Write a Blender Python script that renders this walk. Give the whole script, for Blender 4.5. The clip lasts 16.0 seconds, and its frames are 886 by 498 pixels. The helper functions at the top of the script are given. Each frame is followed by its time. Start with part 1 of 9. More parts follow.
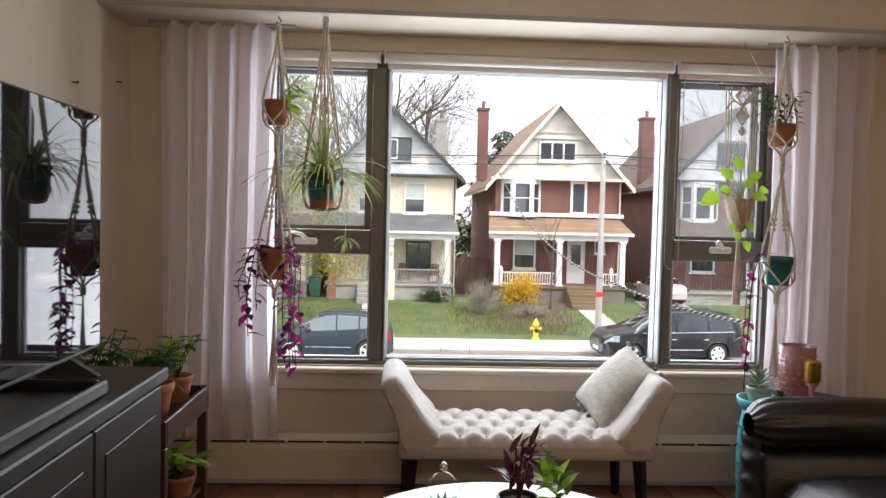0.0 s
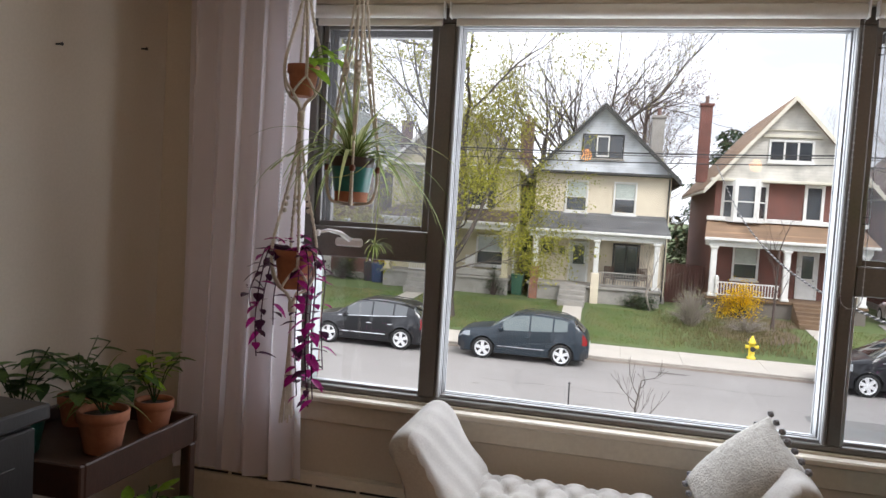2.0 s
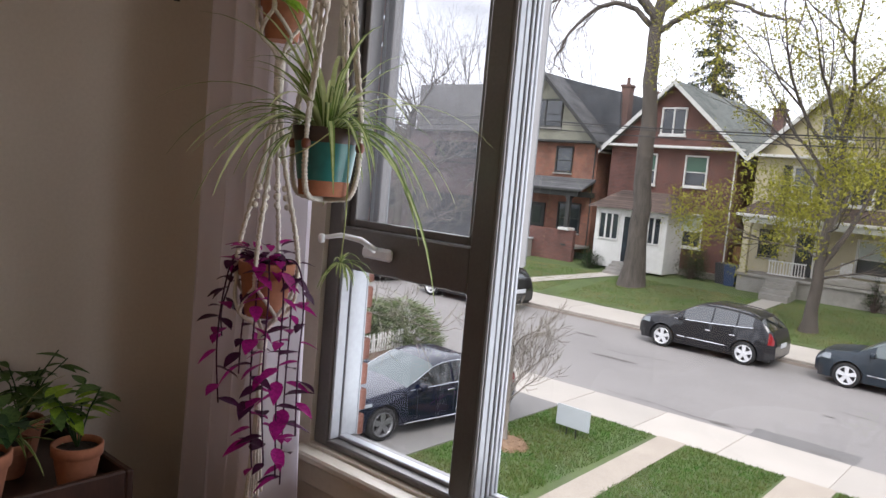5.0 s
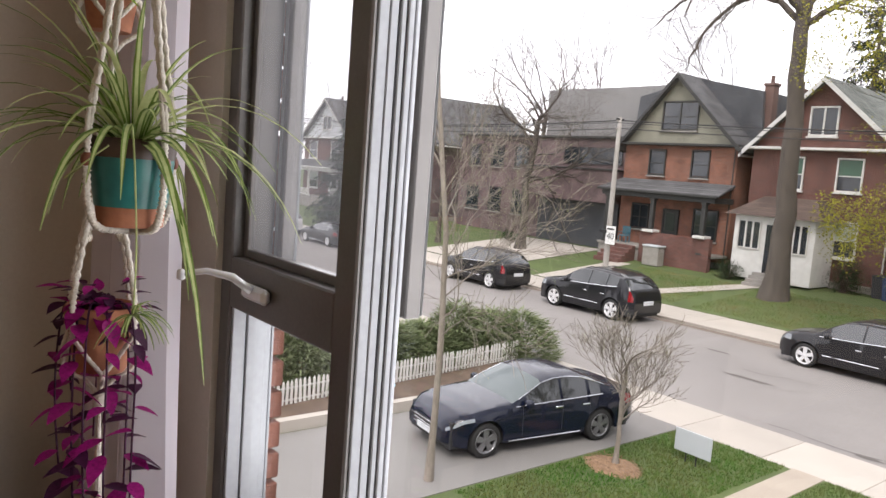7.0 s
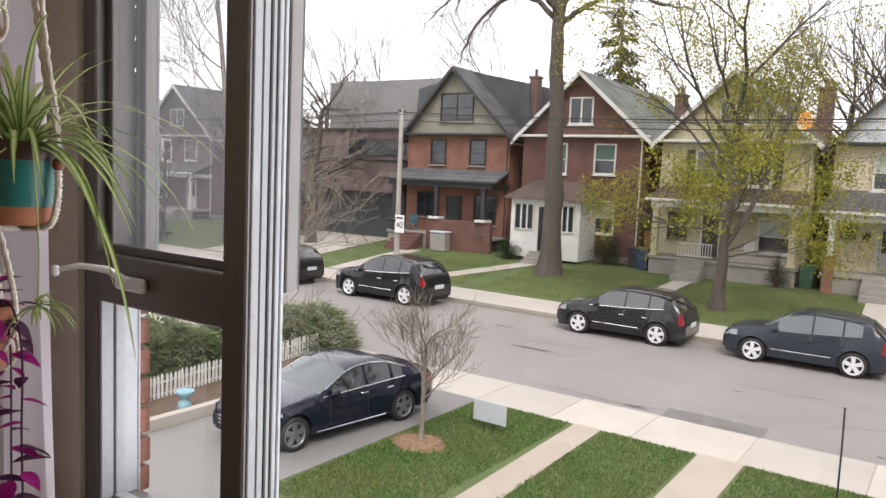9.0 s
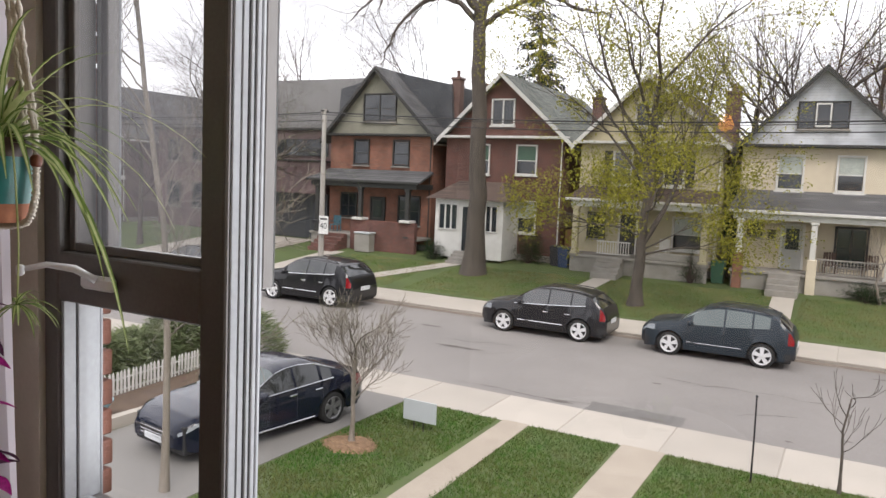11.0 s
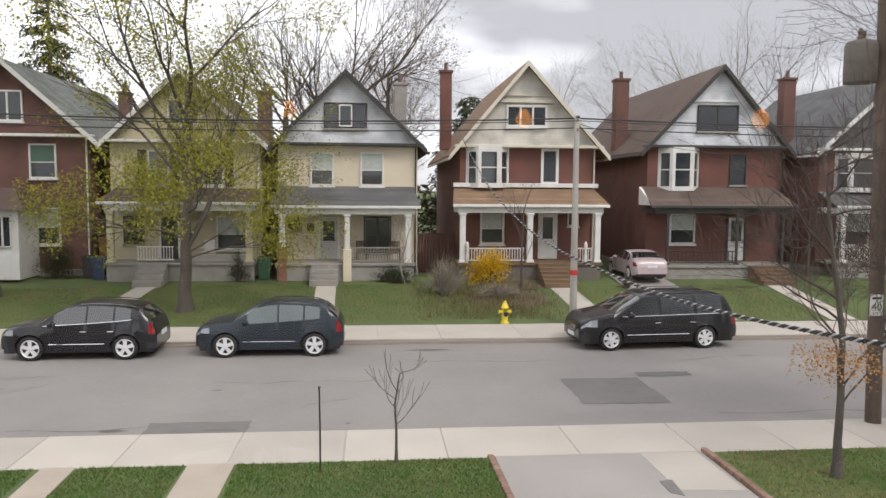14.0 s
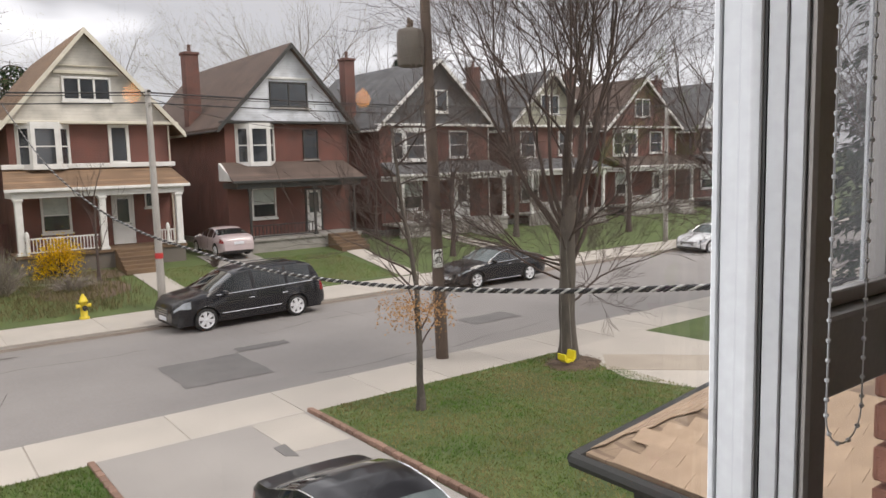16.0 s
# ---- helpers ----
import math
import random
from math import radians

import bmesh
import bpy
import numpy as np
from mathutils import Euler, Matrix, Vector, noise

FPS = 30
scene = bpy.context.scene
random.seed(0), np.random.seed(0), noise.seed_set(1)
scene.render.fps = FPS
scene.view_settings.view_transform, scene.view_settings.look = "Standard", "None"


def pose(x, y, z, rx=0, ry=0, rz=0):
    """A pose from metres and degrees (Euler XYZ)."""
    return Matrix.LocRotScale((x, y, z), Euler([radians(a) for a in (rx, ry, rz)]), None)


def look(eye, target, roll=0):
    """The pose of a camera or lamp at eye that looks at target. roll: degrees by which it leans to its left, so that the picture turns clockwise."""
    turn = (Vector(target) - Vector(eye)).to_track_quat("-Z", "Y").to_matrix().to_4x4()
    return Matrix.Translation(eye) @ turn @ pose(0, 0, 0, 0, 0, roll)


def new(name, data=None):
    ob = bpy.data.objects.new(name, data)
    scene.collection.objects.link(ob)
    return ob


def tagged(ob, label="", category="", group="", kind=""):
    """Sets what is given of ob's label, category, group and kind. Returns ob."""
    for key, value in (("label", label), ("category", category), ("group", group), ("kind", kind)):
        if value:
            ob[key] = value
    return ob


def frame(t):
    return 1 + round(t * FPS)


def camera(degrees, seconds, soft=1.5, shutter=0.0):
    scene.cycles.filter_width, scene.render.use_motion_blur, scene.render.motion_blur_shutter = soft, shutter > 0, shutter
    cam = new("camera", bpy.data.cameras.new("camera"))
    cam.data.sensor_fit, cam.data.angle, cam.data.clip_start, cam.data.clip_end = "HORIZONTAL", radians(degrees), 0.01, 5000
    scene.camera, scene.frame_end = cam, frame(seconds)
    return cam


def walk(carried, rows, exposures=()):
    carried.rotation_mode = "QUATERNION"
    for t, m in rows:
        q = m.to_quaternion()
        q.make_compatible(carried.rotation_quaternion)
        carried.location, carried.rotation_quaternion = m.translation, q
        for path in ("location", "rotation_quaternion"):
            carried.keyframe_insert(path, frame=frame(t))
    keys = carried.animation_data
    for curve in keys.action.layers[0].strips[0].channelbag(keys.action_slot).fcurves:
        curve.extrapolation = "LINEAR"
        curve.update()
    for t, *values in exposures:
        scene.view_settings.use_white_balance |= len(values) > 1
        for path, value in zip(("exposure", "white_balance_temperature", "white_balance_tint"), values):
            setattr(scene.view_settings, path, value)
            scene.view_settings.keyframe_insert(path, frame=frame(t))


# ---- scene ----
cam = camera(61.3, 16.0)
PATH = [
    (0, (0.077, -3.577, 1.262), (0.185, -1.581, 1.181), 1.4),
    (0.5, (0.233, -3.391, 1.286), (0.291, -1.396, 1.166), 2.3),
    (1, (0.38, -3.209, 1.272), (0.365, -1.213, 1.143), 1.8),
    (1.5, (0.484, -2.959, 1.298), (0.337, -0.968, 1.19), 1.5),
    (2, (0.629, -2.716, 1.295), (0.169, -0.773, 1.185), 3.5),
    (2.5, (0.765, -2.475, 1.311), (0.046, -0.612, 1.199), 3.6),
    (3, (0.918, -2.23, 1.325), (0.081, -0.417, 1.215), 3.7),
    (3.5, (1.003, -2.049, 1.341), (0.06, -0.292, 1.18), 3.2),
    (4, (1.02, -1.904, 1.357), (0.009, -0.186, 1.189), 3.6),
    (4.2, (1.025, -1.812, 1.351), (-0.04, -0.128, 1.181), 4.4),
    (6.3, (1.091, -0.848, 1.429), (-0.441, 0.419, 1.204), 3.2),
    (6.5, (1.119, -0.790, 1.434), (-0.425, 0.462, 1.212), 3.5),
    (7, (1.082, -0.703, 1.436), (-0.462, 0.550, 1.223), 4.4),
    (7.5, (1.059, -0.721, 1.454), (-0.398, 0.638, 1.282), 3.4),
    (8, (1.013, -0.786, 1.431), (-0.290, 0.725, 1.300), 1.7),
    (8.5, (1.110, -0.903, 1.415), (-0.100, 0.681, 1.245), 2.6),
    (9, (1.151, -0.992, 1.420), (0.016, 0.642, 1.221), 2.5),
    (9.2, (1.139, -1.065, 1.426), (0.055, 0.605, 1.236), 2.3),
    (11.3, (1.086, -1.110, 1.406), (0.182, 0.664, 1.224), 2.5),
    (11.5, (1.100, -1.121, 1.413), (0.255, 0.683, 1.241), 2.5),
    (12, (1.083, -1.030, 1.416), (0.400, 0.845, 1.271), 2.2),
    (12.5, (1.029, -0.767, 1.405), (0.466, 1.147, 1.260), 2.2),
    (13, (0.800, -0.660, 1.400), (0.451, 1.304, 1.250), 2.1),
    (13.5, (0.790, -0.560, 1.390), (0.710, 1.433, 1.241), 1.1),
    (14, (0.790, -0.430, 1.380), (0.973, 1.555, 1.221), 0.4),
    (14.5, (0.790, -0.372, 1.360), (1.209, 1.577, 1.202), -0.8),
    (15, (0.758, -0.332, 1.340), (1.494, 1.519, 1.158), -1.1),
    (15.5, (0.684, -0.394, 1.345), (1.643, 1.347, 1.124), -0.6),
    (16, (0.502, -0.432, 1.384), (1.69, 1.16, 1.151), -1.5),
]
walk(cam, [(t, look(e, g, r)) for t, e, g, r in PATH],
     [(0, 1.42, 6300, 12), (1.0, 1.25, 6250, 12), (2.0, 0.97, 6200, 12), (3.0, 0.81, 6100, 13), (4.2, 0.75, 5950, 14), (6.3, 0.75, 6600, 16),
      (9.0, 0.65, 6600, 15), (12, 0.34, 6600, 14), (13.5, 0.25, 6550, 13), (15, 0.22, 6600, 13), (16, 0.28, 6750, 14)])

# ---- sky and lamps ----
world = bpy.data.worlds.new("sky")
world.use_nodes = True
scene.world = world
nt = world.node_tree
bg = nt.nodes["Background"]
sky = nt.nodes.new("ShaderNodeTexSky")
sky.sky_type, sky.sun_disc = "NISHITA", False
sky.sun_elevation, sky.sun_rotation = radians(38), radians(-40)
tc = nt.nodes.new("ShaderNodeTexCoord")
mp = nt.nodes.new("ShaderNodeMapping")
mp.inputs["Scale"].default_value = (1.5, 1.5, 4.0)
mp.inputs["Location"].default_value = (0.35, 0.1, 0.4)
nz = nt.nodes.new("ShaderNodeTexNoise")
nz.inputs["Scale"].default_value, nz.inputs["Detail"].default_value, nz.inputs["Roughness"].default_value = 1.5, 4, 0.5
rp = nt.nodes.new("ShaderNodeValToRGB")
rp.color_ramp.elements[0].position, rp.color_ramp.elements[0].color = 0.40, (5.6, 5.7, 6.0, 1)
rp.color_ramp.elements[1].position, rp.color_ramp.elements[1].color = 0.60, (15.2, 15.4, 15.9, 1)
mx = nt.nodes.new("ShaderNodeMix")
mx.data_type = "RGBA"
mx.inputs["Factor"].default_value = 0.92
nt.links.new(tc.outputs["Generated"], mp.inputs["Vector"])
nt.links.new(mp.outputs["Vector"], nz.inputs["Vector"])
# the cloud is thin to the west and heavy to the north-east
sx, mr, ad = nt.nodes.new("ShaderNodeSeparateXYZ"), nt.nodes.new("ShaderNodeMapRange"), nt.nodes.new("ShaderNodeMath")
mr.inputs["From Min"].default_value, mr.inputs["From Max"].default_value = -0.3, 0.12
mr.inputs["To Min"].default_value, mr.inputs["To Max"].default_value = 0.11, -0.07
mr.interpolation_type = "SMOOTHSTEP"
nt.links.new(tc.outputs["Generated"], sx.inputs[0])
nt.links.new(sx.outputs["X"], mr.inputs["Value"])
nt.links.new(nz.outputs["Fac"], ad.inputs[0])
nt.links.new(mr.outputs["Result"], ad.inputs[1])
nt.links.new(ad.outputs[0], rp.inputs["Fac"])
nt.links.new(sky.outputs["Color"], mx.inputs["A"])
nt.links.new(rp.outputs["Color"], mx.inputs["B"])
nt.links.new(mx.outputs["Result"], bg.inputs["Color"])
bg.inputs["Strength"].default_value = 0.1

sun = new("sun", bpy.data.lights.new("sun", "SUN"))
sun.data.energy, sun.data.angle, sun.data.color = 1.8, radians(25), (1.0, 0.96, 0.9)
sun.matrix_basis = look((0, 0, 60), (-25, 33, 14))
# the sky's light that falls through the window opening
day = new("window_daylight", bpy.data.lights.new("window_daylight", "AREA"))
day.data.shape, day.data.size, day.data.size_y = "RECTANGLE", 2.3, 1.35
day.data.energy, day.data.color = 22, (0.95, 0.97, 1.0)
day.matrix_basis = pose(.65, .15, 1.28, -90, 0, 0)
# ---- materials ----
def mat(name, base, rough=0.6, c2=None, scale=4.0, bump=0.0, fine=60.0, metal=0.0, spec=0.5, lo=0.35, hi=0.65, rand=0.0, stretch=(1, 1, 1), coat=0.0, island=0.0):
    m = bpy.data.materials.new(name)
    m.use_nodes = True
    t = m.node_tree
    p = t.nodes["Principled BSDF"]
    p.inputs["Roughness"].default_value, p.inputs["Metallic"].default_value = rough, metal
    p.inputs["Specular IOR Level"].default_value = spec
    p.inputs["Coat Weight"].default_value = coat
    p.inputs["Coat Roughness"].default_value = 0.05
    co = t.nodes.new("ShaderNodeTexCoord")
    ma = t.nodes.new("ShaderNodeMapping")
    ma.inputs["Scale"].default_value = stretch
    t.links.new(co.outputs["Object"], ma.inputs["Vector"])
    n1 = t.nodes.new("ShaderNodeTexNoise")
    n1.inputs["Scale"].default_value, n1.inputs["Detail"].default_value = scale, 6
    n2 = t.nodes.new("ShaderNodeTexNoise")
    n2.inputs["Scale"].default_value, n2.inputs["Detail"].default_value = fine, 4
    t.links.new(ma.outputs["Vector"], n1.inputs["Vector"])
    t.links.new(ma.outputs["Vector"], n2.inputs["Vector"])
    ad = t.nodes.new("ShaderNodeMath")
    ad.operation = "MULTIPLY_ADD"
    ad.inputs[1].default_value, ad.inputs[2].default_value = 0.45, 0.0
    t.links.new(n2.outputs["Fac"], ad.inputs[0])
    mu = t.nodes.new("ShaderNodeMath")
    mu.operation = "MULTIPLY_ADD"
    mu.inputs[1].default_value = 0.55
    t.links.new(n1.outputs["Fac"], mu.inputs[0])
    t.links.new(ad.outputs[0], mu.inputs[2])
    r = t.nodes.new("ShaderNodeValToRGB")
    c2 = c2 or tuple(c * 0.82 for c in base)
    r.color_ramp.elements[0].position, r.color_ramp.elements[0].color = lo, (*c2, 1)
    r.color_ramp.elements[1].position, r.color_ramp.elements[1].color = hi, (*base, 1)
    t.links.new(mu.outputs[0], r.inputs["Fac"])
    out = r.outputs["Color"]
    if rand or island:
        oi = t.nodes.new("ShaderNodeNewGeometry" if island else "ShaderNodeObjectInfo")
        mr = t.nodes.new("ShaderNodeMapRange")
        k = rand or island
        mr.inputs["To Min"].default_value, mr.inputs["To Max"].default_value = 1 - k, 1 + k
        t.links.new(oi.outputs["Random Per Island" if island else "Random"], mr.inputs["Value"])
        hs = t.nodes.new("ShaderNodeHueSaturation")
        t.links.new(mr.outputs["Result"], hs.inputs["Value"])
        t.links.new(out, hs.inputs["Color"])
        out = hs.outputs["Color"]
    t.links.new(out, p.inputs["Base Color"])
    if bump:
        b = t.nodes.new("ShaderNodeBump")
        b.inputs["Strength"].default_value, b.inputs["Distance"].default_value = bump, 0.02
        t.links.new(mu.outputs[0], b.inputs["Height"])
        t.links.new(b.outputs["Normal"], p.inputs["Normal"])
    return m


def courses(name, base, c2, mortar, bw, bh, joint=0.012, rough=0.85, offset=0.5, bump=0.5, slope=False):
    """Brickwork, shingles or siding laid in courses of real size on walls facing any way."""
    m = bpy.data.materials.new(name)
    m.use_nodes = True
    t = m.node_tree
    p = t.nodes["Principled BSDF"]
    p.inputs["Roughness"].default_value = rough
    co = t.nodes.new("ShaderNodeTexCoord")
    s = t.nodes.new("ShaderNodeSeparateXYZ")
    t.links.new(co.outputs["Object"], s.inputs[0])
    a = t.nodes.new("ShaderNodeMath")
    a.operation = "ADD"
    c = t.nodes.new("ShaderNodeCombineXYZ")
    if slope:
        t.links.new(s.outputs["Y"], c.inputs["X"])
    else:
        t.links.new(s.outputs["X"], a.inputs[0])
        t.links.new(s.outputs["Y"], a.inputs[1])
        t.links.new(a.outputs[0], c.inputs["X"])
    t.links.new(s.outputs["Z"], c.inputs["Y"])
    br = t.nodes.new("ShaderNodeTexBrick")
    br.offset = offset
    br.inputs["Scale"].default_value = 1.0
    br.inputs["Brick Width"].default_value, br.inputs["Row Height"].default_value = bw, bh
    br.inputs["Mortar Size"].default_value = joint
    br.inputs["Color1"].default_value, br.inputs["Color2"].default_value, br.inputs["Mortar"].default_value = (*base, 1), (*c2, 1), (*mortar, 1)
    t.links.new(c.outputs[0], br.inputs["Vector"])
    n = t.nodes.new("ShaderNodeTexNoise")
    n.inputs["Scale"].default_value, n.inputs["Detail"].default_value = 1.1, 8
    t.links.new(co.outputs["Object"], n.inputs["Vector"])
    mr = t.nodes.new("ShaderNodeMapRange")
    mr.inputs["From Min"].default_value, mr.inputs["From Max"].default_value = 0.3, 0.7
    mr.inputs["To Min"].default_value, mr.inputs["To Max"].default_value = 0.72, 1.25
    t.links.new(n.outputs["Fac"], mr.inputs["Value"])
    hs = t.nodes.new("ShaderNodeHueSaturation")
    t.links.new(mr.outputs["Result"], hs.inputs["Value"])
    t.links.new(br.outputs["Color"], hs.inputs["Color"])
    t.links.new(hs.outputs["Color"], p.inputs["Base Color"])
    b = t.nodes.new("ShaderNodeBump")
    b.inputs["Strength"].default_value, b.inputs["Distance"].default_value, b.invert = bump, 0.01, True
    t.links.new(br.outputs["Fac"], b.inputs["Height"])
    t.links.new(b.outputs["Normal"], p.inputs["Normal"])
    return m


def glass(name, tint=(0.97, 0.98, 0.98), ior=1.45, rough=0.0):
    m = bpy.data.materials.new(name)
    m.use_nodes = True
    t = m.node_tree
    t.nodes.remove(t.nodes["Principled BSDF"])
    a, g, f, x = (t.nodes.new("ShaderNode" + k) for k in ("BsdfTransparent", "BsdfGlossy", "LayerWeight", "MixShader"))
    a.inputs["Color"].default_value = (*tint, 1)
    g.inputs["Roughness"].default_value = rough
    f.inputs["Blend"].default_value = 0.5
    pw, ma = t.nodes.new("ShaderNodeMath"), t.nodes.new("ShaderNodeMath")
    pw.operation, ma.operation = "POWER", "MULTIPLY_ADD"
    r0 = ((ior - 1) / (ior + 1)) ** 2 * 1.6
    pw.inputs[1].default_value, ma.inputs[1].default_value, ma.inputs[2].default_value = 5, 1 - r0, r0
    t.links.new(f.outputs["Facing"], pw.inputs[0])
    t.links.new(pw.outputs[0], ma.inputs[0])
    t.links.new(ma.outputs[0], x.inputs[0])
    t.links.new(a.outputs[0], x.inputs[1])
    t.links.new(g.outputs[0], x.inputs[2])
    t.links.new(x.outputs[0], t.nodes["Material Output"].inputs["Surface"])
    return m


def veil(name, color, share, translucent=False):
    """Woven cloth or mesh that lets part of the light straight through."""
    m = bpy.data.materials.new(name)
    m.use_nodes = True
    t = m.node_tree
    t.nodes.remove(t.nodes["Principled BSDF"])
    a, d, x = (t.nodes.new("ShaderNode" + k) for k in ("BsdfTransparent", "BsdfDiffuse", "MixShader"))
    d.inputs["Color"].default_value = (*color, 1)
    x.inputs[0].default_value = share
    out = d.outputs[0]
    if translucent:
        tr, y = t.nodes.new("ShaderNodeBsdfTranslucent"), t.nodes.new("ShaderNodeMixShader")
        tr.inputs["Color"].default_value = (*color, 1)
        y.inputs[0].default_value = 0.68
        t.links.new(d.outputs[0], y.inputs[1])
        t.links.new(tr.outputs[0], y.inputs[2])
        out = y.outputs[0]
    t.links.new(a.outputs[0], x.inputs[1])
    t.links.new(out, x.inputs[2])
    t.links.new(x.outputs[0], t.nodes["Material Output"].inputs["Surface"])
    return m


def leafy(name, base, c2, through_light=0.35, rough=0.5, island=0.25):
    """Leaves: two greens mixed leaf by leaf, with light shining through the blade."""
    m = mat(name, base, rough, c2, scale=9, fine=70, island=island, lo=0.4, hi=0.6)
    t = m.node_tree
    p = t.nodes["Principled BSDF"]
    p.inputs["Specular IOR Level"].default_value = 0.15
    tr, x = t.nodes.new("ShaderNodeBsdfTranslucent"), t.nodes.new("ShaderNodeMixShader")
    t.links.new(p.inputs["Base Color"].links[0].from_socket, tr.inputs["Color"])
    x.inputs[0].default_value = through_light
    t.links.new(p.outputs[0], x.inputs[1])
    t.links.new(tr.outputs[0], x.inputs[2])
    t.links.new(x.outputs[0], t.nodes["Material Output"].inputs["Surface"])
    return m


def glow(name, color, strength):
    m = bpy.data.materials.new(name)
    m.use_nodes = True
    p = m.node_tree.nodes["Principled BSDF"]
    p.inputs["Base Color"].default_value = (*color, 1)
    p.inputs["Emission Color"].default_value = (*color, 1)
    p.inputs["Emission Strength"].default_value = strength
    return m


# ---- mesh tools ----
class Mesh:
    def __init__(self):
        self.v, self.f = [], []

    def add(self, verts, faces):
        n = len(self.v)
        self.v.extend(tuple(p) for p in verts)
        self.f.extend(tuple(n + i for i in q) for q in faces)
        return self

    def box(self, x0, y0, z0, x1, y1, z1, r=0.0):
        if r <= 0:
            vs = [(x, y, z) for x in (x0, x1) for y in (y0, y1) for z in (z0, z1)]
            return self.add(vs, [(0, 1, 3, 2), (4, 6, 7, 5), (0, 4, 5, 1), (2, 3, 7, 6), (0, 2, 6, 4), (1, 5, 7, 3)])
        r = min(r, (x1 - x0) / 2.01, (y1 - y0) / 2.01, (z1 - z0) / 2.01)
        lo, hi = (x0, y0, z0), (x1, y1, z1)
        vs, idx = [], {}
        for c in range(8):
            s = [(c >> k) & 1 for k in range(3)]
            for k in range(3):
                p = [(hi[a] if s[a] else lo[a]) + (0 if a == k else (-r if s[a] else r)) for a in range(3)]
                idx[(tuple(s), k)] = len(vs)
                vs.append(p)
        fs = []
        cyc = [(0, 0), (1, 0), (1, 1), (0, 1)]
        for k in range(3):
            a, b = (k + 1) % 3, (k + 2) % 3
            for side in (0, 1):
                q = []
                for i, j in cyc:
                    s = [0, 0, 0]
                    s[k], s[a], s[b] = side, i, j
                    q.append(idx[(tuple(s), k)])
                fs.append(q if side else q[::-1])
        for k in range(3):
            a, b = (k + 1) % 3, (k + 2) % 3
            for i in (0, 1):
                for j in (0, 1):
                    s0, s1 = [0, 0, 0], [0, 0, 0]
                    s0[a], s0[b], s1[a], s1[b] = i, j, i, j
                    s0[k], s1[k] = 0, 1
                    q = [idx[(tuple(s0), a)], idx[(tuple(s1), a)], idx[(tuple(s1), b)], idx[(tuple(s0), b)]]
                    fs.append(q if i == j else q[::-1])
        for c in range(8):
            s = tuple((c >> k) & 1 for k in range(3))
            q = [idx[(s, k)] for k in range(3)]
            fs.append(q if sum(s) % 2 else q[::-1])
        return self.add(vs, fs)

    def tube(self, pts, radii, n=6, cap=True):
        pts = [Vector(p) for p in pts]
        if not hasattr(radii, "__len__"):
            radii = [radii] * len(pts)
        vs, fs = [], []
        ref = None
        for i, p in enumerate(pts):
            d = (pts[min(i + 1, len(pts) - 1)] - pts[max(i - 1, 0)])
            if d.length < 1e-9:
                d = Vector((0, 0, 1))
            d.normalize()
            if ref is None:
                ref = Vector((1, 0, 0)) if abs(d.x) < 0.8 else Vector((0, 1, 0))
            u = (ref - d * ref.dot(d)).normalized()
            w = d.cross(u)
            ref = u
            for k in range(n):
                a = 2 * math.pi * k / n
                vs.append(p + (u * math.cos(a) + w * math.sin(a)) * radii[i])
        for i in range(len(pts) - 1):
            for k in range(n):
                l = (k + 1) % n
                fs.append((i * n + k, i * n + l, (i + 1) * n + l, (i + 1) * n + k))
        if cap:
            fs.append(tuple(range(n))[::-1])
            fs.append(tuple((len(pts) - 1) * n + k for k in range(n)))
        return self.add(vs, fs)

    def lathe(self, profile, n=24, at=(0, 0, 0), axis="z", cap=True):
        vs, fs = [], []
        for r, z in profile:
            for k in range(n):
                a = 2 * math.pi * k / n
                x, y = r * math.cos(a), r * math.sin(a)
                q = {"z": (x, y, z), "y": (x, z, y), "x": (z, x, y)}[axis]
                vs.append((at[0] + q[0], at[1] + q[1], at[2] + q[2]))
        for i in range(len(profile) - 1):
            for k in range(n):
                l = (k + 1) % n
                fs.append((i * n + k, i * n + l, (i + 1) * n + l, (i + 1) * n + k))
        if cap:
            fs.append(tuple(range(n))[::-1])
            fs.append(tuple((len(profile) - 1) * n + k for k in range(n)))
        return self.add(vs, fs)

    def grid(self, nu, nv, fn, thick=None):
        vs = [fn(i / nu, j / nv) for i in range(nu + 1) for j in range(nv + 1)]
        fs = [(i * (nv + 1) + j, (i + 1) * (nv + 1) + j, (i + 1) * (nv + 1) + j + 1, i * (nv + 1) + j + 1) for i in range(nu) for j in range(nv)]
        return self.add(vs, fs)

    def prism(self, outline, a, b, axis="y"):
        """An outline of (u, z) pairs pushed from a to b along an axis."""
        n = len(outline)
        q = (lambda u, z, t: (u, t, z)) if axis == "y" else (lambda u, z, t: (t, u, z)) if axis == "x" else (lambda u, z, t: (u, z, t))
        vs = [q(u, z, t) for t in (a, b) for u, z in outline]
        fs = [tuple(range(n))[::-1], tuple(range(n, 2 * n))]
        fs += [(k, (k + 1) % n, n + (k + 1) % n, n + k) for k in range(n)]
        return self.add(vs, fs)

    def leaf(self, p, d, up, length, width, fold=0.15):
        """A pointed leaf of four faces from p along d."""
        d, up = Vector(d).normalized(), Vector(up)
        s = d.cross(up)
        if s.length < 1e-4:
            s = Vector((1, 0, 0))
        s.normalize()
        up = s.cross(d)
        p = Vector(p)
        m = p + d * length * 0.45 - up * width * fold
        tip = p + d * length - up * length * 0.12
        a, b = p + d * length * 0.4 + s * width / 2 + up * width * fold, p + d * length * 0.4 - s * width / 2 + up * width * fold
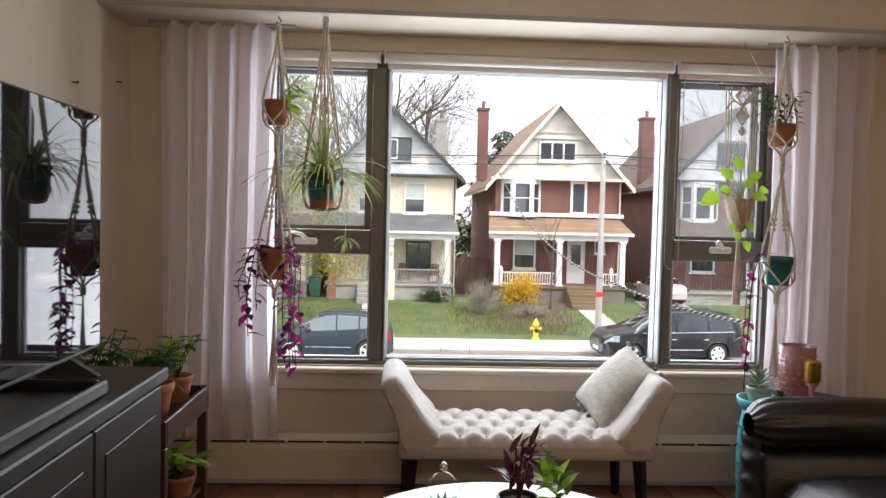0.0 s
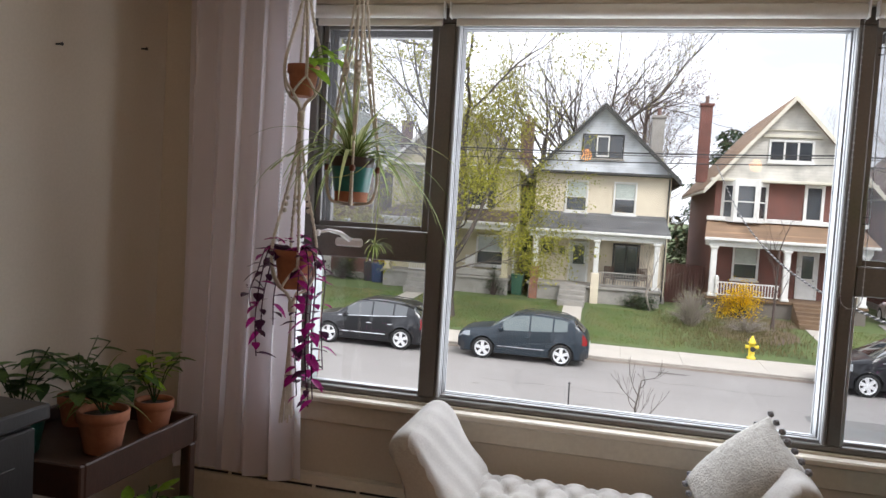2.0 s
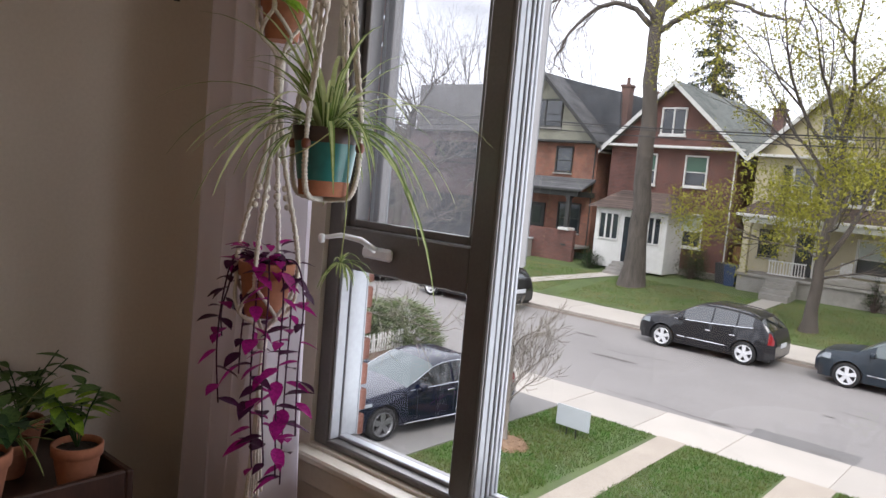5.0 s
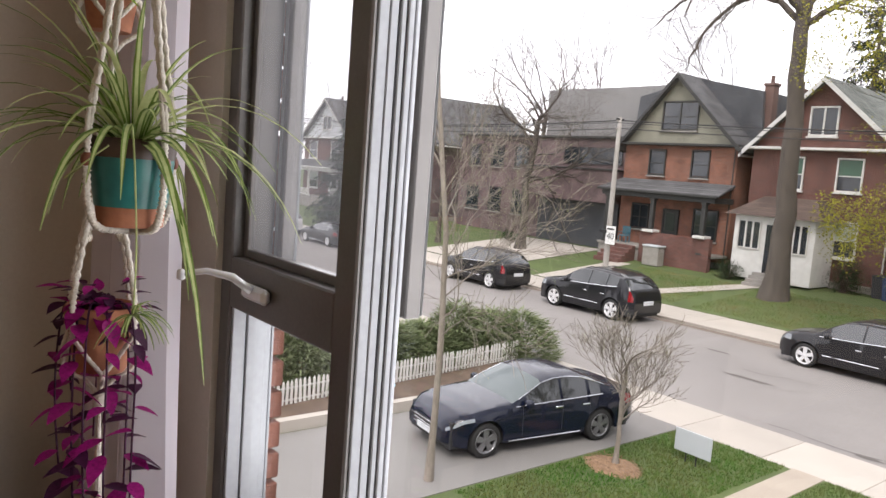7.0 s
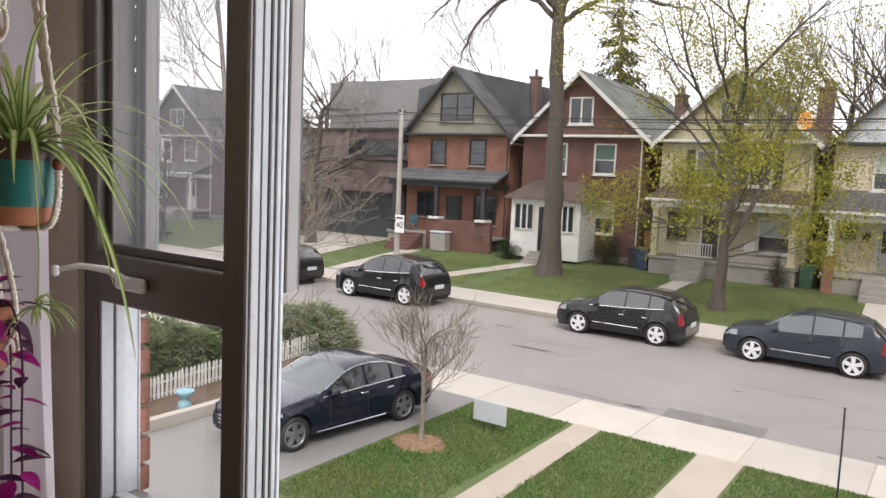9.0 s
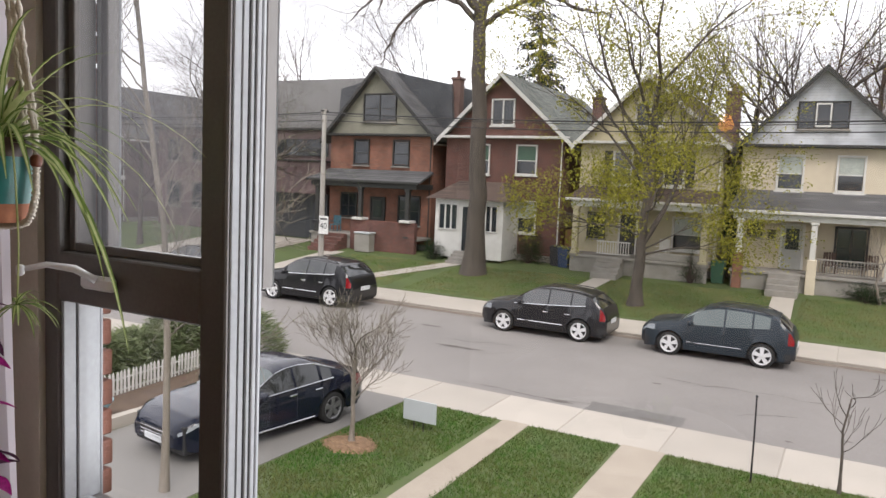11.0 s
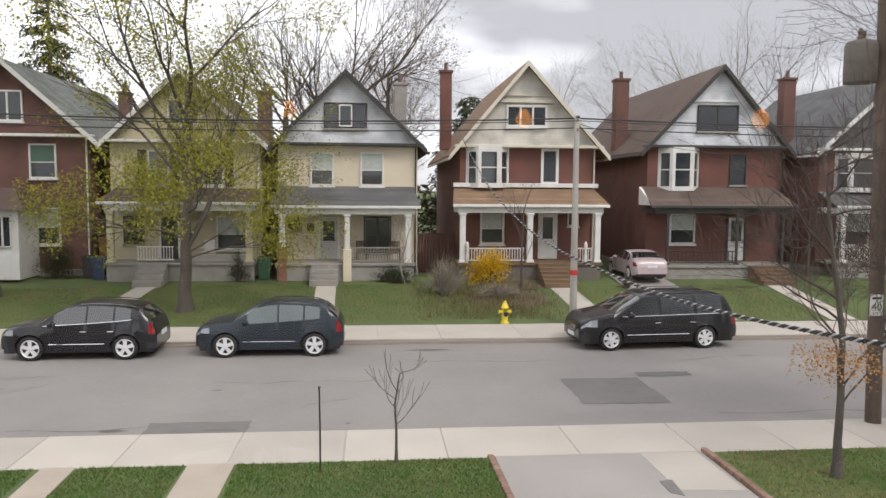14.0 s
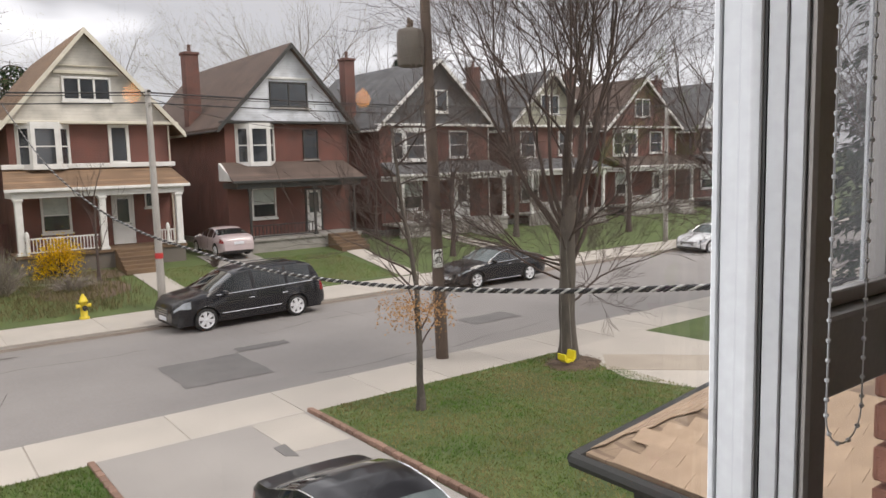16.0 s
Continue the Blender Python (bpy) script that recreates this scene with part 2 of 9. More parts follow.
        return self.add([p, a, tip, b, m], [(0, 4, 1), (1, 4, 2), (2, 4, 3), (3, 4, 0)])

    def ob(self, name, material, parent=None, smooth=False, label="", kind="", second=None):
        me = bpy.data.meshes.new(name)
        o = Vector(parent["at"]) if parent is not None and "at" in parent else Vector((0, 0, 0))
        me.from_pydata([(p[0] - o.x, p[1] - o.y, p[2] - o.z) for p in self.v], [], self.f)
        me.materials.append(material)
        if second:
            me.materials.append(second[0])
            for k in second[1]:
                me.polygons[k].material_index = 1
        bm = bmesh.new()
        bm.from_mesh(me)
        bmesh.ops.recalc_face_normals(bm, faces=bm.faces)
        bm.to_mesh(me)
        bm.free()
        if smooth:
            me.polygons.foreach_set("use_smooth", [True] * len(me.polygons))
        ob = new(name, me)
        if parent is not None:
            ob.parent = parent
            if "at" in parent:
                ob["at"] = tuple(parent["at"])
        return tagged(ob, label=label, kind=kind)


def thing(name, label, category, at=(0, 0, 0), group=""):
    e = new(name)
    e.empty_display_size = 0.1
    e.location = at
    e["at"] = tuple(at)
    return tagged(e, label, category, group)


def structure(ob, label=""):
    return tagged(ob, label, "", "", "structure")


def soft_edges(ob, angle=40):
    """Smooth shading that keeps edges sharper than the angle."""
    me = ob.data
    bm = bmesh.new()
    bm.from_mesh(me)
    for e in bm.edges:
        e.smooth = len(e.link_faces) == 2 and e.calc_face_angle(0) < radians(angle)
    for f in bm.faces:
        f.smooth = True
    bm.to_mesh(me)
    bm.free()
    return ob


def mixv(a, b, t):
    return tuple(p + (q - p) * t for p, q in zip(a, b))


def curve_through(table, x):
    """The height of a line through (x, z) pairs, eased at the pairs."""
    if x <= table[0][0]:
        return table[0][1]
    for (x0, z0), (x1, z1) in zip(table, table[1:]):
        if x <= x1:
            t = (x - x0) / (x1 - x0)
            return z0 + (z1 - z0) * t
    return table[-1][1]


def along(pts, t):
    """A smooth curve through the points."""
    k = t * (len(pts) - 1)
    i = min(int(k), len(pts) - 2)
    f = k - i
    p0, p1, p2, p3 = (Vector(pts[max(0, min(len(pts) - 1, i + d))]) for d in (-1, 0, 1, 2))
    return .5 * ((2 * p1) + (p2 - p0) * f + (2 * p0 - 5 * p1 + 4 * p2 - p3) * f * f + (3 * p1 - p0 - 3 * p2 + p3) * f ** 3)


ROAD = -3.9
WALK = -3.76


def lawn(y):
    return -3.75 if y < 27.7 else min(-3.75 + (y - 27.7) * 0.095, -2.96)
# ---- materials of the street ----
M_GRASS = mat("grass", (0.11, 0.15, 0.045), 0.9, (0.065, 0.09, 0.03), scale=0.8, fine=14, bump=0.6)
M_BLADE = leafy("grass_blades", (0.075, 0.175, 0.03), (0.15, 0.165, 0.055), 0.3, 0.7, 0.3)
M_BLADE.node_tree.nodes["Mapping"].inputs["Scale"].default_value = (0.1, 0.1, 0.1)
M_BLADE_WORN = leafy("worn_grass_blades", (0.10, 0.19, 0.035), (0.31, 0.25, 0.12), 0.3, 0.7, 0.22)
M_BLADE_WORN.node_tree.nodes["Mapping"].inputs["Scale"].default_value = (0.07, 0.07, 0.07)
M_ROAD = mat("asphalt", (0.285, 0.265, 0.25), 0.9, (0.225, 0.21, 0.2), scale=0.35, fine=25, bump=0.25)
M_PATCH = mat("asphalt_patch", (0.19, 0.18, 0.172), 0.92, (0.145, 0.138, 0.132), scale=1.5, fine=40, bump=0.3)
M_CRACK = mat("tar_crack", (0.15, 0.14, 0.132), 0.85, scale=3)
M_WALK = mat("concrete", (0.50, 0.455, 0.40), 0.9, (0.41, 0.375, 0.33), scale=0.6, fine=30, bump=0.2, rand=0.08)
M_DRIVE = mat("driveway_asphalt", (0.25, 0.24, 0.225), 0.9, (0.20, 0.19, 0.18), scale=0.7, fine=30, bump=0.25)
M_DRIVE_E = mat("driveway_concrete", (0.36, 0.335, 0.31), 0.9, (0.29, 0.27, 0.25), scale=0.5, fine=30, bump=0.2)
M_PATH = mat("sandy_concrete", (0.45, 0.39, 0.32), 0.95, (0.35, 0.30, 0.245), scale=1.1, fine=35, bump=0.25)
M_DIRT_KERB = mat("gutter_dirt", (0.15, 0.115, 0.09), 0.95, (0.24, 0.20, 0.165), scale=1.2, fine=30, bump=0.4)
M_EDGE = mat("red_edging_brick", (0.30, 0.19, 0.14), 0.9, (0.2, 0.12, 0.09), scale=4, fine=40, bump=0.4, rand=0.2)
M_MULCH = mat("mulch", (0.34, 0.22, 0.13), 0.95, (0.17, 0.10, 0.06), scale=12, fine=80, bump=1.0)
M_SOIL = mat("garden_soil", (0.16, 0.11, 0.075), 0.95, (0.08, 0.055, 0.04), scale=3, fine=50, bump=0.8)
M_BLACK = mat("black_metal", (0.02, 0.02, 0.022), 0.5, scale=20)
M_WHITE = mat("white_paint", (0.78, 0.77, 0.74), 0.55, (0.66, 0.65, 0.61), scale=2.5, fine=30, bump=0.05)
M_BARK = mat("grey_bark", (0.125, 0.105, 0.088), 0.95, (0.055, 0.047, 0.04), scale=6, fine=45, bump=0.8, stretch=(1, 1, 0.25))
M_BARK_PALE = mat("pale_bark", (0.30, 0.26, 0.22), 0.95, (0.17, 0.145, 0.12), scale=6, fine=45, bump=0.6, stretch=(1, 1, 0.25))
M_TWIG = mat("red_brown_twigs", (0.105, 0.075, 0.064), 0.9, (0.052, 0.039, 0.035), scale=8, fine=40)
M_POLE = mat("weathered_pole", (0.42, 0.40, 0.37), 0.9, (0.29, 0.27, 0.245), scale=3, fine=40, bump=0.4, stretch=(1, 1, 0.15))
M_POLE_WOOD = mat("brown_wood_pole", (0.17, 0.125, 0.10), 0.9, (0.09, 0.068, 0.055), scale=3, fine=40, bump=0.5, stretch=(1, 1, 0.15))

# ---- the ground ----
g = Mesh()
prof = [(-60, -3.75), (13.42, -3.75), (13.44, -4.05), (25.1, -4.05), (25.12, -4.05), (27.68, -4.05), (27.7, -3.75), (30, lawn(30)), (33, lawn(33)), (36.02, -2.96), (60, -2.9), (150, -2.6), (1500, -2.0)]
xs = [-1500, -150, -70, -45, -30, -20, -10, 0, 10, 20, 30, 45, 70, 150, 1500]
g.add([(x, y, z) for x in xs for y, z in prof], [(i * len(prof) + j, (i + 1) * len(prof) + j, (i + 1) * len(prof) + j + 1, i * len(prof) + j + 1) for i in range(len(xs) - 1) for j in range(len(prof) - 1)])
ground = structure(g.ob("ground", M_GRASS), "spring lawn with worn patches along a residential street")

road = structure(Mesh().box(-400, 15.3, -4.04, 400, 25.0, ROAD).ob("road", M_ROAD), "worn grey asphalt street with cracks and patches")
patches = [(-4.2, 15.45, -1.98, 16.5), (-3.1, 15.6, -2.2, 16.2), (5.95, 17.3, 8.2, 19.8), (8.3, 19.9, 9.9, 20.4), (15.5, 18.0, 17.5, 19.0), (-20, 18.2, -18.5, 19.0)]
for k, (a, b, c, d) in enumerate(patches):
    m = Mesh()
    n = 9
    loop = []
    for i in range(4 * n):
        s, u = divmod(i, n)
        u /= n
        p = [(a + (c - a) * u, b), (c, b + (d - b) * u), (c - (c - a) * u, d), (a, d - (d - b) * u)][s]
        loop.append((p[0] + random.uniform(-.04, .04), p[1] + random.uniform(-.04, .04), ROAD + 0.006 + .002 * k))
    m.add(loop, [tuple(range(4 * n))])
    structure(m.ob("road_patch", M_PATCH), "darker square asphalt patch in the road")
m = Mesh()
for x, y, dx, dy, n in [(-10.5, 20.5, 0.35, 0.06, 9), (-3.6, 20.1, 0.32, -0.02, 16), (-3.4, 20.0, -0.02, -0.22, 7), (-9, 19.0, 0.3, 0.14, 6), (2, 22.3, 0.4, 0.03, 14), (9.5, 21.6, 0.5, 0.1, 12), (-1, 17.5, 0.25, 0.1, 7), (9, 16.4, 0.6, 0.03, 20), (-8, 16.2, 0.5, -0.02, 12)]:
    pts = []
    for i in range(n):
        pts.append((x, y))
        x, y = x + dx * random.uniform(.5, 1.3), y + dy + random.uniform(-.16, .16)
    for (x0, y0), (x1, y1) in zip(pts, pts[1:]):
        w = random.uniform(0.006, 0.028)
        m.add([(x0, y0 - w, ROAD + .005), (x1, y1 - w, ROAD + .005), (x1, y1 + w, ROAD + .005), (x0, y0 + w, ROAD + .005)], [(0, 1, 2, 3)])
structure(m.ob("road_crack", M_CRACK), "dark tar-filled cracks in the asphalt")

# oil stains and small marks
M_STAIN = mat("road_stain", (0.15, 0.135, 0.125), 0.9, (0.11, 0.1, 0.09), scale=3)
for x, y, a, b in [(-9.6, 19.6, 0.9, 0.16), (-4.9, 16.0, 0.35, 0.12), (-2.6, 15.9, 0.5, 0.06), (7.0, 18.5, 0.45, 0.2), (2.6, 23.8, 0.8, 0.12), (0.2, 16.2, .1, .05), (1.3, 17, .12, .05), (-3.3, 19.2, .15, .06), (-12, 22, .5, .1)]:
    m = Mesh()
    m.add([(x + a * math.cos(k * .449) * random.uniform(.6, 1.1), y + b * math.sin(k * .449) * random.uniform(.6, 1.1), ROAD + .009) for k in range(14)], [tuple(range(14))])
    structure(m.ob("road_stain", M_STAIN), "dark oil stain on the asphalt")

near_walk = structure(Mesh().box(-120, 13.46, -4.04, 120, 15.28, WALK - 0.02).ob("pavement_near_base", M_WALK), "concrete bed of the pavement")
far_walk = structure(Mesh().box(-120, 25.04, -4.04, 120, 27.66, WALK - 0.02).ob("pavement_far_base", M_WALK), "concrete bed of the pavement")
# the slabs of both pavements, with open joints
def slab_row(parent, y0, y1, xs):
    for a, b in zip(xs, xs[1:]):
        hy = (y1 - y0) / 2
        m = Mesh().box(-(b - a) / 2 + .008, -hy, -.06, (b - a) / 2 - .008, hy, 0, 0.012)
        s = m.ob("paving_slab", M_WALK)
        s.location = ((a + b) / 2, y0 + hy, WALK)
        s.rotation_euler = (random.uniform(-.003, .003), random.uniform(-.003, .003), 0)
        s.parent = parent
slab_row(near_walk, 13.44, 15.31, [-30, -26, -22, -18.5, -15, -11.4, -7.8, -5.9, -4.05, -1.95, 0.2, 2.2, 4.8, 7.2, 9.2, 11, 13, 15, 17, 19, 22, 25, 30])
slab_row(far_walk, 25.02, 27.68, [-48, -42, -36, -31, -27, -23, -19, -15, -11, -7, -3, 0.9, 3.1, 6, 9, 12, 16, 20, 24, 28, 33, 38, 44, 50])

# a strip of dirt lies in the gutter along the far kerb
g = random.Random(14)
m = Mesh()
n = 240
edge = [(-48 + 98 * i / n, 24.72 - .16 * noise.noise((i * .21, 3, 0)) - g.uniform(0, .09)) for i in range(n + 1)]
m.add([(x, y, ROAD + .007) for x, y in edge] + [(x, 25.015, ROAD + .03) for x, y in edge], [(i, i + 1, n + 2 + i, n + 1 + i) for i in range(n)])
structure(m.ob("kerb_dirt", M_DIRT_KERB), "brown dirt and dead leaves in the gutter")

# paths and driveways
structure(Mesh().prism([(-5.25, 13.45), (-4.65, 13.45), (-4.4, 2.0), (-5.0, 2.0)], -3.80, -3.735, "z").ob("path", M_PATH), "narrow sandy concrete garden path")
structure(Mesh().prism([(-2.65, 13.45), (-1.8, 13.45), (-1.82, 2.0), (-2.55, 2.0)], -3.80, -3.735, "z").ob("path", M_PATH), "narrow sandy concrete garden path")
structure(Mesh().prism([(-11.2, 13.45), (-7.7, 13.45), (-7.75, 1.5), (-11.2, 1.5)], -3.80, -3.735, "z").ob("driveway_1", M_DRIVE), "grey asphalt driveway beside the lawn")
structure(Mesh().prism([(3.1, 13.45), (7.2, 13.45), (7.3, 1.5), (3.2, 1.5)], -3.80, -3.735, "z").ob("driveway_2", M_DRIVE_E), "pale concrete driveway with a repaired corner")
structure(Mesh().prism([(5.95, 13.4), (7.1, 13.4), (7.15, 11.5), (6.0, 11.6)], -3.80, -3.729, "z").ob("driveway_panel", M_WALK), "lighter new concrete panel in the driveway")
structure(Mesh().prism([(5.8, 12.0), (6.05, 12.05), (6.0, 11.35), (5.8, 11.5)], -3.80, -3.725, "z").ob("driveway_patch", M_PATCH), "small dark asphalt patch")
structure(Mesh().prism([(15.0, 13.45), (18.2, 13.45), (18.6, 9.0), (14.6, 9.0), (14.0, 10.6)], -3.80, -3.737, "z").ob("driveway_3", M_WALK), "concrete driveway beyond the big tree")
structure(Mesh().prism([(14.2, 11.4), (15.2, 12.4), (21.0, 6.8), (20.0, 5.8)], -3.80, -3.727, "z").ob("path", M_PATH), "narrow sandy concrete garden path")
for k, (x0, y0, x1, y1) in enumerate([(7.28, 13.35, 7.4, 3.5), (3.02, 13.35, 3.1, 8.0)]):
    edge = thing("lawn_edging", "low reddish brick edging between driveway and lawn", "lawn edging", (x0, y0, -3.75), "lawn edgings")
    n = int(abs(y0 - y1) / 0.26)
    base = Mesh().box(-.06, -.125, -.05, .06, .125, .09 if k == 0 else .05, .012)
    first = None
    for i in range(n):
        if first is None:
            first = base.ob("brick", M_EDGE)
            me = first.data
            b = first
        else:
            b = new("brick", me)
        b.parent = edge
        t = i / n
        b.location = ((x1 - x0) * t, (y1 - y0) * t, random.uniform(-.008, .008))
        b.rotation_euler = (random.uniform(-.02, .02), 0, random.uniform(-.05, .05))

# far paths
for x0, w, x1, yb, step in [(-25.5, 0.6, -25.5, 34.2, 0), (-20.6, 0.55, -17.5, 34.3, 0), (-9.9, 0.45, -9.4, 34.9, 0), (-1.2, 0.45, -1.45, 35.0, 0), (9.6, 0.55, 9.5, 34.2, 0), (19.6, 0.55, 20.3, 34.6, 0), (27.4, .6, 27.4, 35, 0)]:
    m = Mesh()
    n = 12
    m.add([(x0 + (x1 - x0) * i / n + s * w, 27.68 + (yb - 27.68) * i / n, lawn(27.68 + (yb - 27.68) * i / n) + .03) for i in range(n + 1) for s in (-1, 1)], [(2 * i, 2 * i + 1, 2 * i + 3, 2 * i + 2) for i in range(n)])
    structure(m.ob("path", M_WALK), "concrete walk across a front lawn")
m = Mesh()
m.add([(x0, 27.7 + 8.3 * i / 8, lawn(27.7 + 8.3 * i / 8) + .035) for i in range(9) for x0 in (12.6, 15.2)], [(2 * i, 2 * i + 1, 2 * i + 3, 2 * i + 2) for i in range(8)])
structure(m.ob("driveway_4", M_DRIVE_E), "narrow shared driveway between two brick houses")
m = Mesh()
m.add([(x0, 27.7 + 9.6 * i / 8, lawn(27.7 + 9.6 * i / 8) + .035) for i in range(9) for x0 in (-36.5, -29.2)], [(2 * i, 2 * i + 1, 2 * i + 3, 2 * i + 2) for i in range(8)])
structure(m.ob("driveway_5", M_WALK), "wide pale driveway in front of a garage")

# beds
def bed(x, y, a, b, z, material, label, name="mulch_bed"):
    m = Mesh()
    n = 20
    ring = [(x + a * math.cos(2 * math.pi * k / n) * random.uniform(.9, 1.08), y + b * math.sin(2 * math.pi * k / n) * random.uniform(.9, 1.08)) for k in range(n)]
    vs = [(p, q, z - .01) for p, q in ring] + [(x + (p - x) * .7, y + (q - y) * .7, z + .05 + random.uniform(0, .02)) for p, q in ring] + [(x, y, z + .07)]
    m.add(vs, [(k, (k + 1) % n, n + (k + 1) % n, n + k) for k in range(n)] + [(n + k, n + (k + 1) % n, 2 * n) for k in range(n)])
    for _ in range(260):
        r, t = math.sqrt(random.random()), random.uniform(0, 6.28)
        px, py = x + a * .92 * r * math.cos(t), y + b * .92 * r * math.sin(t)
        m.leaf((px, py, z + .05 + .02 * (1 - r)), (random.uniform(-1, 1), random.uniform(-1, 1), random.uniform(0, .5)), (0, 0, 1), random.uniform(.03, .08), .02)
    return tagged(m.ob(name, material), label, "garden bed", "", "stuff")
bed(-7.05, 10.3, .62, .5, -3.75, M_MULCH, "ring of brown wood mulch round a young tree")
bed(14.05, 12.35, .85, .7, -3.75, M_SOIL, "bare earth round the big tree", "bare_earth")
for x, y, a, b in [(6.6, 31.7, 1.9, 1.6), (7.3, 34.2, 2.2, .9)]:
    m = Mesh()
    n = 22
    ring = [(x + a * math.cos(6.283 * k / n) * random.uniform(.85, 1.1), y + b * math.sin(6.283 * k / n) * random.uniform(.85, 1.1)) for k in range(n)]
    m.add([(px, py, lawn(py) + .035) for px, py in ring], [tuple(range(n))])
    structure(m.ob("garden_bed", M_SOIL), "bare planting bed in a front garden")

# grass blades on the two near lawns
def blades(name, areas, count, z, hmin, hmax, label, material=None):
    m = Mesh()
    tot = sum((b - a) * (d - c) for a, b, c, d in areas)
    vs, fs = [], []
    for a, b, c, d in areas:
        for _ in range(int(count * (b - a) * (d - c) / tot)):
            x, y = random.uniform(a, b), random.uniform(c, d)
            h, t = random.uniform(hmin, hmax) * (0.6 + 0.8 * noise.noise((x * .8, y * .8, 0)) ** 2 + .3), random.uniform(0, 6.283)
            w = random.uniform(.006, .012)
            n = len(vs)
            cx, sx = math.cos(t), math.sin(t)
            zz = z if z is not None else lawn(y)
            vs += [(x - w * cx, y - w * sx, zz), (x + w * cx, y + w * sx, zz), (x + random.uniform(-.04, .04), y + random.uniform(-.04, .04), zz + h)]
            fs.append((n, n + 1, n + 2))
    m.v, m.f = vs, fs
    return tagged(m.ob(name, material or M_BLADE), label, "grass", "", "stuff")
blades("grass", [(-7.65, -5.35, 7, 13.4), (-4.6, -2.7, 8.5, 13.4), (-1.75, 3.0, 9.5, 13.4)], 52000, -3.75, .03, .075, "mown spring grass on the front lawn")
blades("grass", [(7.5, 14.5, 5.5, 13.4)], 42000, -3.75, .03, .07, "worn mown grass on the lawn by the driveway", M_BLADE_WORN)
blades("grass", [(-24, -18, 28, 34), (-17, -10, 28, 34), (-9, -1.9, 28, 34.5), (-.7, 3.4, 28, 34.5), (9.9, 12.4, 28, 34), (15.4, 19, 28, 34)], 45000, None, .04, .11, "mown grass on the lawns across the street", M_BLADE_WORN)
L_STALK = leafy("dry_stalks", (0.26, 0.20, 0.11), (0.11, 0.13, 0.045), .3, .8, .3)
m, g = Mesh(), random.Random(96)
for _ in range(5200):
    x, y = g.gauss(5.6, 1.7), g.uniform(28.2, 34.8)
    if 2.4 < x < 8.9:
        hh = g.uniform(.06, .3) * (1.5 if g.random() < .1 else 1)
        a = g.uniform(0, 6.283)
        m.leaf((x, y, lawn(y)), (math.cos(a) * .5, math.sin(a) * .5, 1), (math.cos(a), math.sin(a), 0), hh, .03)
tagged(m.ob("weeds", L_STALK), "dry stalks and weeds in the unkempt front garden", "weeds", "", "stuff")
# ---- materials of the houses ----
M_BRICK_OR = courses("orange_brick", (0.34, 0.13, 0.075), (0.22, 0.09, 0.06), (0.22, 0.15, 0.12), .22, .075)
M_BRICK_DK = courses("dark_red_brick", (0.17, 0.063, 0.047), (0.105, 0.044, 0.037), (0.15, 0.10, 0.085), .22, .075)
M_BRICK_RD = courses("red_brick", (0.185, 0.062, 0.046), (0.125, 0.045, 0.037), (0.15, 0.085, 0.07), .22, .075)
M_BRICK_BR = courses("brown_brick", (0.175, 0.12, 0.12), (0.15, 0.10, 0.102), (0.14, 0.105, 0.105), .4, .09)
M_CHIMNEY = courses("sooty_brick", (0.17, 0.085, 0.065), (0.115, 0.062, 0.05), (0.14, 0.11, 0.1), .22, .075)
M_STUCCO_CR = mat("cream_stucco", (0.70, 0.62, 0.48), 0.9, (0.60, 0.52, 0.40), scale=1.2, fine=35, bump=0.2)
M_STUCCO_YL = mat("yellow_stucco", (0.55, 0.49, 0.335), 0.9, (0.45, 0.40, 0.27), scale=1.2, fine=35, bump=0.2)
M_SIDING_W = courses("white_siding", (0.66, 0.68, 0.71), (0.62, 0.64, 0.67), (0.50, 0.51, 0.54), 6.0, .13, .008, .6, bump=.6)
M_SIDING_BEIGE = courses("beige_siding", (0.56, 0.53, 0.475), (0.53, 0.505, 0.455), (0.45, 0.43, 0.385), 6.0, .15, .007, .7, bump=.6)
M_SIDING_GREEN = mat("olive_gable", (0.31, 0.30, 0.235), 0.85, (0.21, 0.205, 0.165), scale=2, fine=30, bump=0.2)
M_SHINGLE_GR = courses("grey_shingles", (0.15, 0.15, 0.15), (0.10, 0.10, 0.105), (0.05, 0.05, 0.05), .32, .11, .008, .95, bump=.9, slope=True)
M_SHINGLE_GN = courses("green_shingles", (0.20, 0.215, 0.195), (0.13, 0.145, 0.13), (0.07, 0.08, 0.07), .32, .11, .008, .95, bump=.9, slope=True)
M_SLATE = courses("dark_slate", (0.10, 0.105, 0.115), (0.07, 0.075, 0.082), (0.045, 0.047, 0.05), .28, .14, .008, .8, bump=.7)
M_SHINGLE_TN = courses("tan_shingles", (0.29, 0.185, 0.11), (0.20, 0.13, 0.085), (0.13, 0.08, 0.05), .32, .11, .008, .95, bump=.9, slope=True)
M_SHINGLE_BR = courses("brown_shingles", (0.15, 0.105, 0.085), (0.105, 0.075, 0.062), (0.05, 0.04, 0.035), .32, .11, .008, .95, bump=.9, slope=True)
M_TRIM_W = mat("white_trim", (0.72, 0.71, 0.68), 0.6, (0.58, 0.57, 0.54), scale=3, fine=30)
M_TRIM_DK = mat("dark_trim", (0.045, 0.045, 0.042), 0.6, (0.03, 0.03, 0.028), scale=4)
M_TRIM_CR = mat("cream_trim", (0.62, 0.58, 0.48), 0.6, scale=3)
M_WINDOW = mat("window_glass", (0.035, 0.042, 0.05), 0.06, (0.02, 0.024, 0.028), scale=1.5, fine=8, spec=0.8)
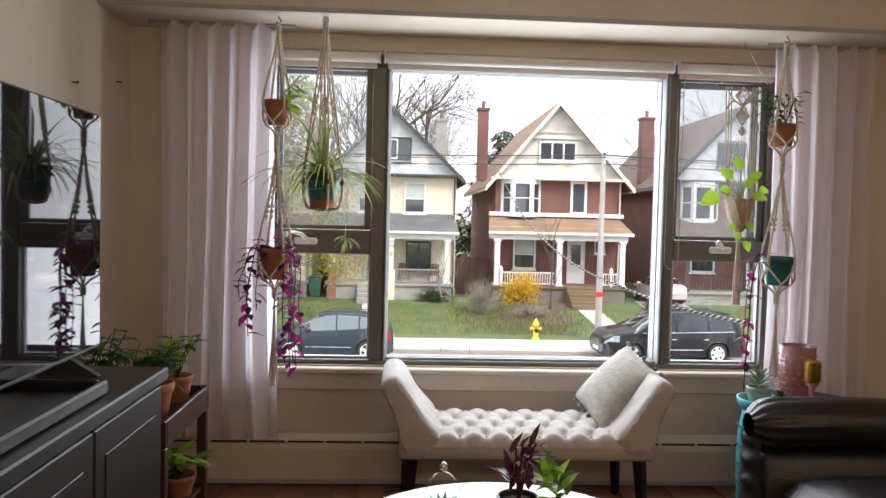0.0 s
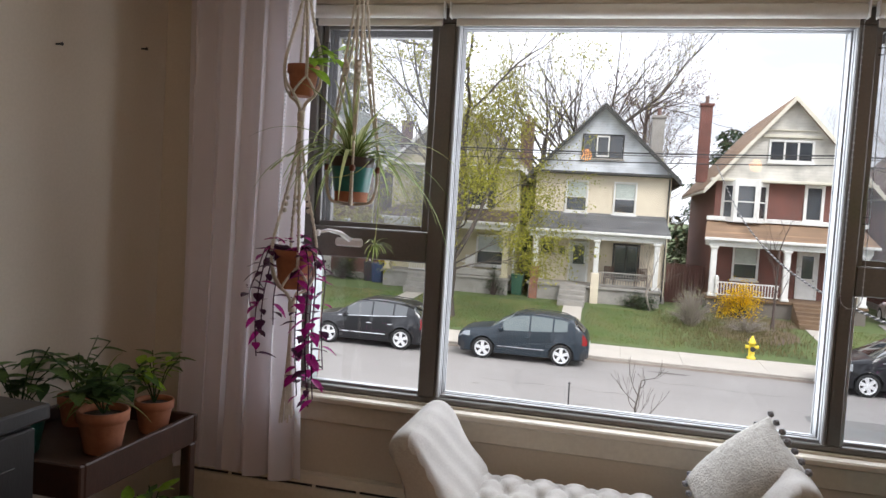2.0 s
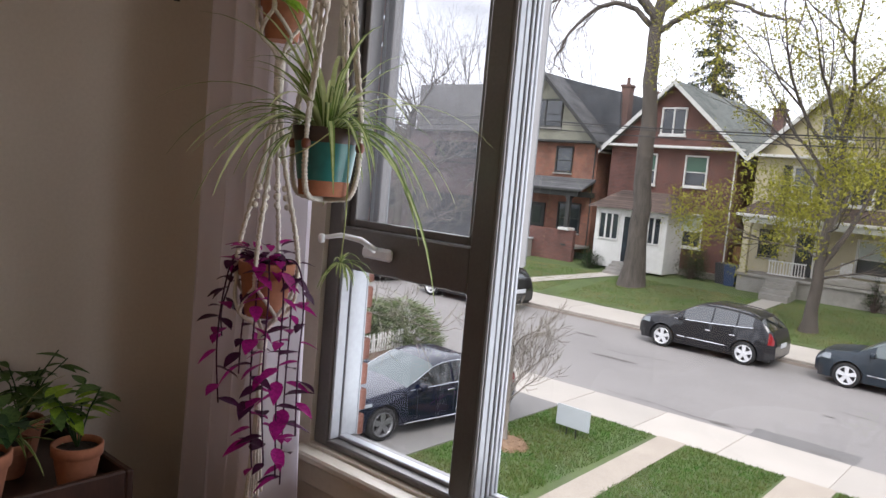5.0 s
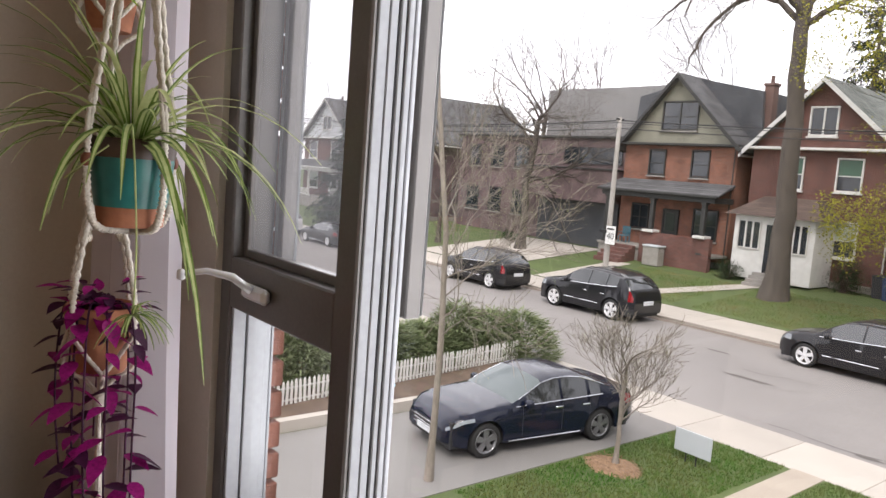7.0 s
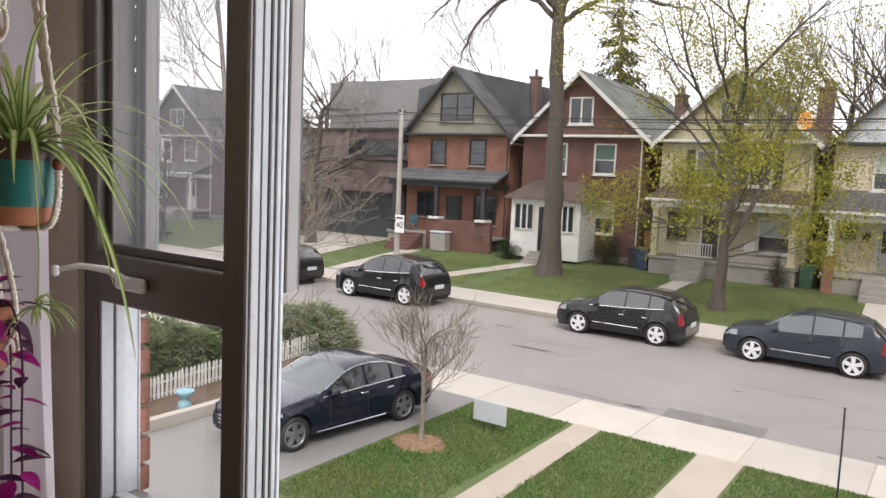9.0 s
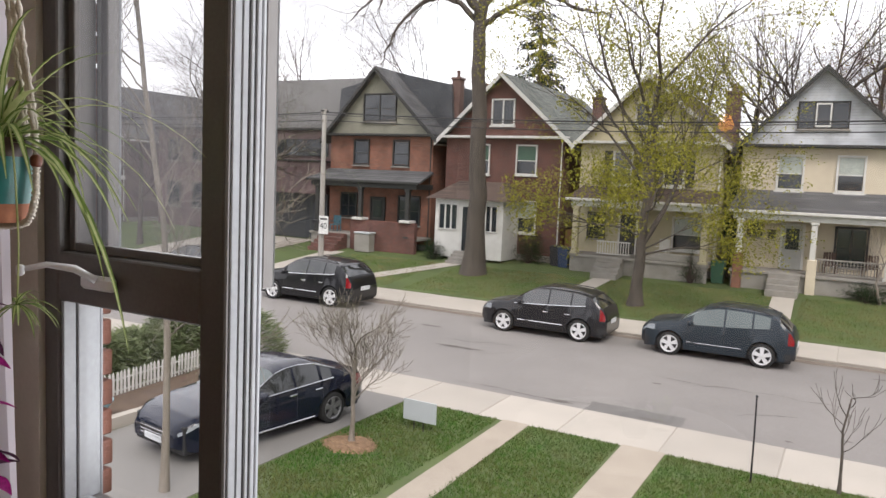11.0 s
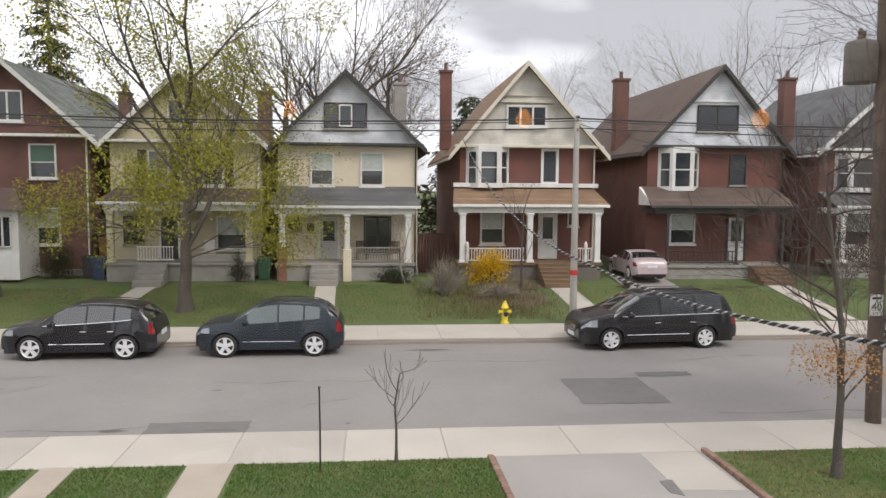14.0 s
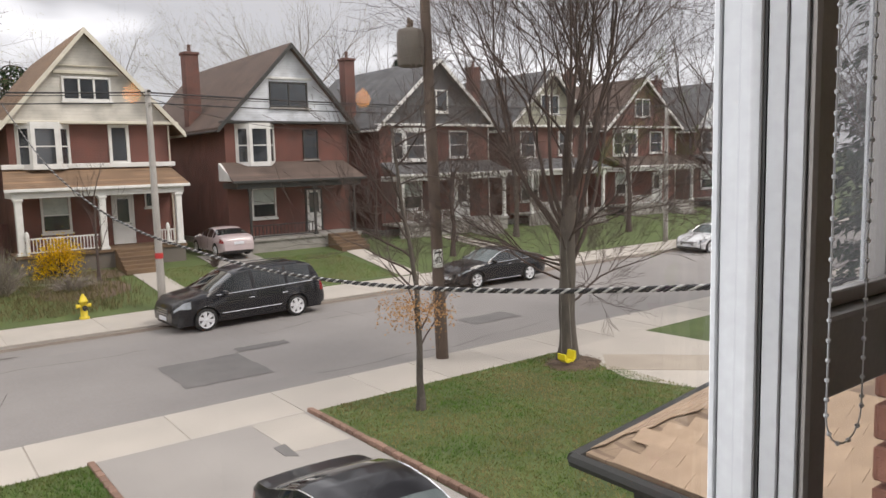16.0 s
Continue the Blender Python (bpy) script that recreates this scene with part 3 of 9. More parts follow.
M_BLIND = mat("pale_blind", (0.48, 0.52, 0.47), 0.35, (0.36, 0.39, 0.36), scale=2, fine=9)
M_GREEN_BLIND = mat("green_blind", (0.06, 0.13, 0.085), 0.3, (0.04, 0.09, 0.06), scale=2)
M_WOOD_STEP = mat("stained_wood", (0.20, 0.125, 0.07), 0.75, (0.11, 0.07, 0.042), scale=3, fine=30, bump=0.2, stretch=(0.3, 1, 1))
M_STONE = mat("grey_stone", (0.34, 0.32, 0.29), 0.9, (0.23, 0.215, 0.195), scale=3, fine=30, bump=0.4)
M_DOOR = mat("pale_door", (0.5, 0.5, 0.47), 0.5, scale=3)
M_DARK_GARAGE = mat("slate_garage", (0.085, 0.09, 0.10), 0.55, (0.065, 0.07, 0.078), scale=2)
M_METAL_ROOF = mat("grey_metal_cladding", (0.24, 0.235, 0.23), 0.5, (0.19, 0.185, 0.18), scale=1, fine=20, stretch=(4, 4, .2))
M_PORCH_DARK = mat("porch_boards", (0.16, 0.14, 0.12), 0.8, scale=4)

YF, YP = 37.3, 35.5


def window(parent, x0, x1, z0, z1, y, frame_mat, sashes=1, pane_mat=None, fw=0.09, mid=True, sill=True):
    """A house window: a frame, its panes with rails, and a sill."""
    w = Mesh()
    d = 0.09
    w.box(x0 - fw, y - d, z0 - fw, x0, y + .02, z1 + fw, .01).box(x1, y - d, z0 - fw, x1 + fw, y + .02, z1 + fw, .01)
    w.box(x0, y - d, z1, x1, y + .02, z1 + fw, .01).box(x0, y - d, z0 - fw, x1, y + .02, z0, .01)
    wo = w.ob("window", frame_mat, parent)
    n = sashes
    for k in range(n):
        a, b = x0 + (x1 - x0) * k / n, x0 + (x1 - x0) * (k + 1) / n
        zs = [z0, (z0 + z1) / 2 - .05, z1] if mid else [z0, z1]
        for j in range(len(zs) - 1):
            Mesh().box(a + .02, y - .03, zs[j] + .02, b - .02, y - .005, zs[j + 1] - .02).ob("pane", pane_mat if (pane_mat and (j == len(zs) - 2 or not mid)) else M_WINDOW, wo)
        if mid:
            Mesh().box(a, y - .06, zs[1] - .025, b, y - .002, zs[1] + .025, .006).ob("rail", frame_mat, wo)
        if k:
            Mesh().box(a - .045, y - .07, z0, a + .045, y - .002, z1, .008).ob("mullion", frame_mat, wo)
    if sill:
        Mesh().box(x0 - fw - .06, y - .16, z0 - fw - .09, x1 + fw + .06, y + .0, z0 - fw - .002, .012).ob("sill", M_STONE if frame_mat is M_TRIM_DK else frame_mat, wo)
    return wo


def railing(parent, x0, x1, y, z0, h, material, gap=.13):
    r = Mesh().box(x0, y - .03, z0 + h - .06, x1, y + .03, z0 + h, .008).box(x0, y - .025, z0 + .08, x1, y + .025, z0 + .13, .008).ob("railing", material, parent)
    n = max(2, int((x1 - x0) / gap))
    me = None
    for i in range(n):
        x = x0 + (x1 - x0) * (i + .5) / n
        if me is None:
            first = Mesh().box(x - .018, y - .018, z0 + .13, x + .018, y + .018, z0 + h - .06).ob("baluster", material, r)
            me, bx = first.data, x
        else:
            b = new("baluster", me)
            b.parent, b.location = r, (x - bx, 0, 0)
    return r


def steps(parent, x0, x1, y_top, z_top, z_bot, material, n=None, name="step"):
    n = n or max(2, round((z_top - z_bot) / .18))
    for i in range(n):
        z = z_top - (z_top - z_bot) * i / n
        Mesh().box(x0, y_top - .3 * (i + 1), z_bot - .25, x1, y_top - .3 * i + .01, z - (z_top - z_bot) / n * .1, .015).ob(name, material, parent)


def house(label, x0, x1, zb, ze, zp, px, wall, gable, roof, trim, y=YF, depth=13.0, over=.45, group="houses across the street", lower_wall=None, back=True):
    h = thing("house", label, "house", ((x0 + x1) / 2, y, zb), group)
    Mesh().box(x0, y, zb - .4, x1, y + depth, ze).ob("wall", wall, h)
    Mesh().box(x0 - .06, y - .06, zb - .5, x1 + .06, y + depth + .06, zb + .35, .02).ob("foundation", M_STONE, h)
    sl, sr = (zp - ze) / (px - x0), (zp - ze) / (x1 - px)
    Mesh().prism([(x0, ze), (x1, ze), (px, zp)], y - .02, y + depth, "y").ob("gable", gable, h)
    t = .16
    r = Mesh()
    xl, xr = x0 - over, x1 + over
    r.prism([(xl, ze - over * sl), (px, zp), (px, zp + t), (xl, ze - over * sl + t)], y - .5, y + depth + .3, "y")
    r.prism([(px, zp), (xr, ze - over * sr), (xr, ze - over * sr + t), (px, zp + t)], y - .5, y + depth + .3, "y")
    r.ob("roof", roof, h)
    b = Mesh()
    b.prism([(xl, ze - over * sl - .12), (px, zp - .12), (px, zp + t - .01), (xl, ze - over * sl + t - .01)], y - .55, y - .503, "y").ob("bargeboard", trim, h)
    Mesh().prism([(px, zp - .12), (xr, ze - over * sr - .12), (xr, ze - over * sr + t - .01), (px, zp + t - .01)], y - .55, y - .503, "y").ob("bargeboard", trim, h)
    Mesh().box(x0 - .3, y - .5, ze - .16, x1 + .3, y - .021, ze - .02, .02).ob("cornice", trim, h)
    for gx, s in ((xl, -1), (xr, 1)):
        Mesh().box(gx - .06, y - .5, ze - over * (sl if s < 0 else sr) - .08, gx + .06, y + depth, ze - over * (sl if s < 0 else sr) + .03, .02).ob("gutter", trim, h)
    Mesh().tube([(x1 - .1, y - .1, ze - .2), (x1 - .1, y - .1, zb + .1)], .04, 6).ob("downpipe", trim, h)
    return h


def chimney(h, x, y, z0, z1, w, material):
    c = Mesh().box(x - w / 2, y - w / 2, z0, x + w / 2, y + w / 2, z1 - .15, .01).ob("chimney", material, h)
    Mesh().box(x - w / 2 - .07, y - w / 2 - .07, z1 - .15, x + w / 2 + .07, y + w / 2 + .07, z1, .02).ob("cap", M_STONE if material is M_STONE else material, c)
    Mesh().lathe([(.11, z1), (.10, z1 + .35), (.12, z1 + .36), (.12, z1 + .42)], 10, (x, y, 0)).ob("flue", M_CHIMNEY, c)
    return c


def porch(h, x0, x1, ztop, zbot, zf, zg, posts, roof, trim, post_mat, floor_mat, yp=YP, y=YF, pw=.24, wall_cut=None):
    p = Mesh()
    o = .25
    p.add([(x0 + .0, y - .02, ztop), (x1, y - .02, ztop), (x1 + o, yp - o, zbot), (x0 - o, yp - o, zbot),
           (x0, y - .02, ztop - .14), (x1, y - .02, ztop - .14), (x1 + o, yp - o, zbot - .1), (x0 - o, yp - o, zbot - .1)],
          [(0, 1, 2, 3), (7, 6, 5, 4), (0, 4, 5, 1), (1, 5, 6, 2), (2, 6, 7, 3), (3, 7, 4, 0)])
    pr = p.ob("porch_roof", roof, h)
    Mesh().box(x0 - o, yp - o - .09, zbot - .14, x1 + o, yp - o - .002, zbot + .0, .02).ob("gutter", trim, pr)
    Mesh().box(x0, yp - .1, zbot - .42, x1, yp + .1, zbot - .105, .015).ob("porch_beam", trim, h)
    for sx in (x0 + .1, x1 - .1):
        Mesh().box(sx - .1, yp + .102, zbot - .42, sx + .1, y - .02, zbot - .12, .01).ob("porch_beam", trim, h)
    Mesh().box(x0, yp - .15, zf - .14, x1, y - .001, zf, .015).ob("porch_floor", floor_mat, h)
    Mesh().box(x0 + .08, yp - .05, zg - .4, x1 - .08, yp + .08, zf - .141).ob("porch_skirt", M_STONE if floor_mat is not M_WOOD_STEP else M_PORCH_DARK, h)
    for q in posts:
        c = Mesh().box(q - pw / 2, yp - pw / 2, zf, q + pw / 2, yp + pw / 2, zbot - .421, .02).ob("porch_post", post_mat, h)
        Mesh().box(q - pw / 2 - .05, yp - pw / 2 - .05, zf + .001, q + pw / 2 + .05, yp + pw / 2 + .05, zf + .12, .015).ob("post_base", post_mat, c)
        Mesh().box(q - pw / 2 - .05, yp - pw / 2 - .05, zbot - .53, q + pw / 2 + .05, yp + pw / 2 + .05, zbot - .424, .015).ob("post_cap", post_mat, c)
    return pr


def door(h, x0, x1, z0, z1, y, material, trim):
    d = Mesh().box(x0, y - .07, z0, x1, y - .003, z1, .01).ob("door", material, h)
    f = Mesh().box(x0 - .1, y - .1, z0, x0 - .002, y - .002, z1 + .1, .01).box(x1 + .002, y - .1, z0, x1 + .1, y - .002, z1 + .1, .01).box(x0 - .002, y - .1, z1 + .002, x1 + .002, y - .002, z1 + .1, .01)
    f.ob("door_frame", trim, d)
    Mesh().box(x0 + .14, y - .078, z0 + (z1 - z0) * .45, x1 - .14, y - .0705, z1 - .15).ob("door_glass", M_WINDOW, d)
    Mesh().lathe([(.03, 0), (.035, .02), (.02, .05)], 8, (x1 - .1, y - .12, z0 + .95), "y").ob("door_handle", M_BLACK, d)


def bay(h, x0, x1, z0, z1, y, trim):
    """A three-sided bay window that juts from an upper wall."""
    d, e = .6, .55
    out = [(x0, y), (x0 + e, y - d), (x1 - e, y - d), (x1, y)]
    b = Mesh()
    b.prism(out, z0 - .12, z0 + .12, "z")
    bo = b.ob("bay_window", trim, h)
    Mesh().prism(out, z1 - .28, z1 + .02, "z").ob("bay_head", trim, bo)
    for (ax, ay), (bx, by) in zip(out, out[1:]):
        L = math.hypot(bx - ax, by - ay)
        ux, uy = (bx - ax) / L, (by - ay) / L
        nx, ny = uy, -ux
        def bar(u0, u1, za, zb, t, name, m):
            q = Mesh()
            pts = [(ax + ux * u0, ay + uy * u0), (ax + ux * u1, ay + uy * u1)]
            pts = [pts[0], pts[1], (pts[1][0] - nx * t, pts[1][1] - ny * t), (pts[0][0] - nx * t, pts[0][1] - ny * t)]
            q.prism(pts, za, zb, "z").ob(name, m, bo)
        za, zb = z0 + .12, z1 - .28
        bar(0.0, .16, za, zb, .12, "mullion", trim)
        bar(L - .16, L, za, zb, .12, "mullion", trim)
        ax, ay = ax - nx * .05, ay - ny * .05
        bar(.16, L - .16, za, zb, .03, "pane", M_WINDOW)
        ax, ay = ax + nx * .03, ay + ny * .03
        bar(.16, L - .16, (za + zb) / 2 - .03, (za + zb) / 2 + .03, .04, "rail", trim)
    return bo


# cream stucco house
h = house("cream stucco house with a pale blue gable and grey porch roof", -3.95, 2.95, -2.96, 3.65, 7.05, -.6, M_STUCCO_CR, M_SIDING_W, M_SHINGLE_GR, M_TRIM_DK)
window(h, -2.3, -1.3, 1.6, 3.1, YF, M_TRIM_W, 1, M_BLIND)
window(h, .18, 1.18, 1.6, 3.1, YF, M_TRIM_W, 1, M_BLIND)
gw = window(h, -1.62, .38, 4.42, 5.55, YF - .02, M_TRIM_DK, 3, None, .06, False)
for a, b, c, d in ((-.95, 4.44, -.88, 5.53), (-.36, 4.44, -.29, 5.53), (-.879, 5.45, -.361, 5.53), (-.879, 4.44, -.361, 4.52)):
    Mesh().box(a, YF - .1, b, c, YF - .085, d, .004).ob("sash_rail", M_TRIM_W, gw)
window(h, .35, 1.55, -1.75, -.1, YF, M_TRIM_DK, 2)
window(h, -3.4, -2.85, -.65, -.05, YF, M_TRIM_DK, 1, None, .06, False)
door(h, -1.9, -1.05, -2.14, -.1, YF, M_DOOR, M_TRIM_W)
Mesh().box(-2.55, YF - .05, -.75, -2.2, YF - .004, -.35, .01).ob("letter_box", M_BLACK, h)
porch(h, -3.9, 2.75, 1.5, .58, -2.16, -3.0, [-3.55, -.5, 2.4], M_SHINGLE_GR, M_TRIM_W, M_TRIM_W, M_STONE)
steps(h, -2.2, -.9, YP - .16, -2.16, -3.05, M_STONE, 4)
railing(h, -.35, 2.25, YP, -2.16, .75, M_STONE)
Mesh().box(-3.75, YP - .2, -3.2, -3.35, YP + .2, -1.4, .02).ob("brick_pier", M_BRICK_OR, h)
Mesh().box(-.7, YP - .22, -3.2, -.3, YP + .22, -1.5, .02).ob("brick_pier", M_STUCCO_CR, h)
chimney(h, 2.2, YF + 3.4, 4.3, 7.1, .65, M_STONE)

# red brick house with a bay and white porch posts
h = house("red brick house with a beige gable, bay window and tan roof", 5.1, 12.1, -2.96, 3.65, 7.65, 8.45, M_BRICK_RD, M_SIDING_BEIGE, M_SHINGLE_TN, M_TRIM_CR, depth=14, over=.6)
bay(h, 5.4, 7.6, 1.6, 3.55, YF, M_TRIM_W)
window(h, 9.38, 10.02, 1.8, 3.35, YF, M_TRIM_W, 1, None, .14, False)
window(h, 7.52, 9.42, 4.65, 5.55, YF - .02, M_TRIM_W, 3, None, .1, False)
Mesh().box(7.1, YF - .18, 5.75, 9.85, YF - .021, 5.9, .02).ob("gable_ledge", M_TRIM_CR, h)
Mesh().box(7.25, YF - .12, 6.1, 9.8, YF - .022, 6.16, .01).ob("gable_ledge", M_TRIM_CR, h)
window(h, 6.25, 7.3, -1.3, .2, YF, M_TRIM_W, 1, M_BLIND, .1)
window(h, 10.75, 11.2, -.4, .25, YF, M_TRIM_W, 1, None, .06, False)
door(h, 9.25, 10.05, -2.14, .15, YF, M_TRIM_W, M_TRIM_W)
Mesh().box(4.75, YF - .25, 1.5, 12.2, YF - .025, 1.72, .02).ob("white_band", M_TRIM_W, h)
porch(h, 4.8, 12.0, 1.48, .68, -2.16, -3.0, [5.05, 8.35, 11.72], M_SHINGLE_TN, M_TRIM_W, M_TRIM_W, M_WOOD_STEP, pw=.28)
steps(h, 8.7, 10.3, YP - .16, -2.16, -3.1, M_WOOD_STEP, 6)
railing(h, 10.55, 11.5, YP, -2.16, .72, M_TRIM_W)
railing(h, 5.3, 8.1, YP, -2.16, .72, M_TRIM_W)
for x in (5.25, 11.1):
    Mesh().lathe([(.05, -2.16), (.09, -1.95), (.05, -1.6), (.1, -1.35), (.08, -1.2), (.02, -1.12)], 10, (x, YP - .22, 0)).ob("urn_post", M_TRIM_W, h)
chimney(h, 4.75, YF + 4.2, 3.6, 7.95, .62, M_BRICK_RD)

# red brick house with a brown roof
h = house("red brick house with a white gable and steep brown roof", 14.85, 22.1, -2.96, 3.75, 7.7, 18.6, M_BRICK_RD, M_SIDING_W, M_SHINGLE_BR, M_TRIM_DK, depth=15, over=.5)
bay(h, 15.4, 17.6, 1.5, 3.6, YF, M_TRIM_W)
window(h, 19.3, 20.1, 1.75, 3.25, YF, M_TRIM_DK, 1, None, .05)
window(h, 17.5, 19.55, 4.55, 5.75, YF - .02, M_TRIM_DK, 2, None, .08, False)
Mesh().box(17.2, YF - .1, 5.95, 19.95, YF - .021, 6.08, .02).ob("gable_ledge", M_TRIM_W, h)
window(h, 16.2, 17.4, -1.3, .15, YF, M_TRIM_W, 1, M_BLIND)
door(h, 19.3, 20.15, -2.25, 0, YF, M_TRIM_W, M_TRIM_DK)
porch(h, 14.6, 21.7, 1.6, .68, -2.3, -3.0, [15.3, 18.9, 21.3], M_SHINGLE_BR, M_TRIM_DK, M_TRIM_DK, M_STONE, pw=.12)
Mesh().prism([(YF - .03, 1.58), (YP - .2, .66), (YF - .03, .66)], 14.42, 14.56, "x").ob("porch_gable", M_TRIM_W, h)
steps(h, 19.5, 21.2, YP - .16, -2.3, -3.05, M_WOOD_STEP, 5)
railing(h, 15.4, 18.8, YP, -2.3, .7, M_BLACK, .2)
chimney(h, 15.0, YF + 5.0, 3.4, 7.8, .75, M_BRICK_DK)

# yellow house behind the maple
h = house("yellow stucco house with shuttered windows and a covered porch", -11.95, -4.8, -2.96, 3.7, 6.95, -8.5, M_STUCCO_YL, M_STUCCO_YL, M_SHINGLE_BR, M_TRIM_W, depth=13)
for a, b in ((-10.1, -9.25), (-7.55, -6.65)):
    w = window(h, a, b, 1.55, 3.1, YF, M_TRIM_W, 1)
    for s in (a - .55, b + .15):
        Mesh().box(s, YF - .06, 1.45, s + .4, YF - .003, 3.2, .01).ob("shutter", M_TRIM_DK, h)
window(h, -9.1, -7.8, 4.5, 5.6, YF - .02, M_TRIM_W, 2, None, .08, False)
window(h, -6.9, -5.4, -1.6, -.1, YF, M_TRIM_W, 1, M_BLIND)
door(h, -9.6, -8.8, -2.1, -.05, YF, M_TRIM_DK, M_TRIM_W)
window(h, -11.3, -10.5, -1.3, -.1, YF, M_TRIM_DK, 1)
porch(h, -11.7, -4.8, 1.35, .72, -2.12, -3.0, [-11.4, -8.0, -5.1], M_SHINGLE_BR, M_TRIM_W, M_STUCCO_YL, M_STONE, pw=.3)
steps(h, -10.1, -8.8, YP - .16, -2.12, -3.05, M_STONE, 4)
railing(h, -10.3, -8.6, YP + .12, -2.12, .75, M_TRIM_W)
Mesh().box(-8.0, YP - .1, -2.1, -5.0, YP + .1, -1.75, .02).ob("planter_wall", M_STONE, h)
chimney(h, -5.1, YF + 4.0, 3.6, 6.6, .7, M_CHIMNEY)

# dark brick house with a white enclosed porch
h = house("dark red brick house with green shingles and an enclosed white porch", -20.1, -12.9, -2.96, 3.9, 7.2, -16.6, M_BRICK_DK, M_BRICK_DK, M_SHINGLE_GN, M_TRIM_W, depth=13, over=.55)
window(h, -18.2, -17.35, 1.8, 3.35, YF, M_TRIM_W, 1, M_GREEN_BLIND, .08)
window(h, -15.6, -14.5, 1.85, 3.35, YF, M_TRIM_W, 1, M_GREEN_BLIND, .08)
window(h, -15.6, -14.4, -1.35, .3, YF, M_TRIM_W, 1, M_BLIND, .08)
window(h, -17.2, -15.95, 4.55, 5.85, YF - .02, M_TRIM_W, 2, None, .09, False)
e = Mesh().box(-19.5, YP - .3, -2.9, -15.35, YF - .01, .3, .02).ob("enclosed_porch", M_TRIM_W, h)
Mesh().add([(-19.9, YP - .7, .3), (-14.95, YP - .7, .3), (-14.95, YF - .02, .3), (-19.9, YF - .02, .3), (-18.7, YP + .9, 1.3), (-16.0, YP + .9, 1.3), (-16.0, YF - .02, 1.3), (-18.7, YF - .02, 1.3)], [(0, 1, 5, 4), (1, 2, 6, 5), (3, 0, 4, 7), (4, 5, 6, 7), (0, 3, 2, 1), (2, 3, 7, 6)]).ob("porch_roof", M_SHINGLE_BR, h)
for a, b, c in ((-19.2, -18.1, 3), (-16.7, -15.7, 3)):
    window(e, a, b, -1.35, .0, YP - .3, M_TRIM_W, c, None, .05, False, False)
Mesh().box(-17.75, YP - .36, -2.5, -17.0, YP - .302, -.1, .01).ob("porch_door", M_WINDOW, e)
steps(h, -18.1, -16.8, YP - .32, -2.5, -3.1, M_STONE, 4)
chimney(h, -19.7, YF + 3.6, 4.0, 7.3, .5, M_CHIMNEY)
chimney(h, -12.9, YF + 5.5, 3.8, 6.6, .6, M_CHIMNEY)

# orange brick house with a dark porch
h = house("orange brick house with a dark gambrel gable and deep porch", -28.5, -21.0, -2.96, 3.95, 7.8, -25.0, M_BRICK_OR, M_SIDING_GREEN, M_SHINGLE_GR, M_TRIM_DK, depth=14, over=.5)
window(h, -26.6, -25.6, 2.1, 3.5, YF, M_TRIM_DK, 1)
window(h, -23.7, -22.7, 2.1, 3.5, YF, M_TRIM_DK, 1)
window(h, -25.95, -23.7, 4.75, 6.3, YF - .02, M_TRIM_DK, 2, None, .08)
window(h, -27.5, -26.4, -1.2, .2, YF, M_TRIM_DK, 2)
window(h, -23.2, -21.8, -1.4, .2, YF, M_TRIM_DK, 2)
door(h, -25.2, -24.3, -2.1, .0, YF, M_TRIM_DK, M_TRIM_DK)
Mesh().prism([(-29.35, 3.9), (-29.1, 6.95), (-25.0, 7.9), (-20.9, 7.05), (-20.65, 3.9)], YF + 1.7, YF + 13.6, "y").ob("mansard_roof", M_SLATE, h)
porch(h, -28.5, -20.9, 1.75, 1.1, -2.15, -3.0, [-28.0, -24.8, -21.5], M_SHINGLE_GR, M_TRIM_DK, M_TRIM_DK, M_STONE, pw=.25)
for a, b in ((-25.4, -20.9),):
    Mesh().box(a, YP - .16, -3.1, b, YP + .16, -1.25, .02).ob("brick_parapet", M_BRICK_DK, h)
for q in (-24.8, -21.5):
    Mesh().box(q - .36, YP - .36, -1.25, q + .36, YP + .36, -1.1, .02).ob("stone_cap", M_TRIM_W, h)
steps(h, -27.4, -25.6, YP - .16, -2.15, -3.1, M_BRICK_DK, 5)
chimney(h, -20.7, YF + 2.2, 4.0, 7.5, .55, M_CHIMNEY)

# flat-roofed brown modern house
h = thing("house", "flat-roofed brown brick modern house with a dark garage", "house", (-37, YF, -2.96), "houses across the street")
Mesh().box(-45.8, YF + 1.2, -3.3, -29.2, YF + 14, 4.2, .02).ob("wall", M_BRICK_BR, h)
Mesh().box(-37.0, YF - .6, .05, -28.9, YF + 1.19, 2.1, .02).ob("balcony_wall", M_BRICK_BR, h)
Mesh().box(-36.4, YF + .9, -3.0, -29.35, YF + 1.15, .04, .01).ob("garage_door", M_DARK_GARAGE, h)
Mesh().box(-34.6, YF + 1.1, 2.5, -29.6, YF + 1.19, 3.6, .01).ob("window_band", M_WINDOW, h)
Mesh().box(-38.3, YF + 3.0, 4.2, -27.9, YF + 13, 7.8, .03).ob("upper_storey", M_METAL_ROOF, h)
Mesh().box(-46, YF + 1.0, 4.2, -29.0, YF + 14.1, 4.36, .02).ob("roof_edge", M_TRIM_DK, h)
Mesh().box(-37.2, YF - .7, 2.1, -28.8, YF + 1.18, 2.2, .02).ob("balcony_coping", M_TRIM_DK, h)
for a in (-44.6, -42.0, -39.4):
    window(h, a, a + 1.2, -1.4, .3, YF + 1.2, M_TRIM_DK, 1)
    window(h, a, a + 1.2, 2.0, 3.5, YF + 1.2, M_TRIM_DK, 1)

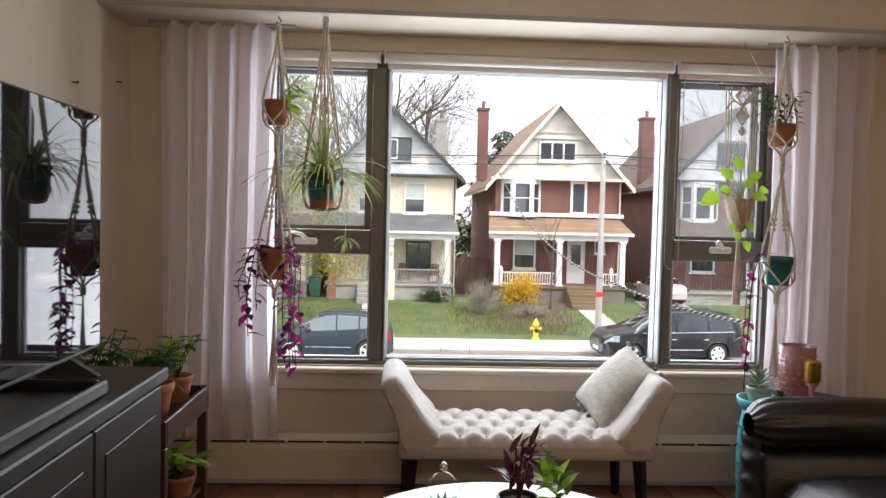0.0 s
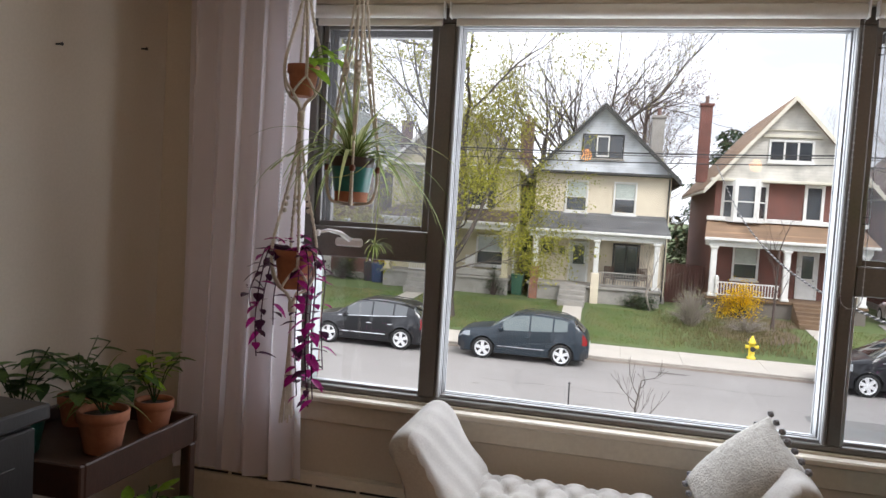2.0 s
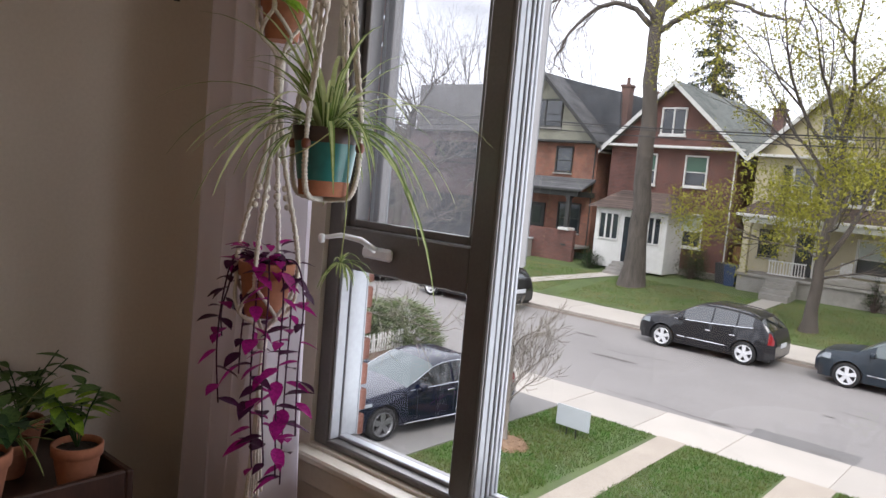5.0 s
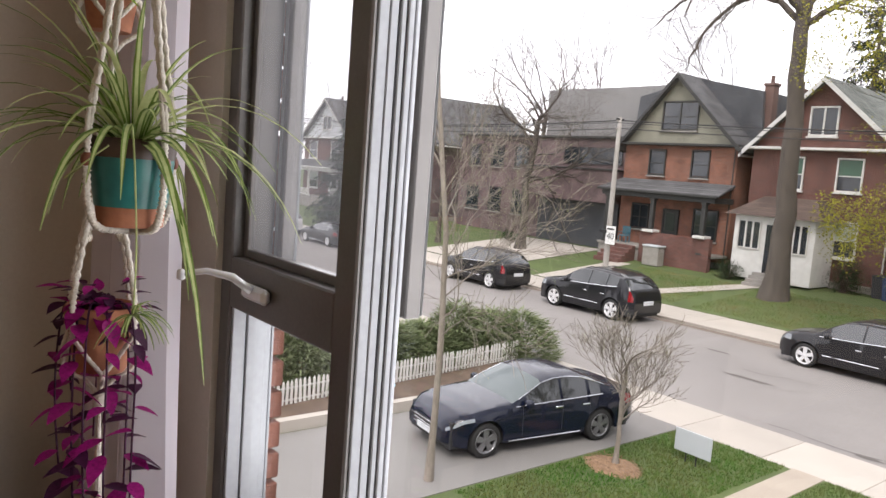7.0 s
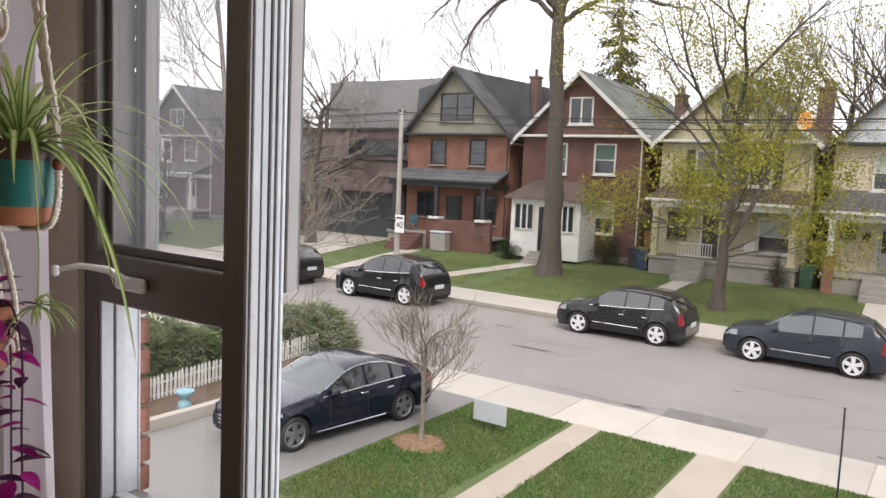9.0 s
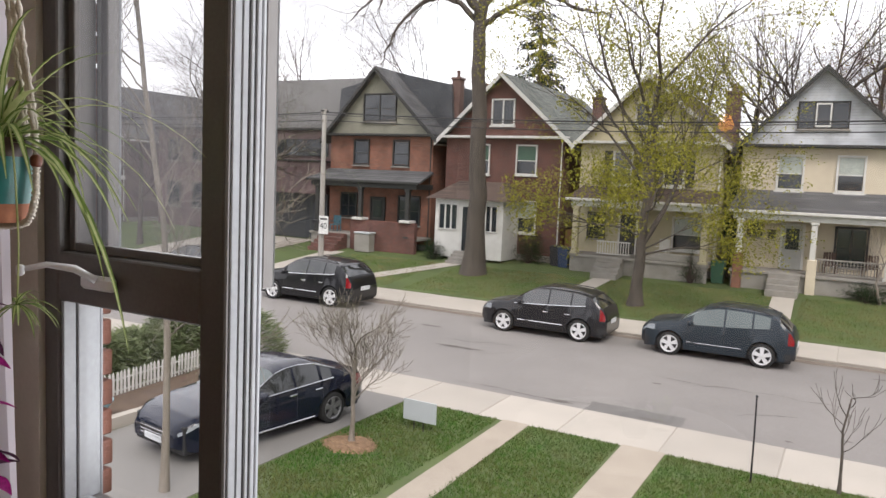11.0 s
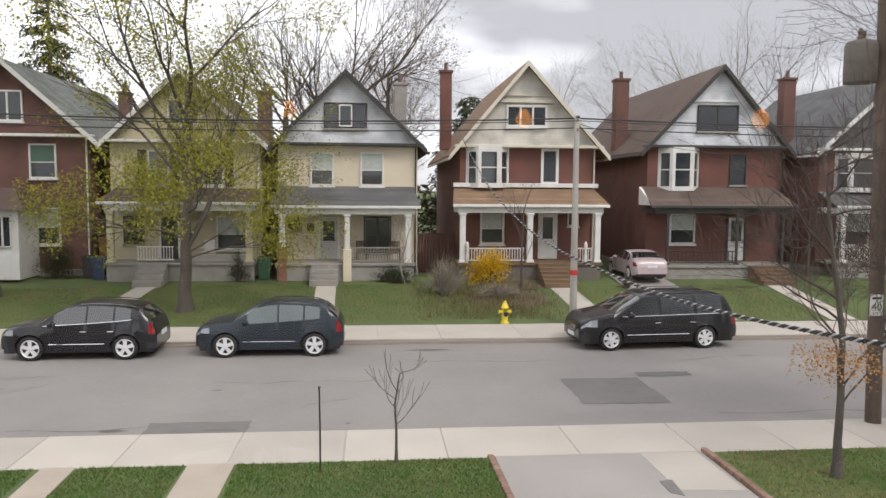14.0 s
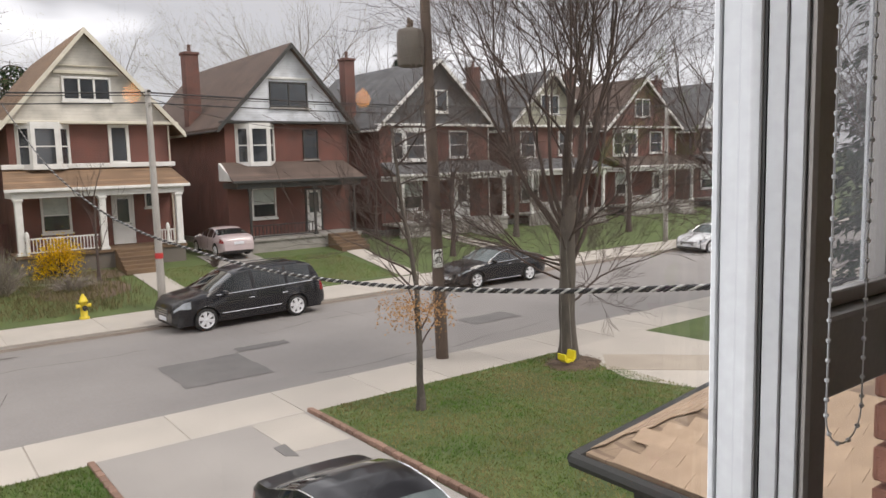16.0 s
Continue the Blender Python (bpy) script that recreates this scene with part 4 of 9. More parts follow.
# chairs on the porches
def porch_chair(label, x, y, z, turn, material):
    c = thing("porch_chair", label, "chair", (x, y, z), "porch chairs")
    Mesh().box(x - .27, y - .25, z + .38, x + .27, y + .27, z + .43, .02).ob("seat", material, c)
    back = Mesh()
    for k in range(5):
        back.box(x - .26 + k * .108, y + .24, z + .44, x - .17 + k * .108, y + .27, z + .98, .01)
    back.ob("backrest", material, c)
    for sx in (-.25, .25):
        for sy in (-.22, .22):
            Mesh().box(x + sx - .025, y + sy - .025, z, x + sx + .025, y + sy + .025, z + .38, .006).ob("leg", material, c)
        Mesh().box(x + sx - .05, y - .26, z + .6, x + sx + .05, y + .24, z + .63, .01).ob("armrest", material, c)
    c.rotation_euler.z = radians(turn)
    return c
M_CHAIR_DK = mat("dark_stained_chair", (0.10, 0.06, 0.045), 0.7, (0.06, 0.038, 0.03), scale=5)
M_CHAIR_BL = mat("blue_painted_chair", (0.06, 0.17, 0.22), 0.6, scale=5)
porch_chair("dark wooden armchair on the cream house's porch", .2, 36.5, -2.16, 12, M_CHAIR_DK)
porch_chair("dark wooden armchair on the cream house's porch", 1.75, 36.5, -2.16, -14, M_CHAIR_DK)
porch_chair("blue painted chair on the brick porch", -27.3, 36.4, -2.15, 10, M_CHAIR_BL)
porch_chair("white chair on the yellow house's porch", -7.2, 36.4, -2.12, -8, M_TRIM_W)

# farther houses along the row
def plain_house(label, x0, x1, zp, wall, gable, roof, trim, y=YF, ze=3.7, bays=True):
    px = (x0 + x1) / 2
    h = house(label, x0, x1, -2.96, ze, zp, px, wall, gable, roof, trim, y=y, depth=12)
    w = x1 - x0
    if bays:
        bay(h, x0 + .1 * w, x0 + .42 * w, 1.5, 3.4, y, M_TRIM_W)
    else:
        window(h, x0 + .14 * w, x0 + .3 * w, 1.6, 3.2, y, M_TRIM_W, 1)
    window(h, x0 + .62 * w, x0 + .78 * w, 1.7, 3.2, y, M_TRIM_W, 1)
    window(h, px - .8, px + .8, 4.5, 5.7, y - .02, M_TRIM_W, 2, None, .08, False)
    window(h, x0 + .14 * w, x0 + .34 * w, -1.4, .1, y, M_TRIM_W, 1, M_BLIND)
    door(h, x0 + .66 * w, x0 + .78 * w, -2.2, 0, y, M_TRIM_W, M_TRIM_W)
    porch(h, x0, x1, 1.4, .7, -2.2, -3.0, [x0 + .3, px, x1 - .3], roof, M_TRIM_W, M_TRIM_W, M_STONE, yp=y - 1.8, y=y, pw=.2)
    steps(h, x0 + .62 * w, x0 + .82 * w, y - 1.96, -2.2, -3.05, M_STONE, 4)
    railing(h, x0 + .4, px - .2, y - 1.8, -2.2, .7, M_TRIM_W)
    chimney(h, x0 + .3, y + 4, 3.5, 7.9, .7, M_BRICK_DK)
    return h
plain_house("brown brick house with a grey gable half hidden by branches", 24.2, 32.6, 7.5, M_BRICK_RD, M_SHINGLE_GR, M_SHINGLE_GR, M_TRIM_W)
plain_house("dark brick house with a steep grey roof", 34.4, 42.0, 7.3, M_BRICK_DK, M_SIDING_GREEN, M_SHINGLE_GR, M_TRIM_W, bays=False)
plain_house("brown brick house with a dark red roof farther along", 44.0, 52.5, 7.2, M_BRICK_RD, M_BRICK_DK, M_SHINGLE_BR, M_TRIM_W)
plain_house("brown brick house at the end of the row", 55.0, 63, 7.4, M_BRICK_DK, M_SIDING_W, M_SHINGLE_GR, M_TRIM_W, bays=False)
plain_house("brown brick house with a grey roof behind bare trees", -57.0, -48.0, 7.6, M_BRICK_BR, M_SHINGLE_GR, M_SHINGLE_GR, M_TRIM_W)
plain_house("dark brick house far down the street", -70.0, -61.0, 7.4, M_BRICK_DK, M_SIDING_W, M_SHINGLE_GR, M_TRIM_W, bays=False)
# ---- trees ----
def grow(m, tips, p, d, length, r, level, maxl, spread, up, rng, n_child, wander=.18, shrink=.68):
    """One limb with its side limbs; ends of the last level are kept as tips."""
    seg = 5 if level < 2 else 3
    pts, rad = [Vector(p)], [r]
    d = Vector(d).normalized()
    dirs = []
    for i in range(seg):
        d = (d + Vector((rng.uniform(-1, 1), rng.uniform(-1, 1), rng.uniform(-1, 1))) * wander + Vector((0, 0, up))).normalized()
        pts.append(pts[-1] + d * length / seg)
        rad.append(max(.004, r * (1 - .55 * (i + 1) / seg)))
        dirs.append(d.copy())
    m.tube(pts, rad, 7 if level == 0 else 5 if level < 2 else 3, cap=False)
    if level >= maxl:
        tips.append((pts[-1], d))
        tips.append((pts[-2], d))
        return
    k = n_child[min(level, len(n_child) - 1)]
    for i in range(k):
        t = .35 + .65 * (i + rng.random()) / k if level else .5 + .5 * (i + rng.random()) / k
        j = min(seg - 1, int(t * seg))
        q = pts[j].lerp(pts[j + 1], t * seg - j) if j < seg else pts[-1]
        a = rng.uniform(0, 6.283)
        dd = dirs[j]
        u = dd.orthogonal().normalized()
        w = dd.cross(u)
        s = spread * rng.uniform(.7, 1.25)
        nd = (dd * math.cos(s) + (u * math.cos(a) + w * math.sin(a)) * math.sin(s))
        grow(m, tips, q, nd, length * shrink * rng.uniform(.75, 1.15), rad[j] * rng.uniform(.5, .7), level + 1, maxl, spread, up, rng, n_child, wander, shrink)
    grow(m, tips, pts[-1], d, length * shrink, rad[-1], level + 1, maxl, spread, up, rng, n_child, wander, shrink)


def tree(name, label, at, trunk_pts, r0, r1, limbs, bark, seed, maxl=3, spread=.6, up=.08, n_child=(4, 4, 3), leaf=None, leaf_n=0, leaf_size=.1, leaf_spread=.25, flare=1.5, limb_mat=None, category="tree", group="", wander=.18):
    rng = random.Random(seed)
    t = thing(name, label, category, at, group)
    o = Vector(at)
    pts = [o + Vector(q) for q in trunk_pts]
    n = len(pts)
    fine = []
    for i in range(n - 1):
        for s in range(4):
            fine.append(pts[i].lerp(pts[i + 1], s / 4) + Vector((rng.uniform(-1, 1), rng.uniform(-1, 1), 0)) * r0 * .12 * (i + s > 0))
    fine.append(pts[-1])
    rad = [r0 + (r1 - r0) * i / (len(fine) - 1) for i in range(len(fine))]
    rad[0] *= flare
    if len(rad) > 2:
        rad[1] *= 1 + (flare - 1) * .3
    Mesh().tube([fine[0] - Vector((0, 0, .15))] + fine, [rad[0] * 1.15] + rad, 12).ob("trunk", bark, t, True)
    m, tips = Mesh(), []
    for h, d, length, r in limbs:
        k = h * (len(fine) - 1)
        i = min(int(k), len(fine) - 2)
        grow(m, tips, fine[i].lerp(fine[i + 1], k - i), d, length, r, 0, maxl, spread, up, rng, n_child, wander)
    m.ob("branchwork", limb_mat or bark, t, True)
    if leaf:
        c = Mesh()
        for q, d in tips:
            for _ in range(leaf_n):
                p = q + Vector((rng.gauss(0, 1), rng.gauss(0, 1), rng.gauss(0, 1))) * leaf_spread
                c.leaf(p, (rng.uniform(-1, 1), rng.uniform(-1, 1), rng.uniform(-1, .4)), (rng.uniform(-.5, .5), rng.uniform(-.5, .5), 1), leaf_size * rng.uniform(.6, 1.3), leaf_size * .7)
        c.ob("crown", leaf, t)
    return t


def arched_limbs(owner, base, seed, limbs, bark):
    """Long limbs that rise from the trunk, arch over and droop, with crooked side twigs."""
    g = random.Random(seed)
    for pts in limbs:
        m, tips = Mesh(), []
        fine = [Vector(base) + along(pts, i / 30) + Vector((g.uniform(-1, 1), g.uniform(-1, 1), g.uniform(-1, 1))) * .05 for i in range(31)]
        m.tube(fine, [.16 * (1 - .82 * i / 30) for i in range(31)], 7, cap=False)
        for i in range(6, 31, 2):
            d = (fine[i] - fine[i - 1]).normalized()
            side = Vector((g.uniform(-1, 1), g.uniform(-1, 1), g.uniform(-.9, .6)))
            grow(m, tips, fine[i], d * .7 + side, g.uniform(.9, 1.9), .045 * (1.2 - i / 34), 1, 3, .8, -.05, g, (4, 3, 3), .38, .7)
        m.ob("limb", bark, owner, True)


L_MAPLE = leafy("new_maple_leaves", (0.43, 0.40, 0.055), (0.20, 0.21, 0.04), .42)
L_ORANGE = leafy("dry_orange_leaves", (0.58, 0.34, 0.15), (0.40, 0.21, 0.09), .4)
L_SPRUCE = leafy("spruce_needles", (0.045, 0.07, 0.045), (0.025, 0.042, 0.03), .1, .8)
L_RUST = leafy("rusty_buds", (0.22, 0.125, 0.085), (0.13, 0.08, 0.06), .2, .8)
L_CEDAR = leafy("cedar_hedge", (0.25, 0.29, 0.15), (0.13, 0.17, 0.08), .3, .8)
L_YEW = leafy("yew_needles", (0.05, 0.085, 0.035), (0.028, 0.05, 0.024), .15, .8)
L_FORSYTHIA = leafy("forsythia_flowers", (0.85, 0.60, 0.015), (0.70, 0.45, 0.01), .4)
L_BUD = leafy("pale_buds", (0.42, 0.42, 0.22), (0.28, 0.30, 0.15), .4)

def fan(n, lo, hi, length, r, seed, z=.8, flat=1.0):
    g = random.Random(seed)
    out = []
    for i in range(n):
        a = 6.283 * i / n + g.uniform(-.3, .3)
        out.append((lo + (hi - lo) * i / max(1, n - 1), (math.cos(a) * flat, math.sin(a) * flat, z * g.uniform(.6, 1.2)), length * g.uniform(.75, 1.2), r * g.uniform(.7, 1.1)))
    return out

tall = tree("tree", "tall bare hardwood with a thick grey-brown trunk", (-15.6, 32.4, lawn(32.4) - .05), [(0, 0, 0), (.1, 0, 4), (-.1, 0, 8), (-.2, 0, 12), (.1, 0, 15.5)], .50, .24, fan(6, .88, 1, 4.4, .12, 3, .8), M_BARK, 11, 3, .75, -.01, (4, 4, 3), flare=1.45, wander=.4)
arched_limbs(tall, (-15.7, 32.4, 0), 15, [
    [(-.1, 0, 8.8), (-1.2, -.2, 10.0), (-2.6, -.4, 10.3), (-4.0, -.5, 9.6), (-4.9, -.6, 8.4), (-5.3, -.7, 7.2)],
    [(-.1, 0, 9.6), (-2.0, .4, 11.4), (-4.4, .6, 11.6), (-7.2, .8, 10.8), (-8.6, .9, 9.9)],
    [(0, 0, 8.9), (1.6, -.3, 9.6), (3.4, -.5, 9.9), (5.2, -.6, 9.2), (6.6, -.6, 8.9)],
    [(0, 0, 9.7), (1.4, .6, 11.3), (3.8, 1.0, 12.4), (6.4, 1.2, 11.9), (8.0, 1.3, 10.9)],
    [(0, 0, 9.2), (-.6, -1.4, 10.4), (-1.2, -3.0, 11.0), (-2.2, -4.4, 10.2), (-2.6, -5.2, 8.8)]], M_BARK)
tree("tree", "maple with fresh yellow-green leaves on fine branches", (-6.76, 30.0, lawn(30) - .05), [(0, 0, 0), (.08, 0, 1.8), (.12, 0, 3.2), (.3, .1, 5.6), (.3, 0, 9)], .27, .10, fan(11, .36, 1, 4.4, .085, 5, 1.2) + fan(7, .30, .58, 2.9, .05, 8, .3, 1.15), M_BARK, 12, 3, .55, .05, (4, 3, 3), L_MAPLE, 11, .125, .22)
tree("tree", "second maple with thin yellowish spring leaves", (-1.9, 49, -2.95), [(0, 0, 0), (0, 0, 4), (.4, 0, 9)], .35, .2, fan(12, .45, 1, 5.4, .13, 9, .9), M_BARK, 17, 3, .5, .06, (5, 4, 3), L_MAPLE, 1, .12, .4)
tree("tree", "young bare tree with a dense head of twigs", (-7.05, 10.35, -3.72), [(0, 0, 0), (.02, 0, .6), (.0, 0, 1.15), (.05, 0, 1.9)], .05, .026, fan(12, .42, 1, .62, .018, 21, 1.05), M_BARK_PALE, 21, 3, .62, .09, (4, 3, 3), L_BUD, 1, .016, .03, wander=.28)
tree("sapling", "thin bare sapling on the lawn by the pavement", (1.2, 13.3, -3.75), [(0, 0, 0), (.0, 0, .7), (-.03, 0, 1.1), (.06, 0, 1.7)], .028, .014, fan(8, .36, 1, .55, .011, 23, .45), M_BARK, 23, 1, .5, .16, (3, 2), category="tree", wander=.24)
tree("tree", "tall slender bare tree with pale grey bark", (-8.2, 6.9, -3.75), [(0, 0, 0), (.05, 0, 2.4), (-.05, 0, 4.2), (-.5, 0, 6.4), (-.8, 0, 8.5)], .06, .03, fan(18, .26, 1, 1.2, .015, 25, 1.0), M_BARK_PALE, 25, 3, .6, .05, (4, 3, 3), L_BUD, 1, .022, .04, wander=.28)
tree("tree", "slim street tree with a clump of dry orange leaves", (9.1, 12.0, -3.75), [(0, 0, 0), (0, 0, 1.3), (-.02, 0, 2.6), (-.3, 0, 4.2), (-.5, 0, 5.8)], .078, .026, fan(14, .25, 1, 1.3, .026, 27, .7), M_BARK, 27, 3, .6, .05, (4, 3, 3), None, limb_mat=M_TWIG, wander=.24)
big = tree("tree", "large bare tree with many upright stems", (14.1, 12.6, -3.75), [(0, 0, 0), (0, 0, 1.6), (.0, 0, 3.0), (.1, 0, 4.2)], .215, .19, fan(13, .5, 1, 4.4, .075, 29, 2.6) + fan(12, .3, .8, 2.3, .035, 31, .35, 1.1), M_BARK, 29, 4, .5, .045, (4, 4, 3, 3), None, limb_mat=M_TWIG, wander=.24)
c, g = Mesh(), random.Random(4)
for _ in range(900):
    a, r = g.uniform(0, 6.28), g.uniform(.1, .85)
    c.leaf((9.05 + r * math.cos(a), 12.0 + r * math.sin(a), -1.62 + g.gauss(0, .2)), (g.uniform(-1, 1), g.uniform(-1, 1), g.uniform(-1, .3)), (0, 0, 1), g.uniform(.035, .08), .045)
c.ob("dry_leaves", L_ORANGE, [o for o in scene.objects if o.get("label", "").startswith("slim street tree")][0])

tree("tree", "crooked bare tree with a dense dark tangle of twigs", (-32.7, 33.0, lawn(33) - .05), [(0, 0, 0), (.15, 0, 2.2), (-.1, .1, 4.2), (.5, 0, 6.4), (.7, 0, 8.2)], .30, .14, fan(15, .42, 1, 3.4, .10, 33, .55, 1.1), M_BARK, 33, 4, .8, .0, (4, 3, 3, 2), limb_mat=M_BARK, wander=.42)

# bare trees behind the houses and down the street
k = 40
for x, y, hgt, b, mt in [(-30.5, 52, 15, M_BARK, M_TWIG), (-24, 56, 14, M_BARK, M_TWIG), (-9.5, 55, 14, M_BARK, M_BARK), (14, 62, 12, M_BARK_PALE, M_BARK_PALE), (24, 60, 13, M_BARK_PALE, M_BARK_PALE), (31, 33, 9, M_BARK, M_TWIG), (39, 31, 9, M_TWIG, M_TWIG), (36, 56, 15, M_BARK, M_TWIG), (-52, 33, 10, M_BARK, M_TWIG), (-46, 31.5, 8, M_BARK, M_TWIG), (52, 32, 10, M_TWIG, M_TWIG), (24, 30.2, 7, M_TWIG, M_TWIG), (-62, 30, 11, M_BARK, M_TWIG), (66, 34, 12, M_BARK, M_TWIG), (-42, 50, 16, M_BARK, M_TWIG), (-50, 52, 17, M_BARK, M_TWIG), (-5.5, 53, 16, M_BARK, M_BARK), (30, 60, 16, M_BARK_PALE, M_BARK_PALE), (-38, 30.5, 9, M_BARK, M_TWIG), (24, 8, 9, M_BARK, M_TWIG), (31, 11, 10, M_TWIG, M_TWIG), (22, 13, 9, M_TWIG, M_TWIG), (-27, 9, 9, M_BARK, M_TWIG)]:
    tree("tree", "bare spring tree with fine twigs behind the houses" if y > 45 else "bare street tree with fine reddish twigs", (x, y, lawn(y) - .05), [(0, 0, 0), (.1, 0, hgt * .25), (0, .1, hgt * .45), (.2, 0, hgt * .62)], hgt * .018, hgt * .011, fan(8, .45, 1, hgt * .34, hgt * .006, k, 1.0), b, k, 3, .55, .05, (4, 3, 3), L_BUD if y > 57 else None, 1, .1, .2, limb_mat=mt, group="bare trees")
    k += 1
tree("small_tree", "small bare garden tree by the porch", (7.45, 32.9, lawn(32.9) - .03), [(0, 0, 0), (0, 0, 1.5), (.05, 0, 3.6)], .07, .03, fan(6, .4, 1, 1.3, .025, 61, 1.4), M_TWIG, 61, 2, .5, .08, (3, 3), category="tree")
tree("small_tree", "small bare ornamental tree beside the porch", (2.2, 34.8, lawn(34.8) - .03), [(0, 0, 0), (-.2, 0, .9), (.1, 0, 1.9)], .06, .03, fan(6, .4, 1, 1.1, .022, 62, 1.2), M_BARK_PALE, 62, 2, .6, .05, (3, 3), category="tree")
tree("stump", "dead leaning sapling beside the tall tree", (23.0, 36.0, -2.97), [(0, 0, 0), (0, 0, 1.5), (.05, 0, 3.6)], .07, .03, fan(6, .4, 1, 1.3, .025, 63, 1.4), M_TWIG, 63, 2, .5, .08, (3, 3), category="tree")


def conifer(label, at, h, r, leaf_mat, seed, layers=34):
    g = random.Random(seed)
    t = thing("conifer", label, "tree", at)
    o = Vector(at)
    Mesh().tube([o - Vector((0, 0, .1)), o + Vector((0, 0, h * .5)), o + Vector((0, 0, h * .98))], [h * .02, h * .012, .02], 8).ob("trunk", M_BARK, t)
    c, b = Mesh(), Mesh()
    for i in range(layers):
        f = .08 + .9 * (i + g.uniform(-.3, .3)) / layers
        z, rr = h * f, r * (1 - f) ** .72 * g.uniform(.7, 1.1)
        for j in range(max(4, int(8 * (1 - f)) + 3)):
            a = g.uniform(0, 6.283)
            L = rr * g.uniform(.55, 1.15) + .2
            s = o + Vector((0, 0, z))
            mid = s + Vector((math.cos(a) * L * .55, math.sin(a) * L * .55, -L * g.uniform(.05, .22)))
            e = s + Vector((math.cos(a) * L, math.sin(a) * L, -L * g.uniform(.1, .35)))
            b.tube([s, mid, e], [.05, .03, .01], 3, False)
            for q in range(int(7 + L * 11)):
                u = g.uniform(.12, 1)
                p = (s.lerp(mid, u * 2) if u < .5 else mid.lerp(e, u * 2 - 1)) + Vector((g.gauss(0, .13), g.gauss(0, .13), g.gauss(-.1, .1)))
                c.leaf(p, (math.cos(a) + g.uniform(-.9, .9), math.sin(a) + g.uniform(-.9, .9), g.uniform(-1, 0)), (g.uniform(-.3, .3), g.uniform(-.3, .3), 1), g.uniform(.25, .6), g.uniform(.14, .24))
    tagged(b.ob("branchwork", M_BARK, t), kind="stuff")
    c.ob("foliage", leaf_mat, t)
    return t
conifer("tall dark green spruce behind the brick house", (-21.8, 55, -2.9), 19.8, 5.0, L_SPRUCE, 71)
tree("tree", "rusty-budded tree with a round dense crown behind the cream house", (1.8, 58, -2.9), [(0, 0, 0), (.1, 0, 5), (0, 0, 9), (.1, 0, 13)], .3, .12, fan(16, .45, 1, 3.3, .08, 72, .8), M_TWIG, 72, 3, .6, .03, (4, 4, 3), L_RUST, 3, .12, .13, limb_mat=M_TWIG, wander=.25)
conifer("dark green pine behind the red house", (8.2, 58, -2.9), 12.0, 6.0, L_YEW, 73)
conifer("dark spruce beyond the far roofs", (38, 55, -2.9), 15.8, 2.2, L_SPRUCE, 74)
conifer("dark pine above the street corner", (-44, 27.2, -3.7), 9.5, 3.2, L_SPRUCE, 75)
conifer("dark spruce far down the street", (-58, 24, -3.7), 12, 3.5, L_SPRUCE, 76)


# evergreens and bare trees on the near side, down the street
conifer("dark pine on the near side of the street", (-35, 17 - 6, -3.75), 10.5, 3.6, L_SPRUCE, 77)
conifer("dark spruce on the near side of the street", (-30, 6, -3.75), 8.0, 3.4, L_SPRUCE, 78)
conifer("dark cedar by the neighbouring lot", (-25, 2.5, -3.75), 6.5, 3.0, L_SPRUCE, 79)
# this tall spruce is added to cover bright sky behind the right casement
conifer("tall dark spruce added to darken the view through the right casement", (26.8, 9.2, -3.75), 15.0, 4.6, L_SPRUCE, 82)
conifer("dark pine far down the near pavement", (-48, 10, -3.75), 9.5, 4.5, L_SPRUCE, 80)


def shrub(name, label, at, rx, ry, rz, leaf_mat, seed, n, size, twig=M_TWIG, twigs=40):
    g = random.Random(seed)
    t = thing(name, label, "shrub", at)
    o = Vector(at)
    b, c = Mesh(), Mesh()
    ends = []
    for _ in range(twigs):
        a, e = g.uniform(0, 6.283), g.uniform(.1, 1)
        p = o + Vector((math.cos(a) * rx * math.sqrt(1 - e * e) * g.uniform(.6, 1), math.sin(a) * ry * math.sqrt(1 - e * e) * g.uniform(.6, 1), rz * e * g.uniform(.8, 1.15)))
        m = o.lerp(p, .5) + Vector((0, 0, rz * .12))
        b.tube([o + Vector((g.uniform(-.1, .1), g.uniform(-.1, .1), -.05)), m, p], [.02, .012, .004], 4, False)
        ends += [p, m.lerp(p, .5), m.lerp(p, .75), m]
    for _ in range(n):
        q = g.choice(ends) + Vector((g.gauss(0, 1) * rx, g.gauss(0, 1) * ry, g.gauss(0, 1) * rz)) * .14
        q.z = max(q.z, o.z + .03)
        c.leaf(q, (g.uniform(-1, 1), g.uniform(-1, 1), g.uniform(-.3, 1)), (g.uniform(-.4, .4), g.uniform(-.4, .4), 1), size * g.uniform(.6, 1.3), size * .55)
    tagged(b.ob("twig_mass", twig, t), kind="stuff")
    if n:
        c.ob("foliage", leaf_mat, t)
    return t
shrub("forsythia_bush", "bright yellow flowering forsythia by the porch", (6.3, 34.55, lawn(34.55)), 1.35, .8, 1.55, L_FORSYTHIA, 81, 2600, .11)
shrub("bare_bush", "tan twiggy bush in the front garden", (3.9, 32.3, lawn(32.3)), 1.35, 1.1, 1.8, L_BUD, 82, 520, .07, M_BARK_PALE, 210)
shrub("bare_bush", "low twiggy bush in the front garden bed", (6.2, 31.8, lawn(31.8)), 1.4, 1.0, .9, L_BUD, 83, 300, .06, M_BARK_PALE, 110)
shrub("evergreen_bush", "low dark evergreen bush by the porch steps", (1.7, 35.0, lawn(35)), 1.1, .5, .65, L_YEW, 84, 1300, .1)
